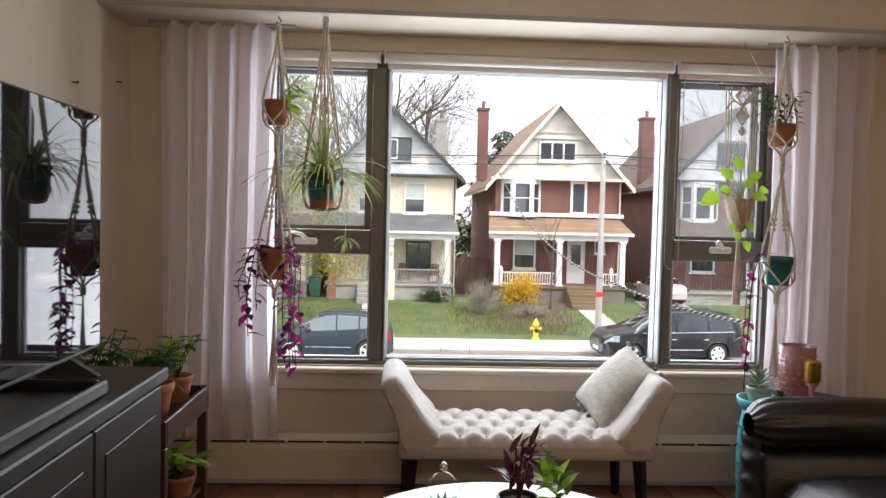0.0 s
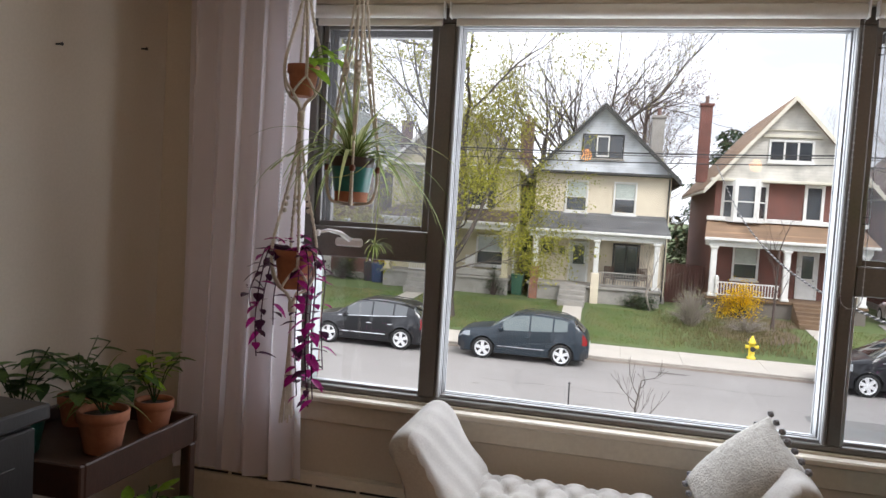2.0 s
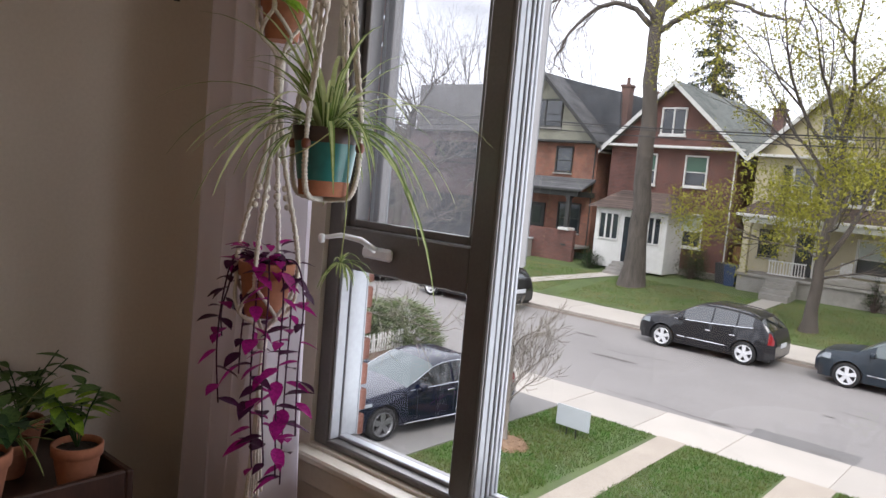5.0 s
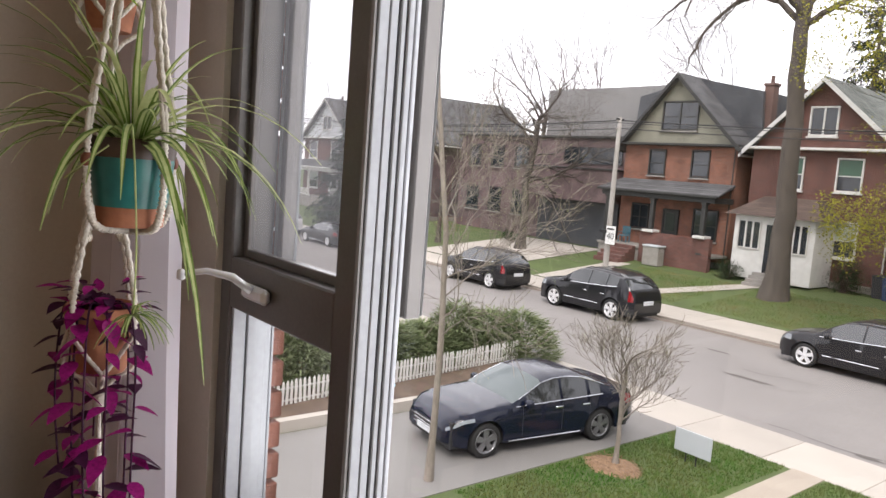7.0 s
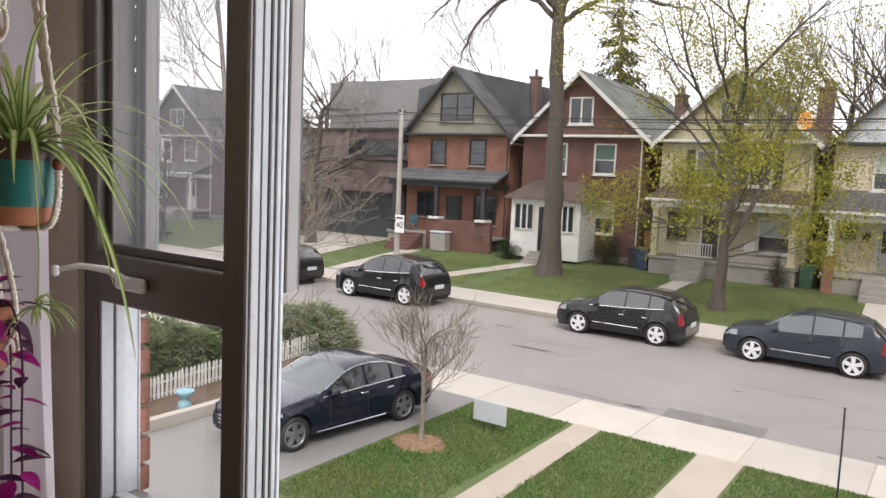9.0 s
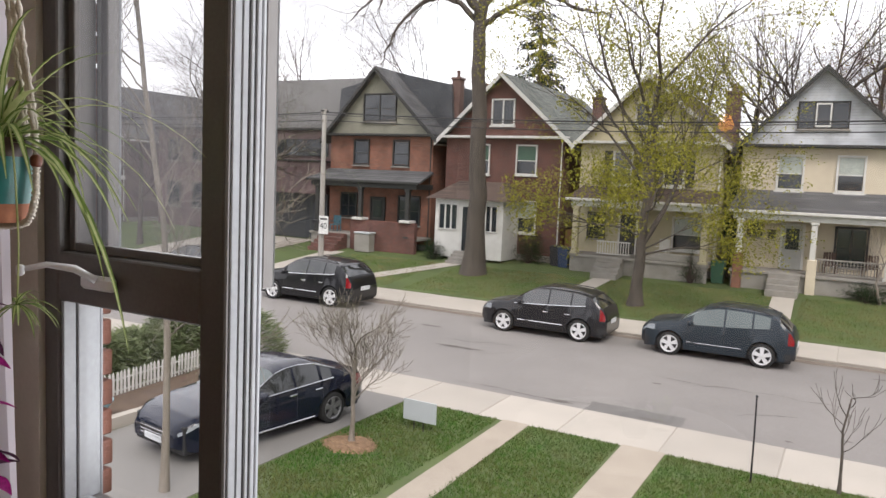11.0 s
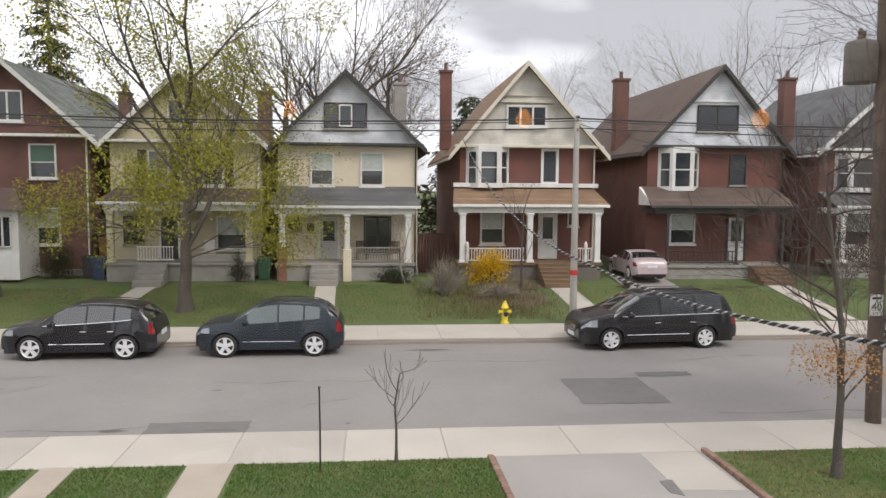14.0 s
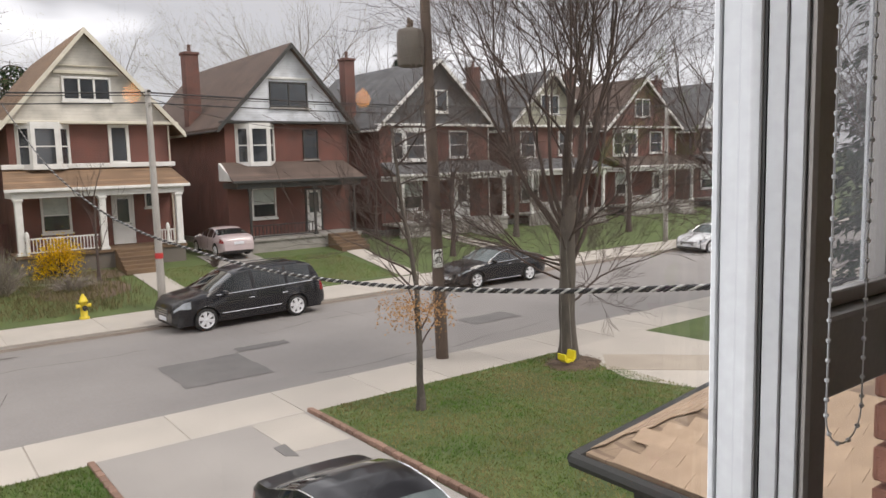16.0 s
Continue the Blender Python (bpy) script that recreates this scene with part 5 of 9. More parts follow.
shrub("evergreen_bush", "round dark green bush against the brick wall", (-14.3, 36.3, -2.98), 1.2, .7, 1.5, L_YEW, 85, 1900, .1)
shrub("evergreen_bush", "dark green bush beside the stone steps", (-19.4, 34.9, lawn(34.9)), .9, .6, .95, L_YEW, 86, 1100, .1)
shrub("evergreen_bush", "low clipped bush by the garage drive", (-35.3, 34.5, lawn(34.5)), 1.0, .7, .8, L_YEW, 87, 800, .1)
shrub("evergreen_bush", "climbing greenery beside the yellow porch", (-5.6, 35.3, lawn(35.3)), .7, .4, 1.3, L_YEW, 88, 500, .1)
shrub("ivy", "dark ivy between the yellow and the cream house", (-4.35, 38.2, -2.95), .35, .8, 6.0, L_YEW, 89, 2300, .16)
shrub("bare_bush", "small bare shrub by the side drive", (12.6, 33.5, lawn(33.5)), .6, .5, .9, L_BUD, 90, 60, .05, M_TWIG, 60)

# overgrown back gardens behind the houses across the street
L_THICKET = leafy("garden_thicket", (0.10, 0.095, 0.05), (0.055, 0.045, 0.032), .2, .8)
g, c = random.Random(95), Mesh()
for _ in range(150):
    x, y, w, hh = g.uniform(-75, 75), g.uniform(53.5, 62), g.uniform(1.2, 2.6), g.uniform(2.2, 5.2)
    for _ in range(110):
        a, e, k = g.uniform(0, 6.283), g.uniform(0, 1), g.uniform(.5, 1.05)
        c.leaf((x + math.cos(a) * w * k * (1 - .5 * e), y + math.sin(a) * w * k * (1 - .5 * e), -2.9 + hh * e * g.uniform(.8, 1.1)), (g.uniform(-1, 1), g.uniform(-1, 1), g.uniform(-.3, 1)), (g.uniform(-.5, .5), g.uniform(-.5, .5), 1), g.uniform(.3, .7), .3)
tagged(c.ob("thicket", L_THICKET), "brown-green shrubbery in the back gardens", "shrubs", "", "stuff")


def board_fence(label, x0, x1, y, z0, z1, material):
    f = thing("wooden_fence", label, "fence", (x0, y, z0), "wooden fences")
    n = max(3, int((x1 - x0) / .15))
    w = (x1 - x0) / n
    for i in range(n):
        Mesh().box(x0 + i * w + .006, y - .012, z0, x0 + (i + 1) * w - .006, y + .012, z1 + random.uniform(-.02, .02), .004).ob("board", material, f)
    for z in (z0 + .3, z1 - .3):
        Mesh().box(x0, y + .013, z - .05, x1, y + .06, z + .05, .006).ob("rail", material, f)
    return f
M_REDFENCE = mat("red_stained_boards", (0.12, 0.05, 0.04), 0.8, (0.07, 0.03, 0.026), scale=4, fine=40, bump=.2, stretch=(1, 1, .2), rand=.2)
M_GATE = mat("orange_cedar_boards", (0.36, 0.19, 0.09), 0.8, (0.24, 0.12, 0.06), scale=4, fine=40, bump=.2, stretch=(1, 1, .2), rand=.2)
board_fence("dark red board fence between the cream and the brick house", 3.05, 5.0, 38.4, -2.98, -.9, M_REDFENCE)
board_fence("orange cedar gate between two houses", -12.85, -12.0, 38.0, -2.98, -1.1, M_GATE)
board_fence("dark board fence across the side passage", 12.2, 14.75, 47.0, -2.95, -.9, M_REDFENCE)

# cedar hedge and picket fence by the neighbour's drive
hedge = thing("hedge", "shaggy cedar hedge behind a white picket fence", "hedge", (-14.6, 9.5, -3.75))
c, g = Mesh(), random.Random(91)
lobes = [(-14.3 + g.uniform(-.6, .5), 4.6 + i * .82 + g.uniform(-.3, .3), g.uniform(.75, 1.25), g.uniform(.85, 1.5)) for i in range(13)]
for x, y, r, hgt in lobes:
    for _ in range(2600):
        a, e = g.uniform(0, 6.283), g.uniform(-.1, 1.0)
        k = math.sqrt(max(0, 1 - e * e)) * r * g.uniform(.6, 1.15)
        c.leaf((x + math.cos(a) * k, y + math.sin(a) * k, -3.75 + hgt * max(0.02, e * g.uniform(.85, 1.08))), (math.cos(a), math.sin(a), g.uniform(-.2, 1)), (g.uniform(-.4, .4), g.uniform(-.4, .4), 1), g.uniform(.12, .36), .045)
c.ob("foliage", L_CEDAR, hedge)
st = Mesh()
for x, y, r, hgt in lobes:
    st.tube([(x, y, -3.8), (x, y, -3.75 + hgt * .7)], [.07, .03], 6)
tagged(st.ob("stem_mass", M_BARK, hedge), kind="stuff")
fence = thing("fence", "low white picket fence along the planting bed", "fence", (-12.3, 4.6, -3.7))
me = None
for i in range(88):
    t = i / 87
    x, y = -12.2 - 1.2 * t, 4.2 + 9.8 * t
    if me is None:
        q = Mesh().prism([(-.03, 0), (.03, 0), (.03, .5), (0, .56), (-.03, .5)], -.009, .009, "x").ob("picket", M_WHITE)
        me = q.data
    else:
        q = new("picket", me)
    q.parent = fence
    q.location = (x + 12.3, y - 4.6, random.uniform(-.01, .015))
    q.rotation_euler = (random.uniform(-.03, .03), random.uniform(-.05, .05), radians(7))
for z in (.12, .38):
    Mesh().tube([(-12.22, 4.2, -3.7 + z), (-13.42, 14.0, -3.7 + z)], .018, 4).ob("rail", M_WHITE, fence)
wall = Mesh()
wall.prism([(-11.25, 1.5), (-11.45, 1.5), (-11.45, 13.3), (-11.25, 13.3)], -3.8, -3.52, "z")
tagged(wall.ob("garden_wall", M_WALK), "low concrete kerb wall beside the driveway", "garden wall")
structure(Mesh().prism([(-11.46, 1.5), (-15.5, 1.5), (-15.5, 14), (-11.46, 13.3)], -3.8, -3.66, "z").ob("planting_bed", M_SOIL), "bare planting bed behind the kerb wall")
# ---- parked cars ----
M_PAINT_BLACK = mat("black_car_paint", (0.010, 0.010, 0.013), 0.28, (0.008, 0.008, 0.010), scale=2, spec=.3, coat=.6)
M_PAINT_BLUE = mat("blue_grey_car_paint", (0.022, 0.032, 0.042), 0.3, (0.017, 0.025, 0.034), scale=2, spec=.25, coat=.35)
M_PAINT_NAVY = mat("navy_black_car_paint", (0.007, 0.010, 0.026), 0.2, (0.005, 0.008, 0.020), scale=2, spec=.3, coat=.45)
M_PAINT_ROSE = mat("faded_rose_car_paint", (0.50, 0.41, 0.41), 0.35, scale=2, coat=.6)
M_PAINT_WHITE = mat("white_car_paint", (0.75, 0.75, 0.76), 0.3, scale=2, coat=1.0)
M_CAR_GLASS = mat("car_glass", (0.025, 0.03, 0.032), 0.04, (0.018, 0.021, 0.022), scale=1, spec=.8, coat=1.0)
# opaque car glass with sky reflection and see-through light put into its grey base
M_CAR_GLASS_SKYLIT = mat("skylit_car_glass", (0.13, 0.155, 0.155), 0.05, (0.09, 0.11, 0.11), scale=1, spec=.6)
M_TYRE = mat("tyre_rubber", (0.022, 0.022, 0.022), 0.85, scale=10)
M_ALLOY = mat("silver_alloy", (0.78, 0.78, 0.79), 0.35, (0.68, 0.68, 0.69), scale=6, metal=.25)
M_ALLOY_DK = mat("grey_alloy", (0.24, 0.24, 0.25), 0.3, scale=6, metal=.5)
M_CHROME = mat("chrome_trim", (0.8, 0.8, 0.82), 0.15, scale=6, metal=1.0)
M_PLASTIC = mat("black_plastic", (0.03, 0.03, 0.032), 0.6, scale=10)
M_HEADLAMP = mat("clear_headlamp", (0.36, 0.39, 0.41), 0.06, (0.20, 0.22, 0.24), scale=12, spec=1.0)
M_TAILLAMP = mat("red_tail_lamp", (0.30, 0.012, 0.018), 0.1, (0.18, 0.008, 0.012), scale=12, spec=1.0)
M_PLATE = mat("licence_plate", (0.7, 0.72, 0.75), 0.4, scale=10)

SUV = dict(L=4.42, W=1.80, axles=(.90, 3.54), r=.355,
           top=[(0, .68), (.05, .82), (.25, .96), (.7, 1.04), (1.12, 1.09), (1.50, 1.34), (1.86, 1.53), (2.15, 1.595), (2.5, 1.615), (3.0, 1.605), (3.5, 1.565), (3.86, 1.50), (4.10, 1.30), (4.30, 1.10), (4.38, .95), (4.42, .78)],
           belt=[(0, .66), (.25, .88), (1.10, 1.0), (2.4, 1.06), (3.4, 1.13), (3.95, 1.19), (4.25, 1.09), (4.34, .93), (4.42, .74)], screen=(1.16, 1.82), rear=(3.90, 4.26), sides=[(1.56, 2.44), (2.50, 3.20), (3.27, 3.72)], lamp=(.42, .20), rails=True)
SEDAN = dict(L=4.70, W=1.82, axles=(.84, 3.68), r=.335,
             top=[(0, .60), (.06, .73), (.3, .85), (.8, .94), (1.45, 1.0), (1.85, 1.23), (2.15, 1.37), (2.45, 1.43), (2.8, 1.445), (3.15, 1.415), (3.55, 1.30), (4.0, 1.12), (4.45, 1.06), (4.63, .96), (4.70, .74)],
             belt=[(0, .58), (.35, .77), (1.40, .92), (4.0, 1.0), (4.55, .93), (4.70, .70)], screen=(1.45, 2.14), rear=(3.32, 3.96), sides=[(1.78, 2.6), (2.67, 3.3), (3.36, 3.66)], lamp=(.55, .36), rails=False)
VAN = dict(L=5.15, W=1.98, axles=(.95, 4.03), r=.345,
           top=[(0, .68), (.05, .84), (.3, 1.0), (1.05, 1.13), (2.0, 1.64), (2.6, 1.73), (4.3, 1.72), (4.75, 1.63), (5.03, 1.1), (5.11, .9), (5.15, .72)],
           belt=[(0, .66), (.3, .93), (1.05, 1.03), (4.95, 1.1), (5.08, .92), (5.15, .7)], screen=(1.1, 1.95), rear=(4.79, 4.99), sides=[(1.6, 2.5), (2.58, 3.66), (3.74, 4.62)], lamp=(.5, .2), rails=True)


def car(label, spec, paint, at, yaw, scale=1.0, alloy=M_ALLOY, glass_mat=M_CAR_GLASS, chrome=True, spokes=5, step=.055, band=True):
    """A parked car: a shell shaped by its roof and belt lines, with arches over four wheels. The front points along local +x."""
    c = thing("car", label, "car", (0, 0, 0), "parked cars")
    L, hw, r = spec["L"], spec["W"] / 2, spec["r"]
    n = int(L / step)
    R = r + .065

    def ring(u):
        zt, zb = curve_through(spec["top"], u), curve_through(spec["belt"], u)
        e = 1 - .30 * max(0, 1 - u / .6) ** 2.2 - .17 * max(0, 1 - (L - u) / .5) ** 2.2
        w = hw * e
        zl = .24 + .10 * max(0, 1 - u / .3) + .12 * max(0, 1 - (L - u) / .4)
        for a in spec["axles"]:
            if abs(u - a) < R:
                zl = max(zl, r + math.sqrt(R * R - (u - a) ** 2) * .98)
        z1 = max(zl + .012, .50)
        z2 = max(z1 + .012, min(.74, zb - .06))
        zb = max(zb, z2 + .02)
        zt = max(zt, zb + .012)
        k = min(1, (zt - zb) / .3)
        x4 = w * (.955 - .05 * (1 - k)) - (zt - zb) * .36
        return [(w * .965, zl), (w * 1.0, z1), (w * .992, z2), (w * .962, zb), (x4, zt - .055 * k - .004), (x4 * .86, zt - .008), (x4 * .45, zt + .012), (0, zt + .018)]

    us = [L * i / n for i in range(n + 1)]
    for a in spec["axles"]:
        us += [a - R, a + R, a - R + .004, a + R - .004]
    us = sorted(us)
    rings = [ring(u) for u in us]
    parts = {}

    def put(key, quad):
        parts.setdefault(key, Mesh()).add(quad, [(0, 1, 2, 3)])
    for i in range(len(us) - 1):
        um = (us[i] + us[i + 1]) / 2
        for j in range(7):
            for s in (1, -1):
                q = []
                for ii, jj in ((i, j), (i + 1, j), (i + 1, j + 1), (i, j + 1)):
                    y, z = rings[ii][jj]
                    q.append((L / 2 - us[ii], y * s, z))
                key = ("body", 0)
                if j == 3:
                    for k, (a, b) in enumerate(spec["sides"]):
                        if a < um < b:
                            key = ("side_window", (k, s))
                elif j >= 4 and spec["screen"][0] < um < spec["screen"][1]:
                    key = ("windscreen", 0)
                elif j >= 4 and spec["rear"][0] < um < spec["rear"][1]:
                    key = ("rear_window", 0)
                elif j == 2 and um < spec["lamp"][0] and um > .06:
                    key = ("headlight", s)
                elif j == 2 and um > L - spec["lamp"][1] and um < L - .03:
                    key = ("tail_light", s)
                elif j == 0 and (um < .3 or um > L - .3 or not band) and spec is not SEDAN:
                    key = ("bumper", um < L / 2)
                put(key, q)
    for i, name in ((0, "front"), (-1, "tail")):
        y = rings[i]
        x = L / 2 if i == 0 else -L / 2
        for j in range(7):
            put(("body", 0), [(x, y[j][0], y[j][1]), (x, -y[j][0], y[j][1]), (x, -y[j + 1][0], y[j + 1][1]), (x, y[j + 1][0], y[j + 1][1])])
    mats = dict(body=paint, side_window=glass_mat, windscreen=M_CAR_GLASS_SKYLIT if spec is SEDAN else glass_mat, rear_window=M_CAR_GLASS, headlight=M_HEADLAMP, tail_light=M_TAILLAMP, bumper=M_PLASTIC)
    for (name, _), m in parts.items():
        bm_ob = m.ob(name, mats[name], c)
        me = bm_ob.data
        b = bmesh.new()
        b.from_mesh(me)
        bmesh.ops.remove_doubles(b, verts=b.verts, dist=.0005)
        bmesh.ops.recalc_face_normals(b, faces=b.faces)
        b.to_mesh(me)
        b.free()
        soft_edges(bm_ob, 38)
    Mesh().box(-L / 2 + .12, -hw * .84, .2, L / 2 - .12, hw * .84, .72, .02).ob("underbody", M_PLASTIC, c)
    # wheels
    for a in spec["axles"]:
        for s in (1, -1):
            x, y = L / 2 - a, s * (hw - .115)
            w = Mesh().lathe([(r - .09, -.105), (r - .02, -.11), (r, -.08), (r, .08), (r - .02, .11), (r - .09, .105)], 28, (x, y, r), "y", False).ob("wheel", M_TYRE, c, True)
            rim = Mesh().lathe([(r - .088, s * .10), (r - .10, s * .112), (r - .125, s * .085), (r - .13, s * .03)], 28, (x, y, r), "y", False).ob("rim", alloy, w)
            Mesh().lathe([(r - .12, s * .02), (.01, s * .03)], 20, (x, y, r), "y").ob("brake_disc", M_PLASTIC, w)
            for k in range(spokes):
                t = 2 * math.pi * k / spokes + .3
                sp = Mesh()
                ca, sa = math.cos(t), math.sin(t)
                p0, p1 = .05, r - .105
                pts = []
                for rr, hwid in ((p0, .045), (p1, .062)):
                    for sd in (-1, 1):
                        for dy in (.06, .098):
                            pts.append((x + rr * ca - sd * hwid * sa, y + s * dy, r + rr * sa + sd * hwid * ca))
                sp.add(pts, [(0, 1, 3, 2), (4, 6, 7, 5), (0, 4, 5, 1), (2, 3, 7, 6), (1, 5, 7, 3), (0, 2, 6, 4)])
                sp.ob("spoke", alloy, w)
            Mesh().lathe([(.07, s * .05), (.06, s * .10), (.03, s * .108)], 14, (x, y, r), "y").ob("hub", alloy, w)
    # trim
    for s in (1, -1):
        a, b = spec["sides"][0][0] - .3, spec["sides"][-1][1] + .02
        if chrome:
            pts = []
            for i in range(15):
                u = a + (b - a) * i / 14
                q = ring(u)
                pts.append((L / 2 - u, s * (q[3][0] + .006), q[3][1] + .006))
            Mesh().tube(pts, .013, 4).ob("chrome_strip", M_CHROME, c)
            if spec is SEDAN:
                pts = []
                for i in range(19):
                    u = a + .1 + (b - a) * i / 18
                    q = ring(u)
                    pts.append((L / 2 - u, s * (q[4][0] + .008), q[4][1]))
                Mesh().tube(pts, .012, 4).ob("chrome_strip", M_CHROME, c)
        pts = []
        for i in range(9):
            u = spec["axles"][0] + R + .1 + (spec["axles"][1] - spec["axles"][0] - 2 * R - .25) * i / 8
            q = ring(u)
            pts.append((L / 2 - u, s * (q[1][0] + .004), .48 if spec is not SEDAN else .28))
        Mesh().tube(pts, .014, 4).ob("side_moulding", M_CHROME, c)
        for k, (p, q2) in enumerate(spec["sides"][:2]):
            for u in ((p - .12, q2 + .04) if k == 0 else (q2 + .06,)):
                q = ring(u)
                Mesh().tube([(L / 2 - u, s * (q[1][0] + .002), q[1][1] - .12), (L / 2 - u, s * (q[2][0] + .003), q[2][1]), (L / 2 - u, s * (q[3][0] + .002), q[3][1])], .006, 4).ob("door_seam", M_PLASTIC, c)
            u = q2 - .06
            q = ring(u)
            Mesh().box(L / 2 - u - .09, s * q[2][0] - .012, q[2][1] + .08, L / 2 - u + .09, s * q[2][0] + .022, q[2][1] + .115, .008).ob("door_handle", M_CHROME if chrome else paint, c)
        u = spec["sides"][0][0] - .05
        q = ring(u)
        mx = s * (q[3][0] + .1)
        Mesh().box(L / 2 - u - .07, min(mx - .1, mx + .1), q[3][1] - .02, L / 2 - u + .07, max(mx - .1, mx + .1), q[3][1] + .14, .035).ob("wing_mirror", paint, c, True)
        if spec["rails"]:
            pts = []
            for i in range(8):
                u = spec["screen"][1] + .2 + (spec["rear"][0] - spec["screen"][1] - .35) * i / 7
                q = ring(u)
                pts.append((L / 2 - u, s * (q[5][0] - .02), q[5][1] + (.045 if 0 < i < 7 else .0)))
            Mesh().tube(pts, .016, 5).ob("roof_rail", M_PLASTIC, c)
    gz = .5 if spec is SEDAN else .62
    gr = Mesh().box(L / 2 - .05, -.42, gz - .1, L / 2 + .012, .42, gz + .12, .02).ob("grille", M_PLASTIC, c)
    for k in range(3):
        Mesh().box(L / 2 + .0125, -.4, gz - .07 + .07 * k, L / 2 + .02, .4, gz - .05 + .07 * k, .003).ob("grille_bar", M_CHROME, gr)
    Mesh().box(L / 2 - .02, -.26, .36, L / 2 + .02, .26, .48, .004).ob("licence_plate", M_PLATE, c)
    Mesh().box(-L / 2 - .02, -.26, .62 if spec is not SEDAN else .66, -L / 2 + .02, .26, .76 if spec is not SEDAN else .8, .004).ob("licence_plate", M_PLATE, c)
    Mesh().box(-L / 2 + .02, -.75, .3, -L / 2 + .1, .75, .42, .02).ob("rear_skirt", M_PLASTIC, c)
    c.matrix_basis = pose(at[0], at[1], at[2], 0, 0, yaw) @ Matrix.Diagonal((scale, scale, scale, 1))
    return c


car("black compact crossover parked at the far kerb", SUV, M_PAINT_BLACK, (-8.22, 23.85, ROAD), 180.5, 1.05)
car("dark blue-grey boxy SUV parked at the far kerb", SUV, M_PAINT_BLUE, (-2.48, 23.95, ROAD), 180.5, 1.04, chrome=False, glass_mat=M_CAR_GLASS_SKYLIT)
car("black SUV with chrome window trim parked on the street", SUV, M_PAINT_BLACK, (-18.5, 23.55, ROAD), 179.5, 1.14)
car("black SUV parked far along the street", SUV, M_PAINT_BLACK, (-25.6, 23.6, ROAD), 180, 1.08)
car("black minivan parked at the far kerb", VAN, M_PAINT_BLACK, (10.25, 24.45, ROAD), 184, 1.08, spokes=6)
car("black sedan parked by the far kerb", SEDAN, M_PAINT_BLACK, (21.5, 24.2, ROAD), 180, 1.05)
car("dark navy sedan with chrome trim parked in the driveway", SEDAN, M_PAINT_NAVY, (-9.1, 9.95, -3.735), -98.2, .965, alloy=M_ALLOY_DK)
car("faded rose hatchback parked beside the brick house", SEDAN, M_PAINT_ROSE, (14.0, 36.2, -2.93), 90, .95, chrome=False)
car("white sedan parked far along the street", SEDAN, M_PAINT_WHITE, (37.5, 23.9, ROAD), 180, 1.0)
car("white SUV parked far down the street", SUV, M_PAINT_WHITE, (-47.5, 23.5, ROAD), 180, 1.0)
car("dark sedan parked far down the street", SEDAN, M_PAINT_BLACK, (-40.5, 23.6, ROAD), 180, 1.0)
car("black sedan in the driveway below the window", SEDAN, M_PAINT_BLACK, (4.8, 6.6, -3.735), -92, .96)
# ---- poles, wires and street furniture ----
M_WIRE = mat("black_cable", (0.025, 0.025, 0.027), 0.6, scale=20)
M_WIRE_GREY = mat("bare_aluminium_strand", (0.58, 0.57, 0.55), 0.45, (0.40, 0.39, 0.38), scale=14, fine=30)
M_HYDRANT = mat("yellow_hydrant_paint", (0.78, 0.61, 0.04), 0.5, (0.62, 0.46, 0.03), scale=8)
M_BIN = mat("blue_bin", (0.03, 0.055, 0.12), 0.5, scale=6)
M_BIN_GREEN = mat("green_bin", (0.03, 0.10, 0.06), 0.5, scale=6)
M_SIGN_W = mat("sign_white", (0.78, 0.78, 0.76), 0.4, (0.7, 0.7, 0.68), scale=5)
M_SIGN_GREY = mat("sign_grey_back", (0.50, 0.53, 0.55), 0.5, (0.44, 0.47, 0.49), scale=5)
M_INK = mat("sign_black", (0.02, 0.02, 0.02), 0.5, scale=9)
M_RED = mat("red_sticker", (0.5, 0.03, 0.03), 0.5, scale=9)
M_YELLOW = mat("yellow_plastic", (0.75, 0.62, 0.02), 0.4, scale=9)


def writing(text, size, material, parent, m, label=""):
    cu = bpy.data.curves.new("writing", "FONT")
    cu.body, cu.size, cu.align_x, cu.align_y, cu.extrude = text, size, "CENTER", "CENTER", .002
    t = new("writing_curve", cu)
    me = bpy.data.meshes.new_from_object(t)
    bpy.data.objects.remove(t)
    me.materials.append(material)
    ob = new("writing", me)
    ob.parent = parent
    ob.matrix_basis = m
    return tagged(ob, label)


def pole(label, at, h, r, material, arms=True, lean=(0, 0)):
    p = thing("utility_pole", label, "utility pole", at, "utility poles")
    x, y, z = at
    pts = [(x + lean[0] * k / 6, y + lean[1] * k / 6, z - .3 + (h + .3) * k / 6) for k in range(7)]
    Mesh().tube(pts, [r * (1 - .35 * k / 6) for k in range(7)], 14).ob("shaft", material, p, True)
    if arms:
        for k, dz in enumerate((.25, .6)):
            Mesh().lathe([(.03, 0), (.06, .03), (.04, .06), (.06, .09), (.03, .12)], 8, (x + lean[0], y - r - .02 + lean[1], z + h - dz)).ob("insulator", M_STONE, p)
        Mesh().box(x + lean[0] - .05, y - .25 + lean[1], z + h - .12, x + lean[0] + .05, y + .25 + lean[1], z + h - .04, .01).ob("bracket", M_BLACK, p)
    return p
pw = pole("tall pale wooden utility pole with a speed sign", (-21.15, 27.2, -3.76), 8.15, .15, M_POLE)
s = Mesh().box(-21.15, 26.98, -1.45, -20.6, 27.01, -.6, .01).ob("speed_sign", M_SIGN_W, pw)
writing("40", .42, M_INK, s, pose(-20.87 + 21.15, 26.975 - 27.2, -1.08 + 3.76, 90, 0, 0))
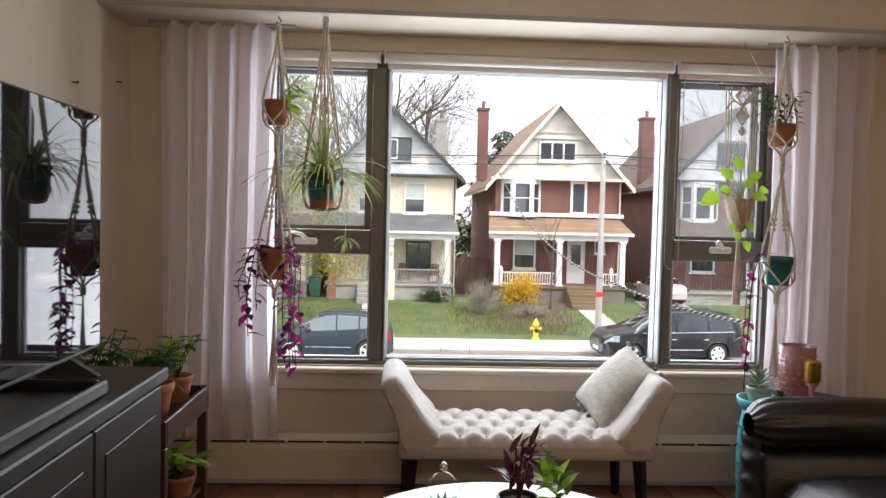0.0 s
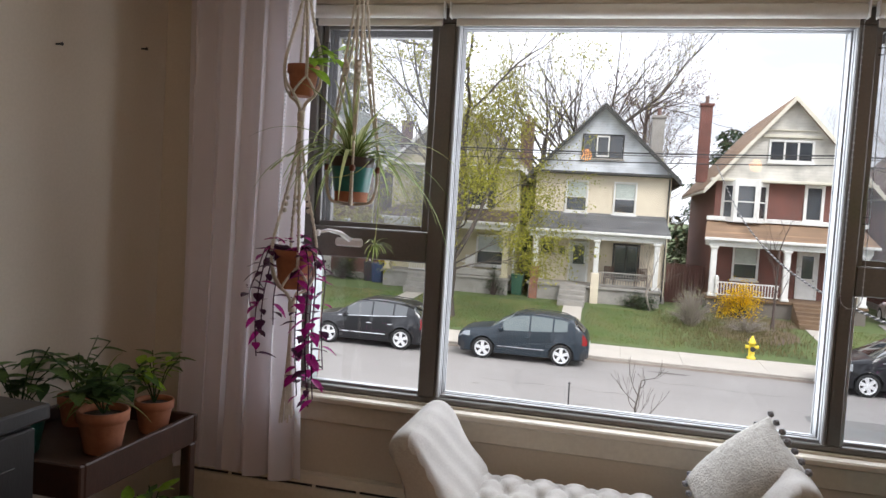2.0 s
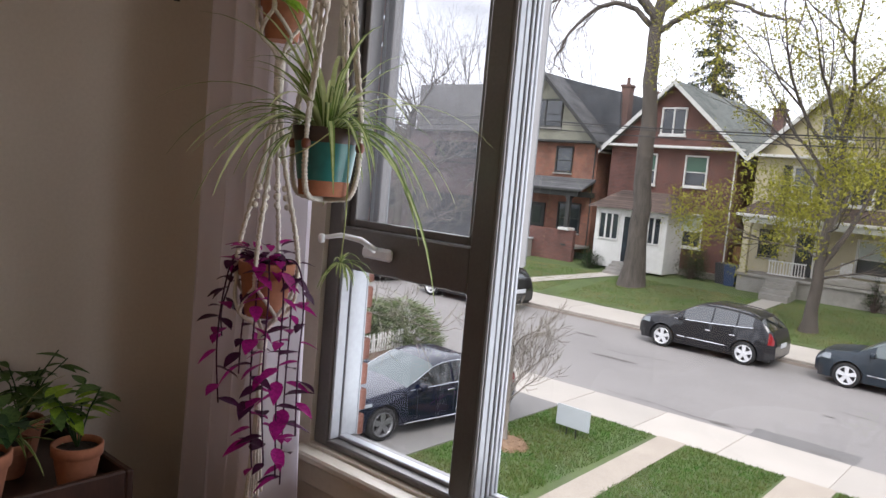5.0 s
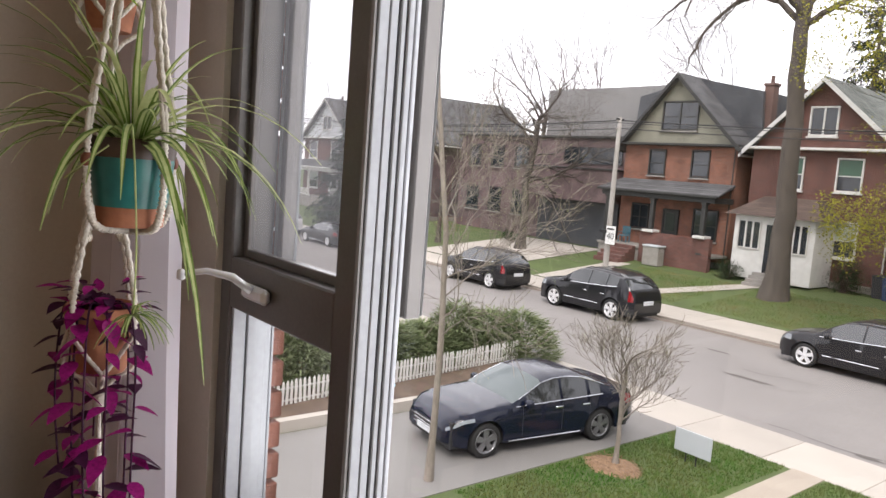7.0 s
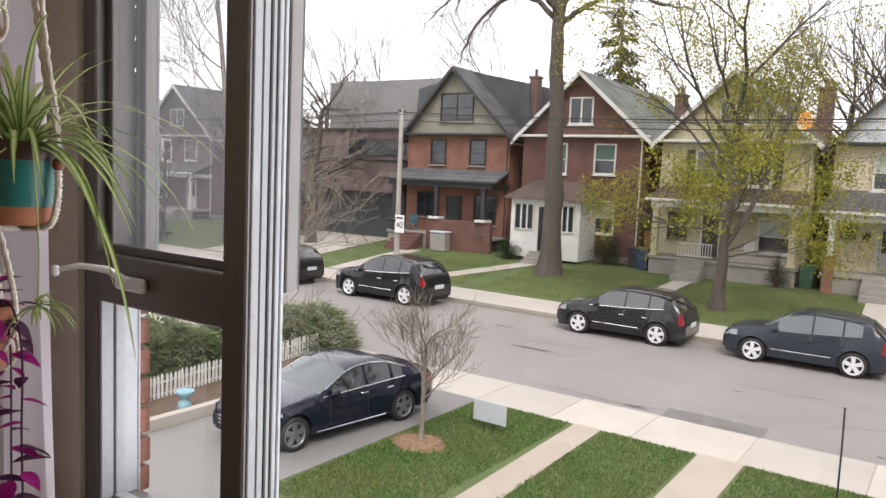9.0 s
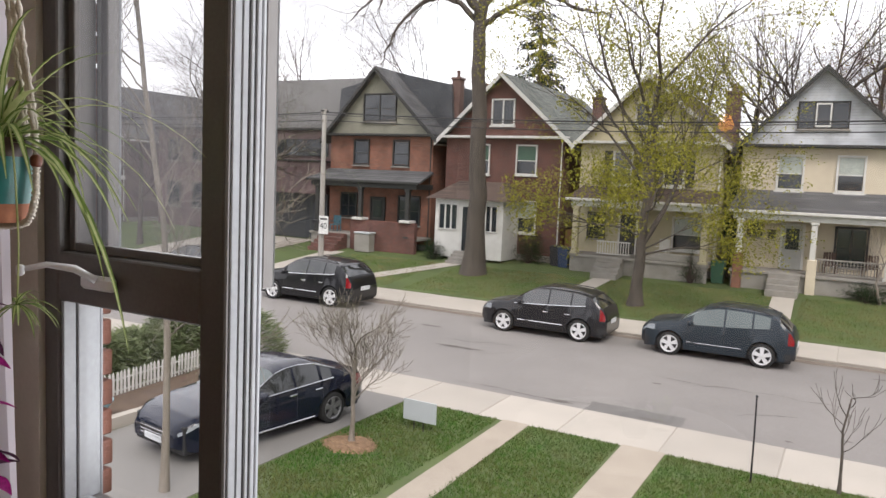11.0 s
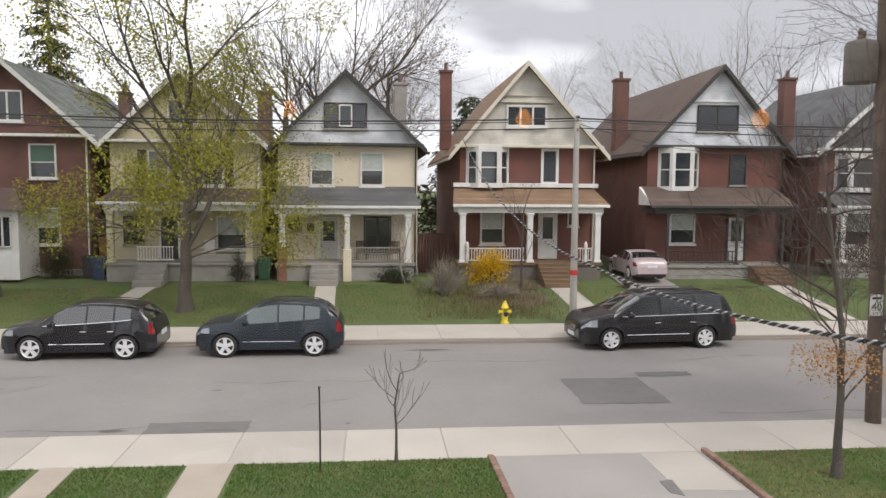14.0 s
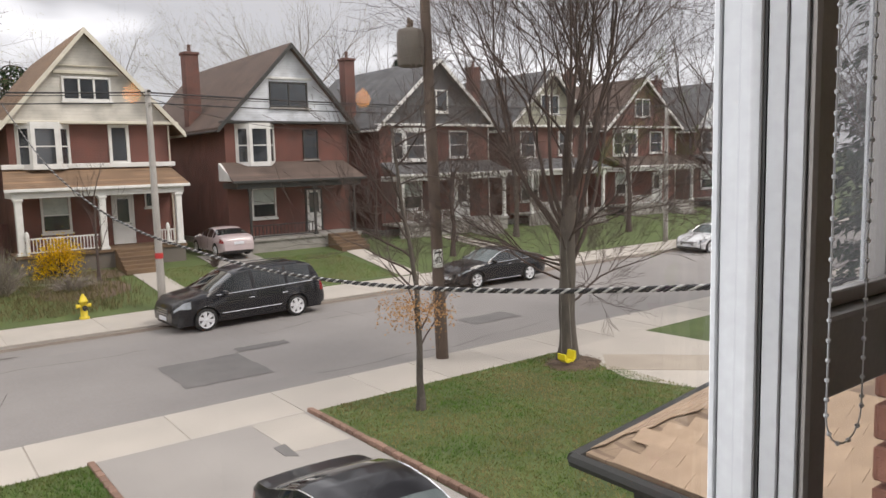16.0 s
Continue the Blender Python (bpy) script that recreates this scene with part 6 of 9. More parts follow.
Mesh().box(-21.08, 26.974, -.78, -20.67, 26.979, -.7).ob("writing_bar", M_INK, s)
Mesh().box(-21.5, 26.95, -.95, -21.1, 27.03, -.8, .01).ob("sign_bracket", M_BLACK, pw)
p6 = pole("pale grey utility pole in front of the brick house", (8.38, 27.4, -3.76), 7.95, .15, M_POLE)
Mesh().lathe([(.147, -1.85), (.147, -1.65)], 14, (8.38, 27.4, 0)).ob("reflector_band", M_RED, p6)
pe = pole("brown wooden utility pole on the near pavement", (11.95, 15.05, -3.76), 12.5, .17, M_POLE_WOOD, False, (-.35, 0))
s = Mesh().box(11.58, 14.83, -1.32, 11.88, 14.86, -.84, .01).ob("speed_sign", M_SIGN_W, pe)
writing("40", .24, M_INK, s, pose(11.73 - 11.95, 14.825 - 15.05, -1.13 + 3.76, 90, 0, 0))
Mesh().box(11.62, 14.824, -.95, 11.84, 14.829, -.90).ob("writing_bar", M_INK, s)
Mesh().lathe([(.30, 3.72), (.33, 3.76), (.33, 4.52), (.29, 4.60), (.10, 4.66)], 20, (11.22, 15.05, 0)).ob("transformer", M_PORCH_DARK, pe, True)
for x, y in ((11.1, 14.92), (11.34, 15.16)):
    Mesh().lathe([(.04, 4.6), (.06, 4.66), (.04, 4.72), (.06, 4.78), (.03, 4.86)], 8, (x, y, 0)).ob("bushing", M_POLE_WOOD, pe)
for z in (3.9, 4.35):
    Mesh().box(11.5, 15.0, z, 11.68, 15.1, z + .07, .01).ob("bracket", M_BLACK, pe)
pole("tall pale utility pole far down the street", (-52, 27.2, -3.76), 8.4, .16, M_POLE)
pole("pale utility pole farther along the street", (38, 27.4, -3.76), 8.1, .15, M_POLE)
pole("slim grey pole beyond the tall tree", (-12.9, 4.1, -3.75), 9.5, .08, M_POLE, False)


def wire(label, a, b, sag, r, material=M_WIRE, n=24, twist=0):
    m = Mesh()
    for s in range(max(1, twist)):
        pts = []
        for i in range(n + 1):
            t = i / n
            q = Vector(mixv(a, b, t))
            q.z -= sag * 4 * t * (1 - t)
            if twist:
                ph = t * 95 + s * 6.283 / twist
                q += Vector((math.sin(ph), 0, math.cos(ph))) * r * 1.3
            pts.append(q)
        m.tube(pts, r, 5)
    return tagged(m.ob("overhead_cable", material), label, "cable", "overhead cables")
for dz, dy, rr in ((0, 0, .03), (-.35, .1, .022), (-.12, -.3, .016)):
    wire("black power line strung between street poles", (-52, 27.2 + dy, 4.5 + dz), (-21.15, 27.2 + dy, 4.25 + dz), .35, rr)
    wire("black power line strung between street poles", (-21.15, 27.2 + dy, 4.25 + dz), (8.38, 27.4 + dy, 4.08 + dz), .35, rr)
    wire("black power line strung between street poles", (8.38, 27.4 + dy, 4.08 + dz), (38, 27.4 + dy, 4.3 + dz), .3, rr)
wire("thin service cable from pole to house", (8.38, 27.4, 3.9), (20, 37, 3.3), .3, .014)
wire("thin service cable from pole to house", (-21.15, 27.2, 3.8), (-37, 38.4, 3.0), .3, .014)
# the twisted service drop that crosses the street to this house
drop = [(5.0, 37.0, 4.3), (5.13, 34.7, 3.35), (5.4, 29.8, 1.55), (5.69, 24.6, .33), (5.92, 20.5, -.25), (6.12, 16.9, -.49), (6.3, 13.6, -.61), (6.46, 10.8, -.57), (6.59, 8.3, -.42), (6.72, 6.0, -.2), (6.85, 3.8, .1), (7.0, .9, .55)]
m, pale = Mesh(), []
for k in range(3):
    pts = []
    for i in range(901):
        q = along(drop, i / 900)
        ph = i * .80 + k * 2.094
        pts.append(q + Vector((math.sin(ph) * .4, 0, math.cos(ph))) * .021)
    n0 = len(m.f)
    m.tube(pts, .015, 5)
    if k == 0:
        pale = list(range(n0, len(m.f)))
tagged(m.ob("overhead_cable", M_WIRE, second=(M_WIRE_GREY, pale)), "twisted grey and black service cable sagging across the street", "cable", "overhead cables")

hy = thing("fire_hydrant", "yellow fire hydrant at the edge of the pavement", "hydrant", (5.8, 27.75, -3.76))
Mesh().lathe([(.17, -3.78), (.17, -3.70), (.115, -3.68), (.115, -3.18), (.15, -3.17), (.15, -3.12), (.12, -3.10), (.10, -3.0), (.05, -2.94), (.045, -2.88)], 18, (5.8, 27.75, 0)).ob("barrel", M_HYDRANT, hy, True)
for dx in (-1, 1):
    Mesh().lathe([(.06, 0), (.06, dx * .1), (.075, dx * .1), (.075, dx * .14)], 10, (5.8 + dx * .1, 27.75, -3.3), "x").ob("nozzle", M_HYDRANT, hy)
Mesh().lathe([(.08, 0), (.08, -.1), (.095, -.1), (.095, -.15)], 12, (5.8, 27.64, -3.36), "y").ob("pumper_nozzle", M_BLACK, hy)

ys = thing("yard_sign", "blank pale yard sign on wire legs in the grass", "sign", (-6.36, 11.75, -3.75))
Mesh().box(-6.75, 11.73, -3.55, -5.98, 11.76, -3.12, .005).ob("panel", M_SIGN_GREY, ys)
for x in (-6.5, -6.28):
    Mesh().tube([(x, 11.76, -3.8), (x, 11.76, -3.4)], .012, 5).ob("leg", M_BLACK, ys)
rod = thing("stake", "thin black iron stake beside the pavement", "stake", (-.19, 12.95, -3.75))
Mesh().tube([(-.19, 12.95, -3.85), (-.19, 12.95, -2.9), (-.2, 12.95, -2.22)], [.018, .016, .014], 6).ob("shaft", M_BLACK, rod)
Mesh().lathe([(.01, 0), (.028, .02), (.01, .05)], 8, (-.2, 12.95, -2.22)).ob("finial", M_BLACK, rod)
for x, y, mt, lb in ((-12.1, 36.1, M_BIN, "dark blue wheeled bin beside the house"), (-4.45, 36.0, M_BIN_GREEN, "green wheeled bin between the houses"), (-12.7, 36.5, M_PLASTIC, "black wheeled bin against the brick wall")):
    b = thing("wheeled_bin", lb, "bin", (x, y, -2.96), "wheeled bins")
    Mesh().add([(x - .25, y - .28, -2.96), (x + .25, y - .28, -2.96), (x + .25, y + .28, -2.96), (x - .25, y + .28, -2.96), (x - .3, y - .35, -1.98), (x + .3, y - .35, -1.98), (x + .3, y + .35, -1.98), (x - .3, y + .35, -1.98)], [(3, 2, 1, 0), (4, 5, 6, 7), (0, 1, 5, 4), (1, 2, 6, 5), (2, 3, 7, 6), (3, 0, 4, 7)]).ob("body", mt, b)
    Mesh().box(x - .32, y - .39, -1.98, x + .32, y + .37, -1.9, .03).ob("lid", mt, b)
ac = thing("planter_box", "ribbed pale grey planter box by the brick porch", "planter", (-24.0, 34.9, lawn(34.9)))
Mesh().box(-24.55, 34.6, lawn(34.9), -23.5, 35.2, lawn(34.9) + 1.05, .03).ob("body", M_STONE, ac)
Mesh().box(-24.6, 34.55, lawn(34.9) + 1.051, -23.45, 35.25, lawn(34.9) + 1.15, .03).ob("rim", M_SIGN_GREY, ac)
sw = thing("swing_seat", "yellow plastic swing hanging from the tree", "swing")
Mesh().prism([(-.2, 0), (-.1, -.08), (.1, -.08), (.2, 0), (.2, .18), (.15, .18), (.1, -.02), (-.1, -.02), (-.15, .14), (-.2, .14)], -.12, .12, "y").ob("seat", M_YELLOW, sw)
for x in (-.18, .18):
    Mesh().tube([(x, 0, .15), (x * .5, .1, 3.0)], .004, 4).ob("rope", M_POLE, sw)
sw.location = (13.65, 12.2, -3.52)
bh = thing("garden_ornament", "small pale blue garden ornament by the kerb wall", "ornament", (-11.7, 8.4, -3.66))
Mesh().lathe([(.15, -3.66), (.13, -3.5), (.07, -3.45), (.1, -3.4), (.18, -3.3), (.2, -3.25), (.15, -3.27)], 14, (-11.7, 8.4, 0)).ob("bowl", mat("pale_blue_glaze", (0.25, 0.45, 0.52), .35), bh, True)

# the corner of the neighbouring porch roof below
M_SHINGLE_NEAR = courses("weathered_tan_shingles", (0.30, 0.22, 0.15), (0.26, 0.19, 0.13), (0.2, 0.14, 0.1), .3, .05, .006, .95, bump=.3)
nr = thing("porch_roof", "tan shingled porch roof with a dark gutter", "roof", (7.0, 1.6, -3.7))
A, B, C, D = (4.75, 3.45, -.92), (9.5, 4.2, -.92), (4.75, .32, -.92), (9.5, .32, -.92)
top = [(5.9, .32, -.35), (9.5, .32, -.30), (9.5, 3.0, -.45), (6.2, 2.6, -.42)]
Mesh().add([A, B, C, D] + top + [(p[0], p[1], p[2] - .1) for p in (A, B, C, D)], [(0, 2, 4, 7), (1, 0, 7, 6), (4, 5, 6, 7), (8, 9, 11, 10), (0, 1, 9, 8), (2, 0, 8, 10), (3, 1, 6, 5), (2, 3, 5, 4), (1, 3, 11, 9), (3, 2, 10, 11)]).ob("shingles", M_SHINGLE_NEAR, nr)
M_SHINGLE_TAB = mat("tan_shingle_tab", (0.50, 0.37, 0.26), .95, (0.36, 0.26, 0.18), scale=5, fine=110, bump=.6, rand=.09)
tab = None
for p0, p1, q0, q1 in ((C, A, top[0], top[3]), (A, B, top[3], top[2])):
    p0, p1, q0, q1 = Vector(p0), Vector(p1), Vector(q0), Vector(q1)
    n = (p1 - p0).cross(q0 - p0).normalized()
    n = n if n.z > 0 else -n
    ux = (p1 - p0).normalized()
    uy = n.cross(ux)
    uy = uy if uy.z > 0 else -uy
    rise = min((q0 - p0).dot(uy), (q1 - p0).dot(uy))
    rows = int(rise / .125)
    for j in range(rows):
        f = (j + .5) / rows
        a, b = (p0.lerp(q0, f) - p0).dot(ux), (p1.lerp(q1, f) - p0).dot(ux)
        x = a + (.16 if j % 2 else .0)
        while x + .3 < b:
            if tab is None:
                tab = Mesh().box(-.157, 0, 0, .157, .15, .007).ob("shingle", M_SHINGLE_TAB)
                o, tab = tab, tab.data
            else:
                o = new("shingle", tab)
            at = p0 + ux * (x + .16) + uy * (rise * j / rows) + n * (.006 + random.uniform(0, .003))
            o.parent = nr
            o.matrix_basis = Matrix.Translation(at - Vector((7.0, 1.6, -3.7))) @ Matrix((ux, uy, n)).transposed().to_4x4() @ Matrix.Rotation(radians(-2.2 if (ux.cross(uy)).dot(n) > 0 else 2.2) + random.uniform(-.004, .004), 4, "X")
            x += .318
Mesh().tube([(4.68, .35, -.98), (4.68, 3.52, -.98)], .06, 8).ob("gutter", M_TRIM_DK, nr)
Mesh().tube([(4.68, 3.52, -.98), (9.5, 4.27, -.98)], .06, 8).ob("gutter", M_TRIM_DK, nr)
Mesh().box(4.95, .34, -1.25, 5.07, 3.15, -1.03, .01).ob("beam", M_TRIM_DK, nr)
Mesh().box(5.08, 3.0, -1.25, 9.4, 3.14, -1.03, .01).ob("beam", M_TRIM_DK, nr)
for x in (5.15, 9.2):
    Mesh().box(x - .09, 2.93, -3.8, x + .09, 3.12, -1.25, .01).ob("porch_post", M_TRIM_W, nr)
# ---- the room ----
M_WALL = mat("beige_wall_paint", (0.565, 0.51, 0.425), 0.75, (0.515, 0.46, 0.38), scale=1.3, fine=90, bump=0.05)
M_CEIL = mat("ceiling_paint", (0.68, 0.64, 0.57), 0.8, (0.63, 0.59, 0.52), scale=1.2, fine=90, bump=0.05)
M_CREAM = mat("cream_gloss_paint", (0.60, 0.55, 0.46), 0.45, (0.52, 0.47, 0.39), scale=2.5, fine=60, bump=0.04)
M_FLOOR = mat("brown_floorboards", (0.22, 0.105, 0.055), 0.4, (0.13, 0.06, 0.034), scale=3, fine=40, bump=0.12, stretch=(4, .35, 1), rand=.25)
M_ALU = mat("bronze_aluminium", (0.155, 0.145, 0.135), 0.42, (0.125, 0.117, 0.11), scale=6, fine=120, metal=.35)
M_VINYL = mat("white_vinyl_track", (0.37, 0.385, 0.40), 0.45, (0.31, 0.32, 0.335), scale=5, fine=60)
M_GASKET = mat("black_gasket", (0.015, 0.015, 0.015), 0.7, scale=20)
M_CHALK = mat("white_blind_fabric", (0.74, 0.72, 0.68), 0.8, (0.68, 0.66, 0.62), scale=30, fine=200, bump=.1)
M_GLASS = glass("window_pane")
M_SCREEN = veil("insect_screen", (0.115, 0.115, 0.12), .42, True)
M_SHEER = veil("sheer_white_curtain", (0.88, 0.84, 0.88), .86, True)
M_BRICK_N = mat("brown_red_brick", (0.30, 0.135, 0.095), 0.9, (0.21, 0.09, 0.065), scale=9, fine=60, bump=0.5, rand=.2)
M_MORTAR = mat("pale_mortar", (0.52, 0.48, 0.43), 0.95, scale=9, bump=.4)

X0, X1 = -1.2, 4.2
ZC = 2.36
OX0, OX1, OZ0, OZ1 = -.60, 1.90, .555, 2.03
floor = structure(Mesh().box(X0 - .1, -5.7, -.12, X1 + .1, .125, -.012).ob("floor", M_FLOOR), "brown wooden floorboards")
wn = Mesh()
wn.box(X0 - .1, -.02, -.1, OX0, .098, 2.6).box(OX1, -.02, -.1, X1 + .1, .098, 2.6).box(OX0, -.02, -.1, OX1, .098, OZ0).box(OX0, -.02, OZ1, OX1, .098, 2.6)
structure(wn.ob("wall_north", M_WALL), "beige painted wall round the big window")
structure(Mesh().box(X0 - .2, -5.7, -.1, X0, -.021, 2.6).ob("wall_west", M_WALL), "plain beige painted wall behind the television")
structure(Mesh().box(X1, -5.7, -.1, X1 + .2, -.021, 2.6).ob("wall_east", M_WALL), "plain beige painted wall")
structure(Mesh().box(X0 - .2, -5.85, -.1, X1 + .2, -5.701, 2.6).ob("wall_south", M_WALL), "plain beige painted wall behind the room")
structure(Mesh().box(X0 - .2, -5.7, ZC, X1 + .2, -.021, ZC + .2).ob("ceiling", M_CEIL), "smooth off-white ceiling")
structure(Mesh().box(X0 + .001, -.385, 2.112, X1 - .001, -.022, ZC - .001, .004).ob("bulkhead", M_CREAM), "cream bulkhead above the window")
structure(Mesh().box(X0 + .001, -.390, 2.112, X1 - .001, -.3855, 2.132, .002).ob("trim", M_VINYL), "thin white bead along the bulkhead edge")
# boards of the floor
me = None
for i in range(44):
    for j in range(3):
        x = X0 + .06 + i * .122
        if me is None:
            b = Mesh().box(-.0602, -.9, -.012, .0602, .9, 0.0, .002).ob("floorboard", M_FLOOR)
            me = b.data
        else:
            b = new("floorboard", me)
        b.parent, b.location = floor, (x, -4.5 + j * 1.803 + (.45 if i % 2 else 0) - .25, random.uniform(-.0006, .0006))
structure(Mesh().box(X0, -5.7, 0, X0 + .015, -.13, .09, .004).ob("baseboard", M_CREAM), "cream baseboard")

# outside brick jambs of the window
jamb = structure(Mesh().box(OX0 - .25, .0981, .3, OX0 - .0, .106, 2.3).box(OX1 + .004, .0981, .3, OX1 + .25, .106, 2.3).ob("wall_outer_jamb", M_MORTAR), "mortar bed of the outer brick jambs")
me = None
for side, x in ((0, OX0 - .08), (1, OX1 + .08)):
    for k in range(24):
        if me is None:
            b = Mesh().box(-.105, 0, -.032, .105, .036, .032, .004).ob("brick", M_BRICK_N)
            me = b.data
        else:
            b = new("brick", me)
        b.parent, b.location = jamb, (x + (.03 if side == 0 and k < 10 else 0) + random.uniform(-.003, .003), .107, .36 + k * .078)

# ---- the window ----
win = structure(thing("window_1", "", ""), "large three-part window with bronze frames and a fixed middle pane")
def bar(name, x0, y0, z0, x1, y1, z1, m=M_ALU, r=.004, parent=win):
    return Mesh().box(x0, y0, z0, x1, y1, z1, r).ob(name, m, parent)
ML0, ML1, MR0, MR1 = -.078, 0.0, 1.333, 1.390
bar("frame_jamb", OX0, -.005, OZ0, -.545, .098, OZ1)
bar("frame_jamb", 1.845, -.005, OZ0, OX1, .10, OZ1)
bar("frame_head", -.544, -.005, 1.972, 1.844, .10, OZ1)
bar("frame_foot", -.544, -.005, OZ0, 1.844, .10, .577)
bar("mullion", ML0, -.008, .578, ML1 - .012, .078, 1.971)
bar("mullion_lip", ML1 - .0115, -.014, .578, ML1, -.002, 1.971)
bar("track", ML1 - .0115, -.0015, .578, ML1 + .002, .02, 1.971, M_VINYL, .002)
bar("mullion", MR0 + .012, -.008, .578, MR1, .098, 1.971)
bar("mullion_lip", MR0, -.014, .578, MR0 + .0115, -.002, 1.971)
bar("track", MR0 - .002, -.0015, .578, MR0 + .0115, .02, 1.971, M_VINYL, .002)
bar("transom", -.544, -.006, 1.082, ML0 - .001, .098, 1.198)
bar("transom", MR1 + .001, -.006, 1.085, 1.844, .098, 1.185)
# white tracks round the fixed pane, in three steps with dark joints between
for a, b, w in ((.0205, .037, .004), (.0405, .0515, .007), (.055, .068, .009)):
    bar("track", ML1 + .0005, a, .578, ML1 + w, b, 1.971, M_VINYL, .002)
    bar("track", ML1 + w + .0005, a, .578, MR0 - w - .0005, b, .578 + w + .006, M_VINYL, .002)
    bar("track", ML1 + w + .0005, a, 1.971 - w - .004, MR0 - w - .0005, b, 1.971, M_VINYL, .002)
for a, b, w in ((.0205, .044, .004), (.0485, .0995, .008), (.100, .110, .011)):
    bar("track", MR0 - w, a, .578, MR0 - .0005, b, 1.971, M_VINYL, .002)
for x, y in ((ML1 + .0006, .0373), (ML1 + .0006, .0518), (MR0 - .0046, .0445)):
    bar("gasket", x, y, .579, x + .004, y + .003, 1.97, M_GASKET, 0)
bar("track_outer", ML1 + .0005, .0685, .575, ML1 + .012, .078, 1.975, M_VINYL, .002)
bar("track_outer", ML1 + .0125, .0685, .575, MR0 - .0125, .078, .592, M_VINYL, .002)
def pane(name, x0, z0, x1, z1, y, parent=win, m=M_GLASS):
    p = Mesh().add([(x0, y, z0), (x1, y, z0), (x1, y, z1), (x0, y, z1)], [(0, 1, 2, 3)]).ob(name, m, parent)
    p.visible_shadow = False
    return p
pane("pane", ML1 + .012, .592, MR0 - .012, 1.958, .062)
pane("pane", -.53, .585, ML0 - .002, 1.078, .06)
pane("pane", MR1 + .002, .585, 1.835, 1.08, .06)
for x0, x1 in ((-.544, ML0 - .001), (MR1 + .001, 1.844)):
    bar("inner_bead", x0, .001, .578, x0 + .010, .034, 1.080, M_VINYL, .002)
    bar("inner_bead", x0, .0365, .578, x0 + .014, .0965, 1.080, M_VINYL, .002)
    bar("inner_bead", x1 - .008, .03, .578, x1, .06, 1.080, M_VINYL, .002)
    bar("inner_bead", x0 + .0155, .03, .578, x1 - .0085, .06, .588, M_VINYL, .002)
    bar("outer_jamb", x0 + .0, .0985, .56, x0 + .012, .106, 2.0, M_VINYL, .002)
# insect screens in the upper lights
for x0, x1, z0 in ((-.544, ML0 - .001, 1.199), (MR1 + .001, 1.844, 1.186)):
    sc = bar("screen_frame", x0 + .001, .022, z0, x0 + .022, .04, 1.971, M_ALU, .002)
    for a, b, c, d in ((x1 - .03, z0, x1 - .001, 1.971), (x0 + .0225, z0, x1 - .0305, z0 + .02), (x0 + .0225, 1.955, x1 - .0305, 1.971)):
        bar("screen_frame", a, .022, b, c, .04, d, M_ALU, .002)
    pane("insect_screen", x0 + .02, z0 + .018, x1 - .028, 1.957, .031, win, M_SCREEN)
    for z in (z0 + .14, 1.88):
        m = Mesh().tube([(x0 + .012, .018, z), (x0 + .03, .012, z), (x0 + .03, .012, z + .022), (x0 + .012, .018, z + .022)], .0022, 5)
        m.ob("screen_clip", M_GASKET, win)
# the left sash stands a finger wide open; the right sash is shut
def sash(x0, x1, z0, z1, label):
    s = thing("sash", "", "")
    s["at"] = (0, 0, 0)
    w, f = x1 - x0, .04
    for a, b, c, d in ((0, 0, f, z1 - z0), (w - f, 0, w, z1 - z0), (f + .0005, 0, w - f - .0005, f), (f + .0005, z1 - z0 - f, w - f - .0005, z1 - z0)):
        Mesh().box(a, -.018, b, c, .018, d, .003).ob("sash_rail", M_ALU, s)
        Mesh().box(a + .003, .0185, b + .003, c - .003, .026, d - .003, .002).ob("sash_cover", M_VINYL, s)
    p = Mesh().add([(f, 0, f), (w - f, 0, f), (w - f, 0, z1 - z0 - f), (f, 0, z1 - z0 - f)], [(0, 1, 2, 3)]).ob("pane", M_GLASS, s)
    p.visible_shadow = False
    return s
sl = sash(-.552, -.019, 1.152, 1.985, "")
sl.matrix_basis = pose(-.552, .119, 1.152, 0, 0, 1.2)
sr = sash(1.395, 1.84, 1.12, 1.975, "")
sr.matrix_basis = pose(1.395, .119, 1.12)
for s, lb in ((sl, "bronze casement sash standing slightly ajar outside the window"), (sr, "closed casement sash with a bronze frame")):
    s.name = "casement_sash"
    tagged(s, lb, "window sash")
# crank handles
for x, y in ((-.40, -.008), (1.60, -.008)):
    c = thing("crank_handle", "pale metal casement crank folded on the transom", "crank handle", (x, y, 1.145), "crank handles")
    Mesh().box(x - .035, y - .022, 1.125, x + .075, y - .0005, 1.158, .008).ob("base", M_ALLOY, c)
    Mesh().tube([(x + .03, y - .025, 1.15), (x + .0, y - .055, 1.176), (x - .03, y - .10, 1.186), (x - .05, y - .14, 1.178)], [.009, .009, .007, .006], 8).ob("arm", M_ALLOY, c, True)
    Mesh().lathe([(.004, -.012), (.009, -.008), (.009, .008), (.004, .012)], 10, (x - .052, y - .145, 1.176)).ob("knob", M_ALLOY, c, True)
# sill
structure(Mesh().box(OX0 - .03, -.075, .522, OX1 + .03, -.021, .548, .006).box(OX0, -.0209, .5301, OX1, -.0055, .5545, .002).ob("sill", M_CREAM), "cream painted window sill")
structure(Mesh().box(OX0 - .03, -.040, .44, OX1 + .03, -.021, .5215, .004).ob("sill_apron", M_CREAM), "cream apron board under the sill")
structure(Mesh().box(OX0 - .1, -.035, 2.036, OX1 + .1, -.0205, 2.1115, .003).ob("window_trim", M_CREAM), "cream head trim above the window")
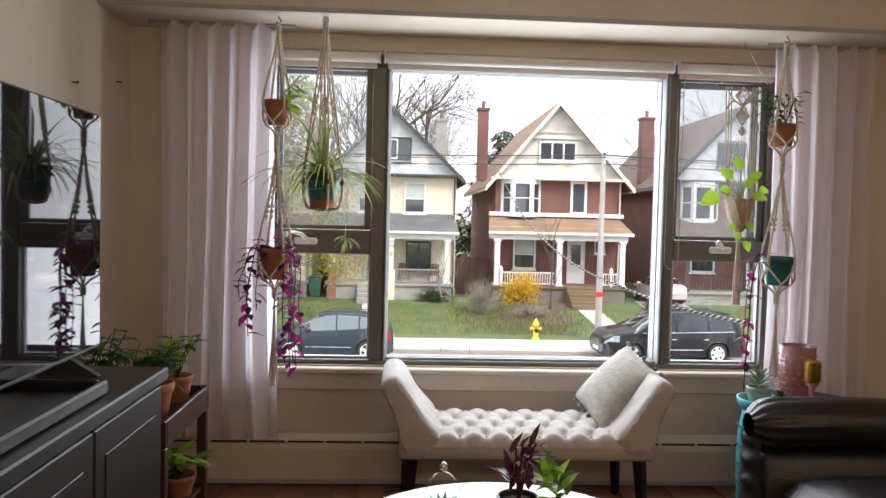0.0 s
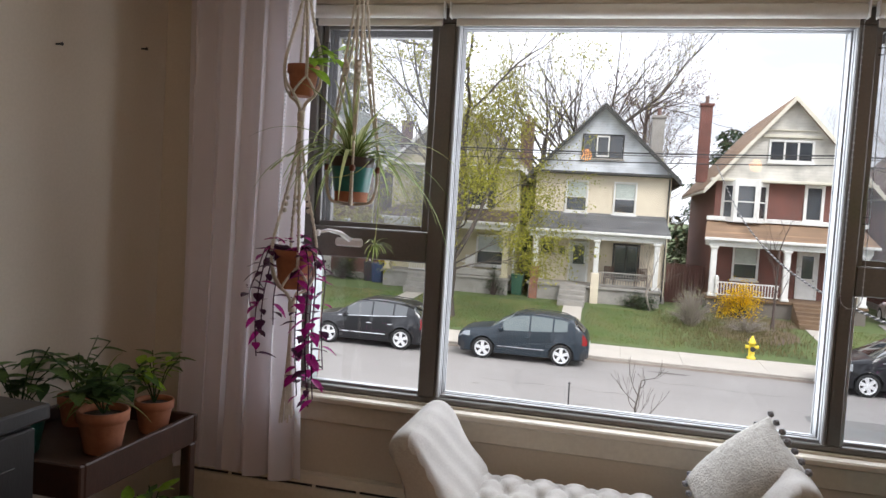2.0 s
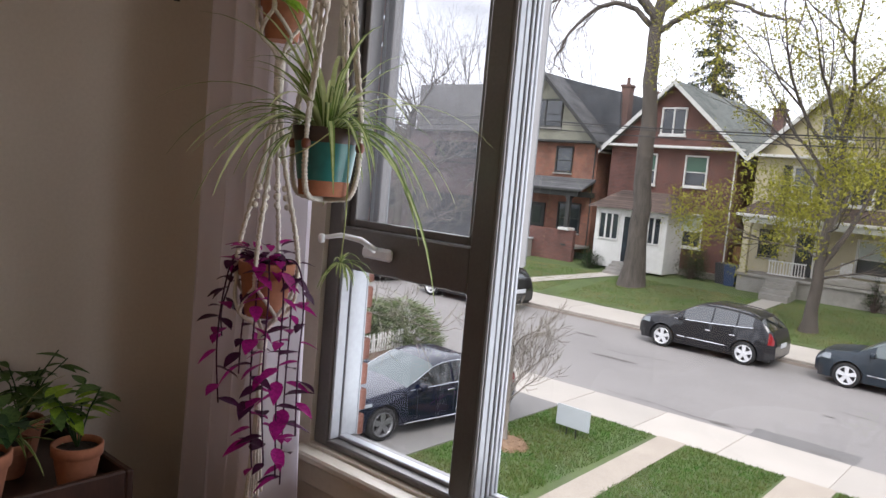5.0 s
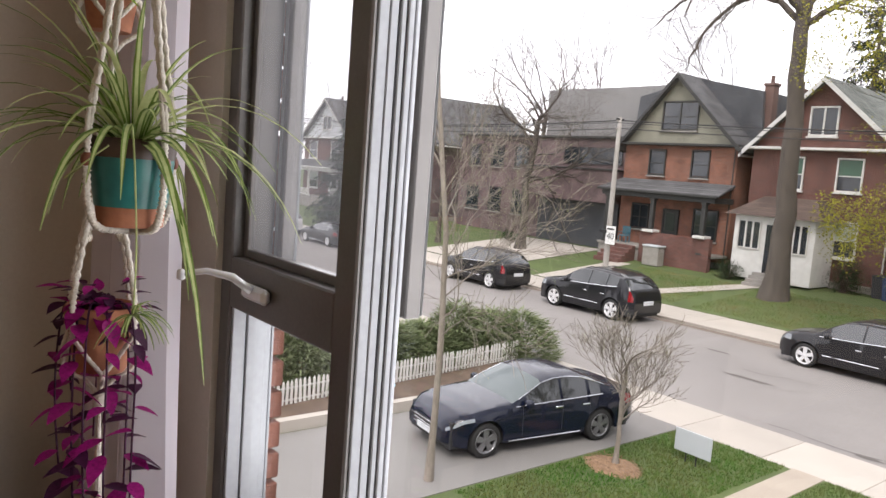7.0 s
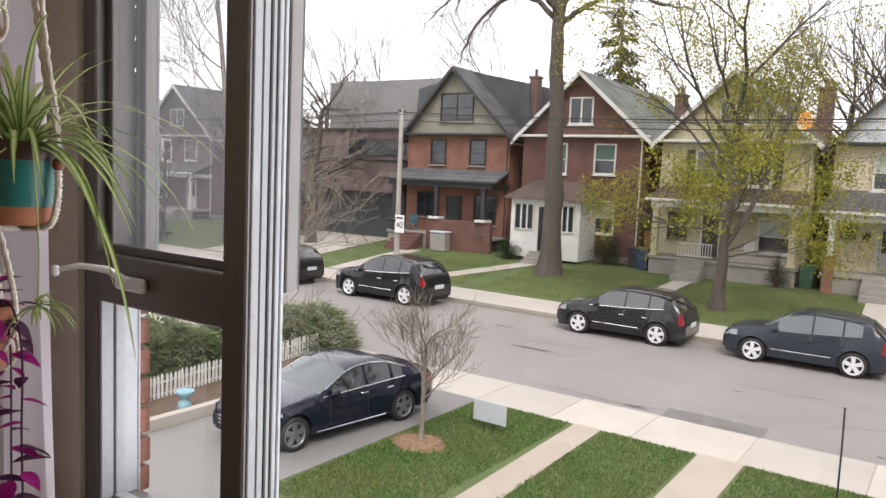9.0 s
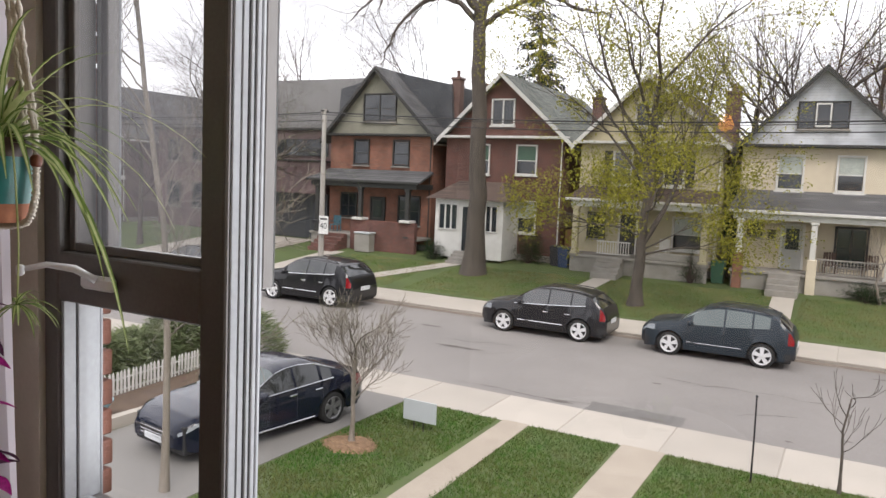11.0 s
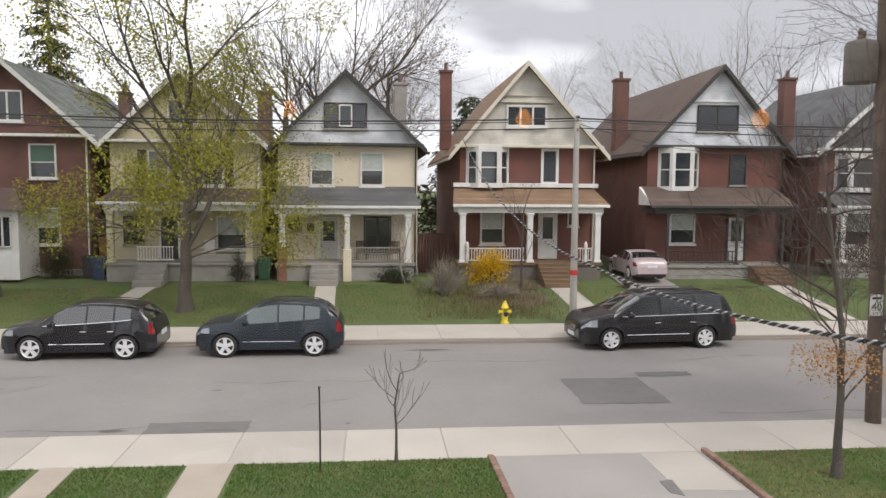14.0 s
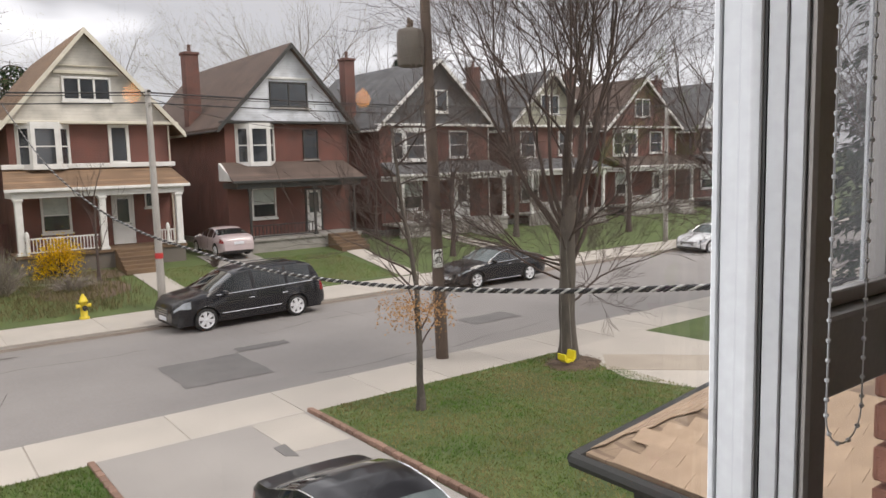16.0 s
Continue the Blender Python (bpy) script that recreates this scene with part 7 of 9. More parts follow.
# rolled-up blinds with their bead chains
for x0, x1 in ((-.56, -.05), (-.02, 1.34), (1.375, 1.86)):
    r = thing("roller_blind", "white roller blind rolled up above the window", "blind", ((x0 + x1) / 2, -.04, 2.0), "roller blinds")
    Mesh().lathe([(.024, x0), (.024, x1)], 18, (0, -.045, 2.005), "x").ob("roll", M_CHALK, r, True)
    Mesh().box(x0 + .01, -.026, 1.958, x1 - .01, -.019, 2.0, .003).ob("hem", M_CHALK, r)
    for x in (x0 - .006, x1 + .001):
        Mesh().box(x, -.075, 1.978, x + .005, -.0385, 2.035, .002).ob("bracket", M_ALLOY, r)
ch = thing("bead_chain", "looped white bead chain of a roller blind", "blind chain", (1.373, -.035, 1.05), "bead chains")
beads = [(1.341, -.03, 2.0 - .0115 * k) for k in range(80)]
beads += [(1.373 - .032 * math.cos(math.pi * k / 10), -.035 + .005 * math.cos(math.pi * k / 10), 1.085 - .04 * math.sin(math.pi * k / 10)) for k in range(11)]
beads += [(1.405, -.04, 1.085 + .0115 * k) for k in range(80)]
Mesh().tube(beads, .0012, 4).ob("cord", M_VINYL, ch)
bm_b = Mesh()
for p in beads[::2]:
    bm_b.lathe([(.0008, -.003), (.0028, -.0015), (.0028, .0015), (.0008, .003)], 6, p)
tagged(bm_b.ob("bead_string", M_VINYL, ch), kind="stuff")

# ---- baseboard heater ----
ht = thing("baseboard_heater", "long cream metal baseboard heater under the window", "heater", (.7, -.06, 0))
Mesh().prism([(-.0215, .0), (-.085, .02), (-.092, .17), (-.088, .195), (-.0215, .195)], -1.02, 2.9, "x").ob("cover", M_CREAM, ht)
Mesh().prism([(-.0215, .206), (-.080, .206), (-.062, .235), (-.0215, .235)], -1.02, 2.9, "x").ob("top_cap", M_CREAM, ht)
Mesh().box(-1.0, -.078, .1955, 2.88, -.03, .2055).ob("slot", M_GASKET, ht)
for k in range(22):
    x = -.98 + k * .178
    Mesh().box(x - .006, -.084, .1953, x + .006, -.0215, .2057).ob("clip", M_CREAM, ht)
Mesh().box(-1.02, -.0915, .006, 2.9, -.0865, .026).ob("foot_strip", M_VINYL, ht)

# ---- curtains ----
def curtain(label, x0, x1, z0, z1, y, waves, seed):
    g = random.Random(seed)
    c = thing("curtain", label, "curtain", ((x0 + x1) / 2, y, z0), "curtains")
    ph = [g.uniform(-.5, .5) for _ in range(40)]
    def fn(u, v):
        a = u * waves * 6.283
        amp = .035 * (.75 + .5 * v) * (1 + .4 * math.sin(u * 9 + seed))
        x = x0 + (x1 - x0) * u + .012 * math.sin(2 * a + seed) * v + .02 * math.sin(v * 3 + u * 4) * v
        return (x, y + amp * math.sin(a + ph[int(u * 30)] * .3 + .6 * math.sin(v * 2.2 + seed)) + .01 * math.sin(u * 40) * v, z1 - (z1 - z0) * v - .01 * math.sin(a))
    Mesh().grid(110, 26, fn).ob("cloth", M_SHEER, c, True)
    Mesh().tube([(x0 - .05, y, z1 + .008), (x1 + .08, y, z1 + .008)], .008, 8).ob("rod", M_VINYL, c, True)
    m = Mesh()
    for k in range(120):
        u, v = .80, .02 + .96 * k / 120
        p = Vector(fn(u, v))
        m.box(p.x - .004, p.y - .004, p.z - .002, p.x + .004, p.y - .002, p.z + .002)
    tagged(m.ob("ladder_stitch", M_SIGN_GREY, c), kind="stuff")
    return c
curtain("sheer white curtain with soft folds beside the window", -1.02, -.50, .24, 2.10, -.155, 5.5, 1)
curtain("sheer white curtain hanging on the far side of the window", 1.80, 2.28, .24, 2.10, -.155, 5, 2)

# ---- lamps at the back of the room ----
M_BULB = glow("warm_bulb", (1.0, 0.38, 0.06), 6.0)
M_BRASS = mat("aged_brass", (0.45, 0.30, 0.12), 0.35, scale=10, metal=.9)
for x, y, z in ((.27, -4.1, 1.85), (1.70, -4.0, 1.81), (3.0, -3.6, 1.79)):
    p = thing("pendant_lamp", "small brass pendant lamp with a warm glowing bulb", "lamp", (x, y, z), "pendant lamps")
    Mesh().tube([(x, y, ZC), (x, y, z + .16)], .004, 6).ob("cord", M_BLACK, p)
    Mesh().lathe([(.05, ZC - .03), (.05, ZC - .001)], 14, (x, y, 0)).ob("ceiling_rose", M_BRASS, p)
    Mesh().lathe([(.015, z + .16), (.03, z + .12), (.03, z + .06)], 12, (x, y, 0)).ob("socket", M_BRASS, p)
    b = Mesh().lathe([(.012, z + .06), (.036, z + .04), (.052, z), (.044, z - .03), (.026, z - .046), (.004, z - .052)], 18, (x, y, 0)).ob("bulb", M_BULB, p, True)
    b.visible_shadow = False
    l = new("lamp_light", bpy.data.lights.new("lamp_light", "POINT"))
    l.data.energy, l.data.color, l.data.shadow_soft_size = 6.0, (1.0, .76, .52), .025
    l.parent = p

# nails left in the wall
for y, z in ((-.62, 1.75), (-.18, 1.83)):
    n = thing("nail", "small dark nail stuck in the plain wall", "nail", (X0, y, z), "nails")
    Mesh().lathe([(.003, 0), (.003, .02), (.006, .021), (.006, .024)], 8, (X0, y, z), "x").ob("shank", M_BLACK, n)
# ---- furniture ----
M_LINEN = mat("pale_grey_velvet", (0.47, 0.45, 0.42), 0.9, (0.39, 0.37, 0.345), scale=5, fine=160, bump=.12)
M_PILLOW = mat("woven_white_cotton", (0.46, 0.44, 0.40), 0.95, (0.32, 0.305, 0.275), scale=40, fine=160, bump=.5)
M_BLACKWOOD = mat("black_stained_wood", (0.014, 0.013, 0.013), 0.38, (0.009, 0.008, 0.008), scale=3, fine=50, bump=.06, stretch=(1, 4, 1))
M_BROWNWOOD = mat("dark_brown_wood", (0.055, 0.026, 0.018), 0.4, (0.03, 0.015, 0.011), scale=3, fine=50, bump=.06, stretch=(1, 4, 1))
M_LEATHER = mat("black_leather", (0.017, 0.018, 0.021), 0.32, (0.011, 0.011, 0.013), scale=6, fine=140, bump=.25)
M_TERRA = mat("terracotta", (0.39, 0.155, 0.08), 0.85, (0.28, 0.11, 0.06), scale=7, fine=60, bump=.12)
M_TEAL = mat("teal_glaze", (0.025, 0.17, 0.155), 0.3, (0.015, 0.10, 0.095), scale=7, fine=30)
M_TURQ = mat("turquoise_glaze", (0.10, 0.42, 0.48), 0.3, (0.06, 0.30, 0.36), scale=7, fine=30)
M_SAGE = mat("sage_glaze", (0.32, 0.42, 0.34), 0.4, scale=7)
M_POTWHITE = mat("white_glaze", (0.72, 0.71, 0.68), 0.35, scale=7)
M_DIRT = mat("potting_soil", (0.05, 0.035, 0.025), 0.95, (0.025, 0.018, 0.013), scale=30, fine=90, bump=1)
M_ROPE = mat("cotton_rope", (0.66, 0.61, 0.53), 0.9, (0.52, 0.47, 0.40), scale=60, fine=200, bump=.4)
M_BEAD = mat("brown_wood_bead", (0.18, 0.055, 0.03), 0.4, scale=20)
M_STONE_TOP = mat("pale_table_top", (0.66, 0.62, 0.58), 0.3, (0.56, 0.52, 0.49), scale=6, fine=40)
M_SCREEN_TV = mat("dark_tv_screen", (0.008, 0.008, 0.010), 0.03, scale=2, spec=.3)
M_PINK = mat("pink_pressed_glass", (0.88, 0.52, 0.52), 0.12, (0.78, 0.40, 0.40), scale=12, spec=.8)
M_GOLD = mat("gold_leaf", (0.75, 0.45, 0.10), 0.25, scale=12, metal=.9)
M_PINK.node_tree.nodes["Principled BSDF"].inputs["Transmission Weight"].default_value = .75

# tufted bench under the window
b = thing("chaise_bench", "pale grey tufted bench with two scrolled arms under the window", "bench", (.61, -.40, 0))
CX0, CX1, CY0, CY1 = .06, 1.14, -.64, -.17
tufts = []
for r in range(4):
    for k in range(8 - r % 2):
        tufts.append((.22 + k * .108 + (r % 2) * .054, CY0 + .06 + r * .115))
def dip(x, y):
    d = 0
    for tx, ty in tufts:
        q = ((x - tx) ** 2 + (y - ty) ** 2) / .0011
        d -= .024 * math.exp(-q)
    for tx, ty in tufts:
        dx, dy = abs(x - tx), abs(y - ty)
        if dx < .054 and dy < .1:
            d -= .006 * math.exp(-((dx * 1.06 - dy * .5) / .010) ** 2)
    return d
def seat(u, v):
    x, y = CX0 + .1 + (CX1 - CX0 - .2) * u, CY0 + (CY1 - CY0) * v
    edge = min(v, 1 - v) * (CY1 - CY0)
    round_off = -.05 * max(0, 1 - edge / .05) ** 2
    return (x, y, .405 + dip(x, y) + round_off)
Mesh().grid(110, 52, seat).ob("tufted_seat", M_LINEN, b, True)
Mesh().box(CX0 + .02, CY0 + .004, .295, CX1 - .02, CY1 - .004, .365, .014).ob("seat_rail", M_LINEN, b, True)
def arm(side):
    # scroll: an outline of the arm pushed through the depth of the bench
    pts_in = [(.20, .39), (.155, .43), (.105, .49), (.065, .555), (.035, .605), (.005, .63), (-.035, .625), (-.058, .60), (-.06, .57), (-.04, .545), (-.015, .50), (.005, .44), (.02, .37), (.025, .29), (.16, .29)]
    prof = [(p, z) for p, z in pts_in]
    n = len(prof)
    m = Mesh()
    ys = [CY0 - .012 + (CY1 - CY0 + .024) * k / 14 for k in range(15)]
    cx, cz = .06, .45
    rows = []
    for k, y in enumerate(ys):
        e = min(k, 14 - k)
        s = (.93, .985, 1.0)[min(e, 2)]
        row = []
        for i, (p, z) in enumerate(prof):
            bump = 0
            if 1 <= i <= 5:
                bump = .010 * math.cos(k * 6.283 / 14 * 4 + i * 2.0)
            px, pz = cx + (p - cx) * s, cz + (z - cz) * s
            px += bump * .7
            pz += bump * .5
            row.append(((CX0 + px) if side < 0 else (CX1 - px), y, pz))
        rows.append(row)
    vs = [q for r in rows for q in r]
    fs = [(i * n + j, i * n + (j + 1) % n, (i + 1) * n + (j + 1) % n, (i + 1) * n + j) for i in range(14) for j in range(n)]
    fs += [tuple(range(n))[::-1], tuple(14 * n + j for j in range(n))]
    m.add(vs, fs)
    o = m.ob("scroll_arm", M_LINEN, b)
    soft_edges(o, 50)
    mod = o.modifiers.new("smooth", "SUBSURF")
    mod.levels = mod.render_levels = 1
for s in (-1, 1):
    arm(s)
for tx, ty in tufts:
    Mesh().lathe([(.006, -.003), (.007, 0), (.004, .004), (.0005, .005)], 8, (tx, ty, .379)).ob("button", M_LINEN, b, True)
for x, dx in ((CX0 + .07, -.02), (CX1 - .07, .02)):
    for y, dy in ((CY0 + .06, -.015), (CY1 - .05, .03)):
        Mesh().tube([(x, y, .30), (x + dx, y + dy, .002)], [.03, .019], 4).ob("leg", M_BLACKWOOD, b)

# scatter cushion leaning on the arm
c = thing("cushion", "white woven cushion with a tasselled edge on the bench", "cushion", (0, 0, 0))
def cush(s):
    def fn(u, v):
        a, d = u * 2 - 1, v * 2 - 1
        t = (max(0, (1 - abs(a) ** 2.4)) * max(0, (1 - abs(d) ** 2.4))) ** .55
        p = 1 - .06 * (1 - abs(a) ** 2) * abs(d)
        return (a * .172 * (1 - .05 * (1 - d * d)), d * .172 * (1 - .05 * (1 - a * a)), s * (.075 * t + .004 * math.sin(u * 60) * math.sin(v * 60) * t))
    return fn
m = Mesh().grid(30, 30, cush(1)).grid(30, 30, cush(-1))
m.ob("cover", M_PILLOW, c, True)
for k in range(26):
    t = k / 26 * 4
    s, f = int(t), t - int(t)
    q = [(-.172 + .344 * f, -.172), (.172, -.172 + .344 * f), (.172 - .344 * f, .172), (-.172, .172 - .344 * f)][s]
    Mesh().lathe([(.003, -.012), (.009, -.006), (.010, .004), (.002, .012)], 7, (q[0] * 1.03, q[1] * 1.03, 0)).ob("tassel", mat("grey_tassel", (.25, .25, .27), .9) if k == 0 else bpy.data.materials["grey_tassel"], c)
c.matrix_basis = pose(1.035, -.34, .535, 20, -46, -6)

# television on the wall
tv = thing("television", "flat black television standing on the cabinet, switched off", "television")
Mesh().box(-.03, -.61, .83, .0, .61, 1.555, .006).ob("case", M_PLASTIC, tv)
Mesh().box(.0005, -.603, .845, .002, .603, 1.548).ob("screen", M_SCREEN_TV, tv)
for y in (-.4, .4):
    Mesh().prism([(-.10, .786), (.08, .786), (.0, .835), (-.02, .835)], y - .012, y + .012, "y").ob("foot", M_PLASTIC, tv)
tv.matrix_basis = pose(-.855, -1.80, .002, 0, 0, 1)
# black cabinet below, with a tray
cb = thing("cabinet", "black wooden cabinet with two doors against the wall", "cabinet", (-.92, -1.75, 0))
Mesh().box(X0 + .02, -2.28, .03, -.665, -1.27, .745, .004).ob("body", M_BLACKWOOD, cb)
Mesh().box(X0 + .01, -2.31, .746, -.635, -1.245, .785, .005).ob("top", M_BLACKWOOD, cb)
for a, bb in ((-2.27, -1.782), (-1.772, -1.28)):
    d = Mesh().box(-.664, a, .05, -.645, bb, .735, .004).ob("door", M_BLACKWOOD, cb)
    Mesh().box(-.6449, a + .06, .12, -.642, bb - .06, .66, .002).ob("panel", M_BLACKWOOD, d)
    Mesh().lathe([(.005, 0), (.012, .012), (.008, .022)], 10, (-.643, (bb - .04 if a < -2 else a + .04), .45), "x").ob("knob", M_BRASS, d)
for x in (X0 + .06, -.72):
    for y in (-2.22, -1.33):
        Mesh().box(x - .03, y - .03, 0, x + .03, y + .03, .03, .004).ob("foot", M_BLACKWOOD, cb)
tr = thing("tray", "shallow black lacquer tray on the cabinet", "tray", (-.95, -1.9, .786))
Mesh().box(-.93, -2.2, .786, -.70, -1.62, .796, .004).ob("base", M_BLACKWOOD, tr)
for x0, y0, x1, y1 in ((-.95, -2.22, -.93, -1.6), (-.70, -2.22, -.68, -1.6), (-.93, -2.22, -.70, -2.2), (-.93, -1.62, -.70, -1.6)):
    Mesh().box(x0, y0, .786, x1, y1, .822, .006).ob("rim", M_BLACKWOOD, tr)
dm = thing("round_mirror", "round grey mirror leaning on the cabinet door", "mirror", (-.62, -1.62, .33))
Mesh().lathe([(.16, -.004), (.165, 0), (.16, .006)], 40, (-.63, -1.70, .34), "x").ob("plate", mat("pale_grey_plate", (.33, .33, .34), .25, scale=4), dm, True)
Mesh().box(-.634, -1.86, .165, -.605, -1.54, .18, .003).ob("ledge", M_BLACKWOOD, dm)

# plant stand
st = thing("plant_stand", "dark brown wooden plant stand with a rimmed top", "plant stand", (-.93, -.78, 0))
SX0, SX1, SY0, SY1, SZ = -1.17, -.70, -1.06, -.50, .515
Mesh().box(SX0 + .02, SY0 + .02, SZ - .02, SX1 - .02, SY1 - .02, SZ, .003).ob("top", M_BROWNWOOD, st)
for a in ((SX0, SY0, SX1, SY0 + .02), (SX0, SY1 - .02, SX1, SY1), (SX0, SY0 + .0205, SX0 + .02, SY1 - .0205), (SX1 - .02, SY0 + .0205, SX1, SY1 - .0205)):
    Mesh().box(a[0], a[1], SZ - .05, a[2], a[3], SZ + .045, .004).ob("rim", M_BROWNWOOD, st)
Mesh().box(SX0 + .02, SY0 + .02, .13, SX1 - .02, SY1 - .02, .15, .003).ob("shelf", M_BROWNWOOD, st)
for x in (SX0 + .02, SX1 - .02):
    for y in (SY0 + .02, SY1 - .02):
        Mesh().box(x - .018, y - .018, 0, x + .018, y + .018, SZ - .051, .004).ob("leg", M_BROWNWOOD, st)

# round coffee table
ct = thing("coffee_table", "round coffee table with a pale top", "table", (.36, -1.72, 0))
Mesh().lathe([(.43, .405), (.455, .415), (.455, .435), (.445, .44), (.002, .44)], 56, (.36, -1.72, 0)).ob("tabletop", M_STONE_TOP, ct)
for k in range(3):
    a = k * 2.094 + .5
    Mesh().tube([(.36 + .3 * math.cos(a), -1.72 + .3 * math.sin(a), .405), (.36 + .38 * math.cos(a), -1.72 + .38 * math.sin(a), .002)], [.02, .013], 8).ob("leg", M_BLACKWOOD, ct)
Mesh().box(.20, -1.75, .441, .42, -1.42, .446, .002).ob("place_mat", mat("beige_place_mat", (.5, .45, .38), .9, scale=60, bump=.4), thing("place_mat_set", "thin beige woven mat on the coffee table", "table mat", (.31, -1.58, .441)))

# black leather armchair, turned to face the television
ac = thing("armchair", "black leather armchair with rolled pleated arms", "armchair", (1.95, -1.4, 0))
AY0, AY1 = -1.86, -.92
Mesh().box(1.46, AY0 + .05, .06, 2.4, AY1 - .05, .33, .03).ob("base", M_LEATHER, ac, True)
def cushion_top(u, v):
    x, y = 1.42 + .82 * u, AY0 + .16 + (AY1 - AY0 - .32) * v
    e = min(1, min(u, 1 - u, v, 1 - v) * 9) ** .5
    return (x, y, .335 + .085 * e + .012 * math.sin(u * 3.1) * math.sin(v * 3.1))
Mesh().grid(24, 24, cushion_top).ob("seat_cushion", M_LEATHER, ac, True)
def roll_arm(y):
    def fn(u, v):
        a = v * 6.283
        e = min(1, u * 14) ** .5
        rr = .098 * (.45 + .55 * e)
        if u < .3:
            rr *= 1 + .05 * math.sin(a * 13) * (1 - u / .3)
        return (1.36 + 1.05 * u, y + rr * math.cos(a), .535 + rr * .95 * math.sin(a) + .01 * math.sin(u * 5))
    Mesh().grid(36, 78, fn).ob("arm", M_LEATHER, ac, True)
    def front(u, v):
        w = .085 * (1 - .15 * v)
        return (1.375 - .03 * math.sin(u * math.pi) - .006 * math.sin(v * 34) * math.sin(u * math.pi), y - w + 2 * w * u, .07 + .43 * v)
    Mesh().grid(12, 60, front).ob("pleated_front", M_LEATHER, ac, True)
    Mesh().box(1.38, y - .085, .07, 2.4, y + .085, .45, .03).ob("arm_panel", M_LEATHER, ac, True)
roll_arm(AY0)
roll_arm(AY1)
def backrest(u, v):
    a = v * 6.283
    e = min(1, min(u, 1 - u) * 8) ** .5
    return (2.42 + .12 * e * math.cos(a), AY0 - .05 + (AY1 - AY0 + .1) * u, .56 + .30 * math.sin(a) * (.8 + .2 * e))
Mesh().grid(24, 24, backrest).ob("backrest", M_LEATHER, ac, True)
for x in (1.5, 2.4):
    for y in (AY0, AY1):
        Mesh().lathe([(.025, 0), (.03, .07)], 10, (x, y, 0)).ob("foot", M_BLACKWOOD, ac)

# turquoise garden stool and brown side table by the curtain
gs = thing("garden_stool", "turquoise pierced ceramic garden stool", "stool", (1.62, -.47, 0))
Mesh().lathe([(.115, 0), (.13, .03), (.145, .15), (.15, .25), (.145, .36), (.125, .45), (.12, .47)], 36, (1.62, -.47, 0)).ob("body", M_TURQ, gs, True)
for k in range(18):
    for j in range(5):
        a = (k + .5 * (j % 2)) * 6.283 / 18
        z = .08 + j * .08
        r = .147 - .0008 * (j - 2) ** 2
        Mesh().lathe([(.014, 0), (.012, .004)], 6, (1.62 + r * math.cos(a), -.47 + r * math.sin(a), z)).ob("lozenge", M_TEAL, gs)
Mesh().lathe([(.125, .471), (.155, .50), (.16, .525), (.148, .525), (.13, .49), (.01, .485)], 36, (1.62, -.47, 0)).ob("saucer_top", M_TURQ, gs, True)
gs.location.x, gs.scale = 1.64, (.68, .68, 1)
sd = thing("side_table", "round reddish-brown wooden side table", "side table", (1.87, -.42, 0))
Mesh().lathe([(.19, .475), (.205, .485), (.205, .50), (.195, .508), (.002, .508)], 40, (1.87, -.42, 0)).ob("tabletop", M_BROWNWOOD, sd)
Mesh().lathe([(.14, 0), (.12, .03), (.03, .06), (.025, .44), (.07, .474)], 20, (1.87, -.42, 0)).ob("pedestal", M_BROWNWOOD, sd, True)
def pressed(label, x, y, z, r, h, rim=None):
    g = thing("glass_vase", label, "vase", (x, y, z), "pink glass vases")
    Mesh().lathe([(r * .8, z), (r * .95, z + h * .1), (r, z + h * .5), (r * 1.02, z + h), (r * .94, z + h), (r * .9, z + h * .1), (.002, z + h * .06)], 30, (x, y, 0)).ob("body", M_PINK, g, True)
    me = None
    for j in range(8):
        for k in range(16):
            a = (k + .5 * (j % 2)) * 6.283 / 16
            m = (x + r * 1.0 * math.cos(a), y + r * 1.0 * math.sin(a), z + h * (.12 + .1 * j))
            if me is None:
                o = Mesh().lathe([(.004, -.003), (.008, 0), (.004, .003)], 6).ob("stud", M_PINK)
                me = o.data
            else:
                o = new("stud", me)
            o.parent, o.location = g, (m[0] - x, m[1] - y, m[2] - z)
    return g
pressed("tall pink pressed-glass vase on the side table", 1.82, -.40, .509, .074, .235)
gd = thing("gold_ornament", "small gold candle lantern among pink glasses", "ornament", (1.83, -.51, .509))
Mesh().box(1.80, -.535, .60, 1.86, -.485, .70, .01).ob("box", M_GOLD, gd)
Mesh().lathe([(.03, .509), (.012, .53), (.012, .58), (.03, .599)], 14, (1.83, -.51, 0)).ob("stem", M_PINK, gd, True)
# ---- plants and hangers ----
L_SPIDER = leafy("spider_leaf_green", (0.16, 0.235, 0.05), (0.10, 0.16, 0.035), .42, .45, 0)
L_SPIDER_PALE = leafy("spider_leaf_cream", (0.50, 0.54, 0.26), (0.38, 0.42, 0.18), .4, .45, 0)
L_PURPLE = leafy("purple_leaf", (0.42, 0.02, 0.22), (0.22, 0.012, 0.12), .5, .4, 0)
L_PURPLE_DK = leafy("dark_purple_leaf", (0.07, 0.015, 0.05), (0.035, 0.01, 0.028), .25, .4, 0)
L_POTHOS = leafy("bright_pothos_leaf", (0.34, 0.50, 0.055), (0.20, 0.36, 0.04), .4, .35, 0)
L_GREEN = leafy("mid_green_leaf", (0.12, 0.20, 0.06), (0.06, 0.115, 0.035), .3, .4, 0)
L_DARK = leafy("dark_green_leaf", (0.05, 0.10, 0.04), (0.025, 0.055, 0.022), .25, .4, 0)
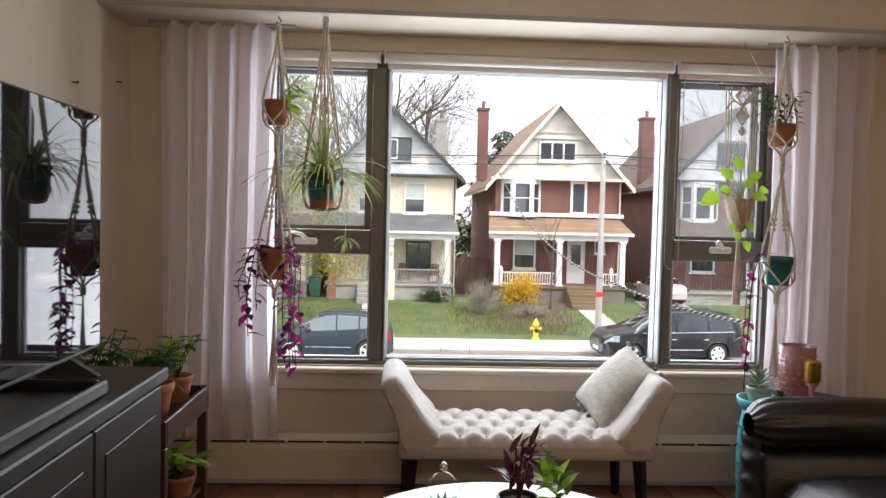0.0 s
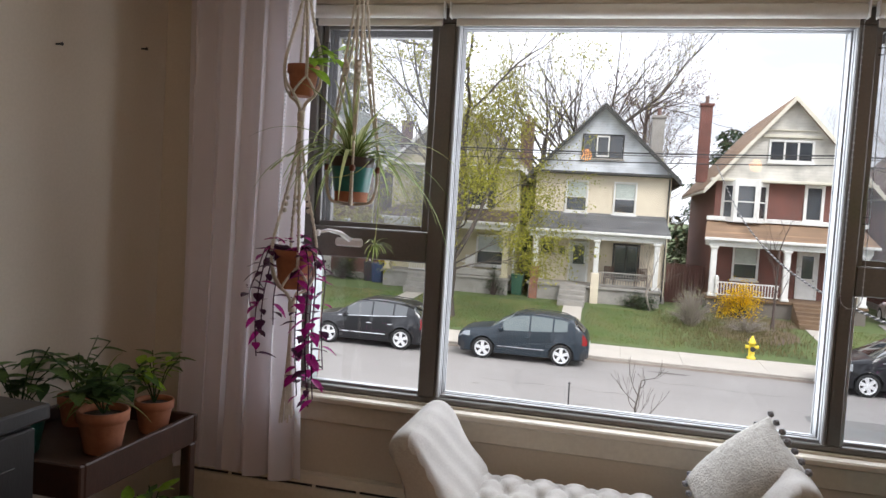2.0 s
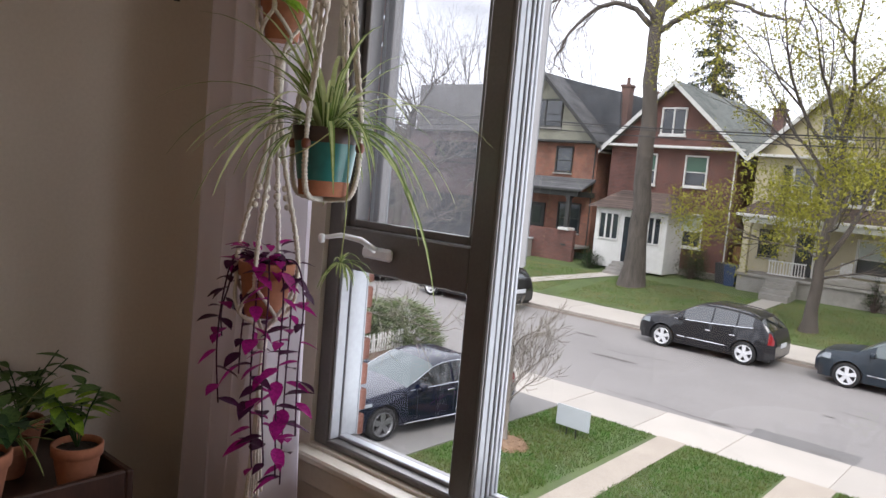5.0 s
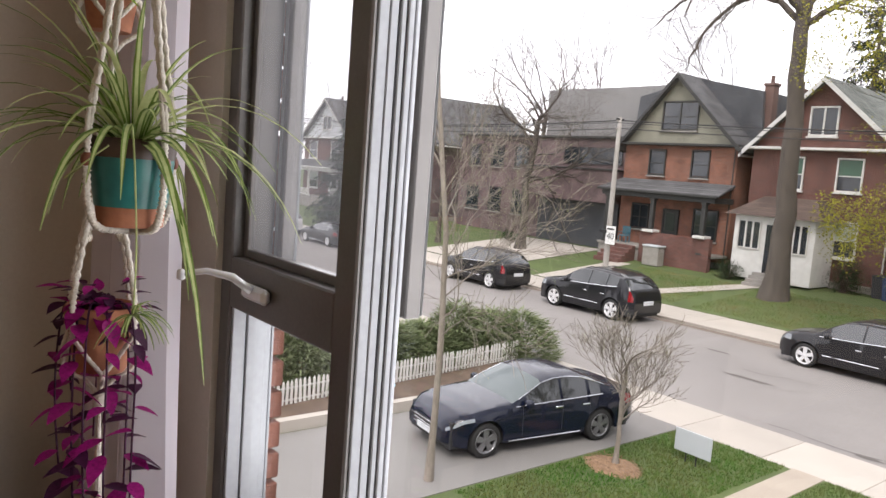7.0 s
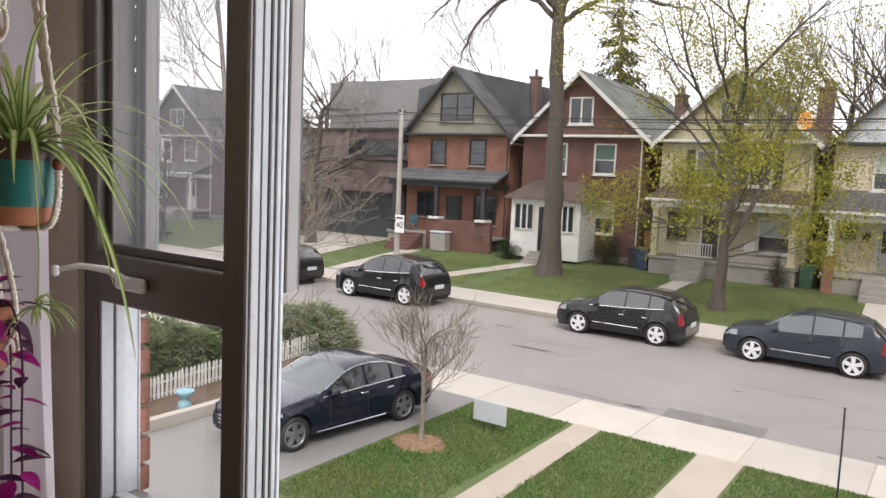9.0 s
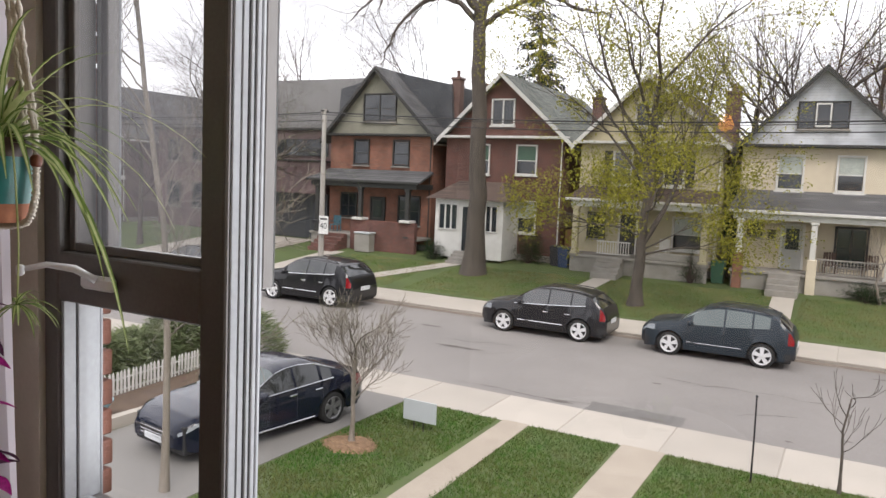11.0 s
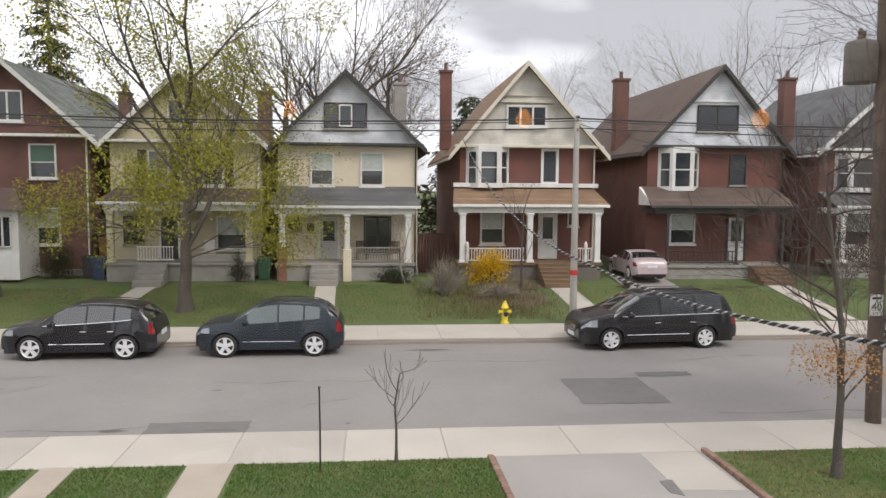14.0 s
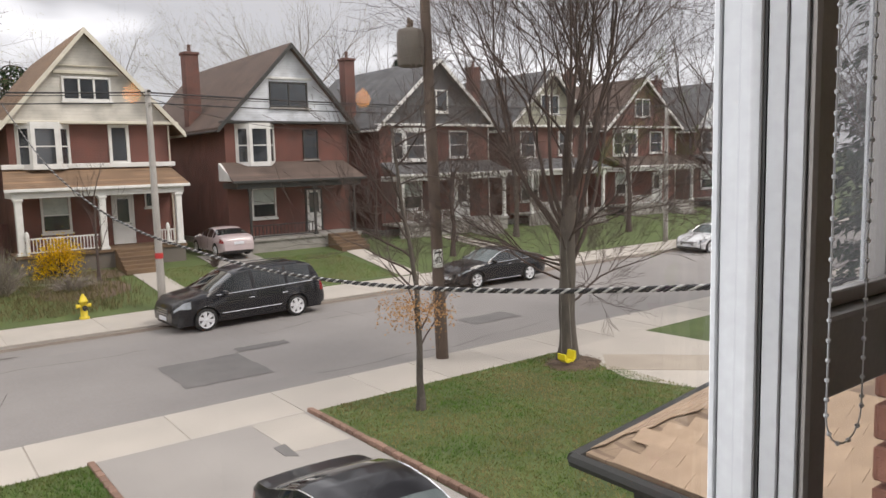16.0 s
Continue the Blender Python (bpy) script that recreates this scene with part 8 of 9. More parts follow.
L_SUCC = leafy("grey_green_succulent", (0.20, 0.29, 0.19), (0.12, 0.19, 0.12), .2, .5, 0)
L_CORDY = leafy("maroon_leaf", (0.12, 0.035, 0.04), (0.06, 0.02, 0.024), .3, .4, 0)


def blade(p, d, length, width, droop, rng, n=9):
    """A long arching ribbon leaf, folded along its middle, with a cream stripe."""
    m = Mesh()
    d = Vector(d).normalized()
    side = d.cross(Vector((0, 0, 1)))
    side = side.normalized() if side.length > .01 else Vector((1, 0, 0))
    pts, q, dd = [Vector(p)], Vector(p), d.copy()
    for i in range(n):
        dd = (dd + Vector((0, 0, -droop / n)) + side * rng.uniform(-.03, .03)).normalized()
        q = q + dd * length / n
        pts.append(q.copy())
    vs = []
    for i, q in enumerate(pts):
        t = i / n
        w = width * (1 - t ** 2.2) * min(1, .45 + t * 3) / 2 + .0006
        up = side.cross((pts[min(i + 1, n)] - pts[max(i - 1, 0)]).normalized())
        for k in (-1, -.45, .45, 1):
            vs.append(q + side * w * k + up * w * .45 * abs(k))
    fs = [(i * 4 + k, i * 4 + k + 1, (i + 1) * 4 + k + 1, (i + 1) * 4 + k) for i in range(n) for k in range(3)]
    m.add(vs, fs)
    return m, [i * 3 + k for i in range(n) for k in (0, 2)]


def pot(parent, x, y, z, r, h, material, band=None):
    """A tapered clay pot with a rim, earth and drip saucer."""
    p = Mesh().lathe([(r * .70, z), (r * .74, z + .004), (r * .95, z + h * .72), (r * .96, z + h * .73), (r * 1.04, z + h * .74), (r * 1.06, z + h * .98), (r * 1.03, z + h), (r * .94, z + h), (r * .90, z + h * .86)], 32, (x, y, 0), cap=False)
    p.lathe([(.001, z), (r * .70, z)], 32, (x, y, 0), cap=False)
    o = p.ob("pot", material, parent, True)
    Mesh().lathe([(r * .93, z + h * .84), (r * .5, z + h * .88), (.002, z + h * .9)], 24, (x, y, 0), cap=False).ob("soil", M_DIRT, parent)
    if band:
        Mesh().lathe([(r * .715, z - .001), (r * .775, z + h * .2), (r * .80, z + h * .22), (r * .785, z + h * .225)], 32, (x, y, 0), cap=False).ob("base_band", band, parent, True)
    return o


LEAVES = {}
def leaf_mesh(kind, long):
    """One shared leaf: a pointed oval, cupped along its midrib."""
    if (kind.name, long) not in LEAVES:
        n = 6
        m = Mesh()
        for i in range(n + 1):
            t = i / n
            w = math.sin(math.pi * min(1, t ** .75 * .98 + .01)) * .5 / long
            z = -.22 * t * t
            m.v += [(t, -w, z + .18 * w), (t, 0, z - .02), (t, w, z + .18 * w)]
        m.f = [(i * 3 + k, i * 3 + k + 1, (i + 1) * 3 + k + 1, (i + 1) * 3 + k) for i in range(n) for k in range(2)]
        o = m.ob("leaf", kind, None, True)
        LEAVES[(kind.name, long)] = o.data
        bpy.data.objects.remove(o)
    return LEAVES[(kind.name, long)]


def put_leaf(parent, kind, p, d, size, rng, long=1.9, up=(0, 0, 1)):
    o = new("leaf", leaf_mesh(kind, long))
    d = Vector(d).normalized()
    s = Vector(up).cross(d)
    s = s.normalized() if s.length > .02 else Vector((1, 0, 0))
    u = d.cross(s)
    m = Matrix((d, s, u)).transposed().to_4x4()
    o.parent = parent
    at = Vector(parent["at"])
    o.matrix_basis = Matrix.Translation(Vector(p) - at) @ m @ Matrix.Diagonal((size, size, size, 1))
    return o


def vine(parent, pts, stem_mat, leaf_mats, size, step, rng, long=1.9):
    fine = []
    for i in range(len(pts) * 6):
        fine.append(along(pts, i / (len(pts) * 6 - 1)))
    Mesh().tube(fine, .0022, 5).ob("stem", stem_mat, parent)
    d, k = 0, 0
    for a, b in zip(fine, fine[1:]):
        d += (b - a).length
        if d > step:
            d = 0
            k += 1
            ang = rng.uniform(0, 6.283)
            v = Vector((math.cos(ang), math.sin(ang), rng.uniform(-.7, .35)))
            put_leaf(parent, rng.choice(leaf_mats), b, v, size * rng.uniform(.7, 1.25), rng, long)


def cord(parent, pts, r=.0035, knots=0, name="cord"):
    """A braided cord: a rope whose thickness swells at every knot."""
    fine = [along(pts, i / 60) for i in range(61)]
    rad = [r * (1 + (.35 if knots else .12) * math.sin(i * (2.6 if knots else 1.7))) for i in range(61)]
    Mesh().tube(fine, rad, 6).ob(name, M_ROPE, parent, True)


def wrap(parent, x, y, z, r, h, n=3):
    m = Mesh()
    m.lathe([(r, z), (r * 1.1, z + h * .3), (r * 1.1, z + h * .7), (r, z + h)], 12, (x, y, 0))
    m.ob("knot", M_ROPE, parent, True)


def hanger(label, x, y, ztop, pots, tail, seed):
    """A macrame hanger with one or two baskets below each other. pots: centre height, radius, height, gather height above."""
    rng = random.Random(seed)
    hgr = thing("macrame_hanger", label, "plant hanger", (x, y, ztop), "macrame hangers")
    Mesh().tube([(x, y, ztop + .012), (x, y, ztop - .005), (x + .012, y, ztop - .018), (x, y, ztop - .03), (x - .01, y, ztop - .02)], .0025, 6).ob("hook", M_BLACK, hgr)
    top = ztop - .03
    for zc, r, h, tied in pots:
        z0, z1 = zc - h / 2, zc + h / 2
        gather = z0 - .055
        wrap(hgr, x, y, top - .035, .011, .035)
        for k in range(4):
            a = k * 1.5708 + .6
            dx, dy = math.cos(a), math.sin(a)
            R = r * 1.12
            cord(hgr, [(x, y, top - .02), (x + dx * R * .35, y + dy * R * .35, top - (top - z1) * .45), (x + dx * R * .85, y + dy * R * .85, z1 + (top - z1) * .18), (x + dx * R * 1.02, y + dy * R * 1.02, z1), (x + dx * R, y + dy * R, zc + h * .1)], .0058, 1)
            for s in (-1, 1):
                b = a + s * .785
                cord(hgr, [(x + dx * R, y + dy * R, zc + h * .1), (x + math.cos(a + s * .4) * R * .95, y + math.sin(a + s * .4) * R * .95, zc - h * .18), (x + math.cos(b) * R * .82, y + math.sin(b) * R * .82, z0 + .005), (x + math.cos(b) * R * .35, y + math.sin(b) * R * .35, z0 - .02), (x, y, gather)], .0046)
            if tied:
                zk = z1 + (top - z1) * .45
                for j in range(3):
                    Mesh().lathe([(.003, -.008), (.0075, -.004), (.0075, .004), (.003, .008)], 8, (x + dx * R * (.42 + j * .06), y + dy * R * (.42 + j * .06), zk - .02 - j * .022)).ob("knot", M_ROPE, hgr, True)
        wrap(hgr, x, y, gather - .03, .012, .04)
        top = gather - .03
    # tail
    for k in range(9):
        a = k * .698
        e = .012 + .012 * rng.random()
        cord(hgr, [(x, y, top), (x + math.cos(a) * .008, y + math.sin(a) * .008, top - (top - tail) * .5), (x + math.cos(a) * e, y + math.sin(a) * e, tail + rng.uniform(0, .03))], .0032)
    return hgr


# left double hanger: pothos above, purple trailing plant below
HX, HY = -.475, -.300
hanger("long knotted cotton macrame hanger with two clay pots", HX, HY, 2.11, [(1.70, .056, .105, False), (1.05, .068, .135, True)], .50, 5)
rng = random.Random(31)
p1 = thing("potted_plant", "lime-green pothos in a small terracotta pot", "plant", (HX, HY, 1.65))
pot(p1, HX, HY, 1.648, .052, .105, M_TERRA)
for k in range(11):
    a = rng.uniform(-.9, 1.2)
    q = (HX + .03 * math.cos(a) + rng.uniform(.0, .09), HY + rng.uniform(-.06, .05), 1.74 + rng.uniform(-.05, .08))
    Mesh().tube([(HX + .01, HY, 1.735), mixv((HX, HY, 1.78), q, .5), q], .0018, 4).ob("stem", L_POTHOS, p1)
    put_leaf(p1, L_POTHOS, q, (math.cos(a), math.sin(a) * .8, rng.uniform(-.6, .3)), rng.uniform(.055, .085), rng, 1.3)
p2 = thing("potted_plant", "purple trailing tradescantia in a terracotta pot", "plant", (HX, HY, .98))
pot(p2, HX, HY, .982, .065, .135, M_TERRA)
for k in range(22):
    a = rng.uniform(0, 6.283)
    r = rng.uniform(.02, .085)
    q = Vector((HX + r * math.cos(a), HY + r * math.sin(a), 1.11 + rng.uniform(.0, .055)))
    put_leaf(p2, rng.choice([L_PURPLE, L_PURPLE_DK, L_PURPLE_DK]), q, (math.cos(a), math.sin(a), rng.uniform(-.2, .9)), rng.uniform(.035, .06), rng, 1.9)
for k, (dx, dy, zl) in enumerate([(-.10, .02, .80), (-.085, -.05, .74), (.055, .03, .56), (.085, -.01, .60), (.10, .03, .70), (-.12, -.02, .90), (.075, -.04, .64), (-.07, .03, .84), (.045, -.05, .62)]):
    s = 1.0 if dx > 0 else 1.25
    pts = [(HX, HY, 1.11), (HX + dx * .75, HY + dy * .9, 1.125), (HX + dx * 1.05, HY + dy * 1.2, 1.03), (HX + dx * s, HY + dy * 1.2, (1.03 + zl) / 2), (HX + dx * s * 1.05 + .01, HY + dy, zl)]
    # window-side vines get more bright leaves: their backlight is put into the colour
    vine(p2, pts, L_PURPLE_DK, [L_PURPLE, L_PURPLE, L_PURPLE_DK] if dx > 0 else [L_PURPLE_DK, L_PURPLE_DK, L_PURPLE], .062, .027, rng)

# spider plant in a glazed pot
SPX, SPY = -.273, -.310
sh = thing("macrame_hanger", "cotton macrame hanger with dark wooden beads", "plant hanger", (SPX, SPY, 2.11), "macrame hangers")
Mesh().tube([(SPX, SPY, 2.118), (SPX, SPY, 2.10), (SPX + .012, SPY, 2.09), (SPX, SPY, 2.078)], .0025, 6).ob("hook", M_BLACK, sh)
wrap(sh, SPX, SPY, 2.04, .012, .04)
for k in range(4):
    a = k * 1.5708 + .35
    dx, dy = math.cos(a), math.sin(a)
    R = .085
    for e in (-.006, .006):
        cord(sh, [(SPX + e, SPY, 2.06), (SPX + dx * R * .3 + e, SPY + dy * R * .3 + e, 1.82), (SPX + dx * R * .65 + e, SPY + dy * R * .65, 1.60), (SPX + dx * R * .95, SPY + dy * R * .95 + e * .4, 1.45), (SPX + dx * R, SPY + dy * R, 1.385)], .0046, 1)
    Mesh().lathe([(.004, -.012), (.0095, -.007), (.0105, 0), (.0095, .007), (.004, .012)], 12, (SPX + dx * R, SPY + dy * R, 1.375)).ob("bead", M_BEAD, sh, True)
    for z in (1.70, 1.725, 1.675):
        f = .3 + .35 * (1.82 - z) / .22
        Mesh().lathe([(.003, -.011), (.009, -.006), (.009, .006), (.003, .011)], 8, (SPX + dx * R * f, SPY + dy * R * f, z)).ob("knot", M_ROPE, sh, True)
    cord(sh, [(SPX + dx * R, SPY + dy * R, 1.365), (SPX + dx * R * .97, SPY + dy * R * .97, 1.31), (SPX + dx * R * .80, SPY + dy * R * .80, 1.268), (SPX + dx * R * .4, SPY + dy * R * .4, 1.258), (SPX, SPY, 1.256)], .0062, 1)
sp = thing("spider_plant", "arching variegated spider plant in a teal-glazed clay pot", "plant", (SPX, SPY, 1.27))
z, h, r = 1.264, .150, .077
Mesh().lathe([(r * .70, z), (r * .74, z + h * .22), (r * .76, z + h * .225)], 36, (SPX, SPY, 0), cap=False).ob("clay_foot", M_TERRA, sp, True)
Mesh().lathe([(r * .765, z + h * .225), (r * .84, z + h * .5), (r * .91, z + h * .78)], 36, (SPX, SPY, 0), cap=False).ob("glaze_band", M_TEAL, sp, True)
Mesh().lathe([(r * .911, z + h * .781), (r * .98, z + h), (r * .92, z + h), (r * .88, z + h * .85)], 36, (SPX, SPY, 0), cap=False).ob("brown_rim", M_BROWNWOOD, sp, True)
Mesh().lathe([(.001, z), (r * .7, z)], 24, (SPX, SPY, 0), cap=False).lathe([(r * .88, z + h * .85), (.001, z + h * .9)], 24, (SPX, SPY, 0), cap=False).ob("soil", M_DIRT, sp)
for k in range(86):
    a = rng.uniform(0, 6.283)
    el = rng.uniform(.35, 1.45)
    L = rng.uniform(.18, .37) * (1.1 if el < 1.0 else .85) * (1.45 if k % 6 == 0 else 1)
    m, edge = blade((SPX + .02 * math.cos(a), SPY + .02 * math.sin(a), 1.40), (math.cos(a) * math.cos(el), math.sin(a) * math.cos(el), math.sin(el)), L, rng.uniform(.010, .016), rng.uniform(1.5, 2.7), rng)
    m.ob("leaf", L_SPIDER_PALE, sp, True, second=(L_SPIDER, edge) if rng.random() < .7 else (L_SPIDER_PALE, []))
Mesh().tube([along([(SPX + .03, SPY - .02, 1.40), (SPX + .10, SPY - .03, 1.43), (SPX + .105, SPY - .02, 1.25), (SPX + .10, SPY - .02, 1.13)], i / 24) for i in range(25)], .0016, 5).ob("runner", L_SPIDER_PALE, sp)
Mesh().tube([along([(SPX - .08, SPY - .06, 1.36), (SPX - .03, SPY - .1, 1.34), (SPX + .05, SPY - .1, 1.36), (SPX + .08, SPY - .06, 1.40)], i / 24) for i in range(25)], .0014, 5).ob("runner", L_SPIDER_PALE, sp)
for k in range(20):
    a, el = rng.uniform(0, 6.283), rng.uniform(-.3, 1.2)
    m, edge = blade((SPX + .10, SPY - .02, 1.125), (math.cos(a) * math.cos(el), math.sin(a) * math.cos(el), math.sin(el)), rng.uniform(.05, .09), .006, 1.8, rng, 6)
    m.ob("leaf", L_SPIDER_PALE, sp, True, second=(L_SPIDER, edge))

for o in (sh, sp):
    o.location.z += .032
# right-hand hangers
RX, RY = 1.765, -.30
hanger("cotton macrame hanger with a clay pot above a teal pot", RX, RY, 2.11, [(1.67, .055, .10, False), (1.065, .068, .13, True)], .56, 6)
p3 = thing("potted_plant", "leafy green succulent shrub in a terracotta pot", "plant", (RX, RY, 1.62))
pot(p3, RX, RY, 1.62, .052, .10, M_TERRA)
for k in range(90):
    a = rng.uniform(0, 6.283)
    r = rng.uniform(.01, .10)
    q = Vector((RX - .03 + r * math.cos(a), RY + r * math.sin(a), 1.73 + rng.uniform(-.03, .13)))
    put_leaf(p3, rng.choice([L_DARK, L_GREEN]), q, (math.cos(a), math.sin(a), rng.uniform(-.5, .6)), rng.uniform(.025, .045), rng, 1.6)
for k in range(9):
    a = k * .7
    Mesh().tube([(RX, RY, 1.70), (RX - .015 + .04 * math.cos(a), RY + .04 * math.sin(a), 1.77), (RX - .03 + .07 * math.cos(a), RY + .07 * math.sin(a), 1.83)], .002, 4).ob("stem", L_DARK, p3)
p4 = thing("potted_plant", "magenta trailing plant in a dark teal pot", "plant", (RX, RY, 1.0))
pot(p4, RX, RY, 1.0, .066, .13, M_TEAL)
for dx, dy, zl in [(-.12, -.02, .52), (-.10, .03, .60), (-.13, 0, .70)]:
    vine(p4, [(RX, RY, 1.11), (RX + dx * .7, RY + dy, 1.135), (RX + dx, RY + dy, 1.02), (RX + dx * 1.1, RY + dy, .8), (RX + dx * 1.2, RY + dy, zl)], L_PURPLE_DK, [L_PURPLE, L_PURPLE, L_PURPLE_DK], .05, .055, rng)

# wall hanging with a pothos, hung in front of the right casement
WX, WY = 1.612, -.21
wh = thing("macrame_hanging", "diamond-knotted macrame hanging on a wooden dowel", "plant hanger", (WX, WY, 1.89), "macrame hangers")
Mesh().tube([(WX - .115, WY, 1.90), (WX + .135, WY, 1.905)], .0055, 10).ob("dowel", M_POLE_WOOD, wh)
for x in (-.1, .12):
    Mesh().tube([(WX + x, WY, 1.905), (WX + .01, WY + .02, 2.109)], .0015, 5).ob("hanging_string", M_ROPE, wh)
for s in (-1, 1):
    for e in (0, .012, .024):
        cord(wh, [(WX + s * (.075 - e), WY, 1.895), (WX + s * (.07 - e), WY, 1.7), (WX + s * (.065 - e * .6), WY - .01, 1.5), (WX + s * .06, WY - .02, 1.36)], .0028)
def diamond(cx, cz, w, hh, n):
    for i in range(-n, n + 1):
        t = i / n
        for s in (-1, 1):
            a = (cx + t * w, WY - .004 * s, cz + s * hh * (1 - abs(t)))
            b = (cx + (t - s * .5) * w * .98, WY, cz)
            if abs(t - s * .5) <= 1:
                Mesh().tube([a, b], .0026, 5).ob("knotted_cord", M_ROPE, wh)
    for a, b in (((cx - w, cz), (cx, cz + hh)), ((cx, cz + hh), (cx + w, cz)), ((cx + w, cz), (cx, cz - hh)), ((cx, cz - hh), (cx - w, cz))):
        Mesh().tube([(a[0], WY, a[1]), (b[0], WY, b[1])], .0042, 6).ob("knotted_cord", M_ROPE, wh)
diamond(WX + .005, 1.855, .035, .04, 4)
diamond(WX + .005, 1.765, .032, .04, 4)
diamond(WX + .005, 1.695, .016, .02, 3)
for s in (-1, 1):
    cord(wh, [(WX + s * .075, WY, 1.895), (WX + s * .04, WY, 1.84), (WX + .005, WY, 1.81)], .0035)
    cord(wh, [(WX + s * .075, WY, 1.79), (WX + s * .04, WY, 1.83), (WX + .005, WY, 1.805)], .0035)
for x in (-.035, -.02, -.005, .01, .025, .04):
    cord(wh, [(WX + x * .5, WY, 1.67), (WX + x * .9, WY, 1.58), (WX + x, WY - .005, 1.44)], .0016)
p5 = thing("potted_plant", "bright pothos in a woven cone-shaped holder", "plant", (WX, WY - .02, 1.25))
M_BASKET = mat("woven_jute", (0.46, 0.37, 0.26), .9, (.33, .26, .18), scale=60, bump=.6)
Mesh().lathe([(.018, 1.235), (.035, 1.26), (.062, 1.35), (.066, 1.385), (.06, 1.385), (.05, 1.34), (.002, 1.335)], 26, (WX, WY - .02, 0)).ob("holder", M_BASKET, p5, True)
for k in range(8):
    a = k * .785
    cord(p5, [(WX + .068 * math.cos(a), WY - .02 + .068 * math.sin(a), 1.38), (WX + .04 * math.cos(a + .4), WY - .02 + .04 * math.sin(a + .4), 1.28), (WX + .005 * math.cos(a), WY - .02, 1.22), (WX + .016 * math.cos(a), WY - .02 + .01 * math.sin(a), 1.0), (WX + .014 * math.cos(a + 1), WY - .02, .90)], .0038)
for dx, dz, s, dd in [(-.11, .02, .10, (-1, -.2, -.5)), (-.05, .09, .075, (-.6, 0, .5)), (-.02, .13, .07, (-.2, 0, 1)), (.03, .09, .06, (.6, -.2, .4)), (.07, .045, .055, (1, 0, -.1)), (.0, .06, .07, (.2, -.6, .2)), (.04, .02, .07, (.7, -.4, -.2)), (-.06, .04, .06, (-1, -.4, 0)), (.02, -.10, .06, (.4, -.5, -.7)), (-.01, -.15, .05, (-.5, -.5, -.8)), (.015, -.19, .055, (.3, -.4, -.8)), (-.03, -.12, .045, (-.8, -.4, -.4))]:
    q = (WX + dx, WY - .05, 1.385 + dz)
    Mesh().tube([(WX, WY - .02, 1.38), mixv((WX, WY - .04, 1.41), q, .6), q], .002, 4).ob("stem", L_POTHOS, p5)
    put_leaf(p5, L_POTHOS, q, dd, s, rng, 1.35, (0, -1, .4))

# pots on the stool and side table
s1 = thing("potted_plant", "spiky green succulent in a sage pot", "plant", (1.625, -.46, .488))
pot(s1, 1.625, -.46, .488, .05, .085, M_SAGE)
for k in range(26):
    a, el = k * 2.4, .3 + k * .04
    put_leaf(s1, L_SUCC, (1.625 + .01 * math.cos(a), -.46 + .01 * math.sin(a), .57 + k * .002), (math.cos(a) * math.cos(el), math.sin(a) * math.cos(el), math.sin(el)), .075 - k * .001, rng, 3.0)
s2 = thing("potted_plant", "small dark succulent in a white pot", "plant", (1.70, -.505, .486))
pot(s2, 1.70, -.505, .486, .034, .055, M_POTWHITE)
for k in range(16):
    a, el = k * 2.4, .3 + k * .06
    put_leaf(s2, L_DARK, (1.70, -.505, .54), (math.cos(a) * math.cos(el), math.sin(a) * math.cos(el), math.sin(el)), .038, rng, 2.2)

# plants on the stand
def bushy(label, x, y, z, r, h, material, kinds, n, spread, rise, size, long=1.9, seed=1, category="plant"):
    g = random.Random(seed)
    t = thing("potted_plant", label, category, (x, y, z), "plants on the stand")
    pot(t, x, y, z, r, h, material)
    stems = []
    for k in range(9):
        a = g.uniform(0, 6.283)
        e = Vector((x + spread * math.cos(a) * g.uniform(.3, 1), y + spread * math.sin(a) * g.uniform(.3, 1), z + h + rise * g.uniform(.4, 1)))
        s = Vector((x, y, z + h * .85))
        mid = s.lerp(e, .5) + Vector((0, 0, rise * .15))
        Mesh().tube([s, mid, e], .002, 4).ob("stem", L_DARK, t)
        stems.append((s, mid, e))
    for k in range(n):
        s, mid, e = g.choice(stems)
        u = g.uniform(.35, 1.05)
        q = (s.lerp(mid, u * 2) if u < .5 else mid.lerp(e, u * 2 - 1))
        a = g.uniform(0, 6.283)
        put_leaf(t, g.choice(kinds), q, (math.cos(a), math.sin(a), g.uniform(-.3, .6)), size * g.uniform(.65, 1.25), g, long)
    return t
bushy("leafy green plant in a terracotta pot on the stand", -.80, -.60, .516, .058, .105, M_TERRA, [L_GREEN, L_POTHOS], 46, .10, .16, .07, 2.0, 41)
bushy("dark leafy plant in a large terracotta pot", -.82, -.82, .516, .07, .125, M_TERRA, [L_DARK, L_GREEN], 55, .12, .16, .07, 1.7, 42)
bushy("green plant in a teal pot on the stand", -1.02, -.92, .516, .07, .13, M_TEAL, [L_GREEN, L_DARK], 50, .14, .2, .075, 2.0, 43)
bushy("trailing green plant in a clay pot by the wall", -1.06, -.64, .516, .055, .10, M_TERRA, [L_GREEN], 40, .12, .2, .065, 2.0, 44)
bushy("green plant on the lower shelf of the stand", -.78, -.62, .151, .06, .08, M_TERRA, [L_GREEN, L_POTHOS], 40, .14, .12, .08, 2.4, 45)
ss = thing("potted_plant", "small striped spider plant in a clay pot", "plant", (-.95, -.70, .516), "plants on the stand")
pot(ss, -.94, -.71, .516, .05, .09, M_TERRA)
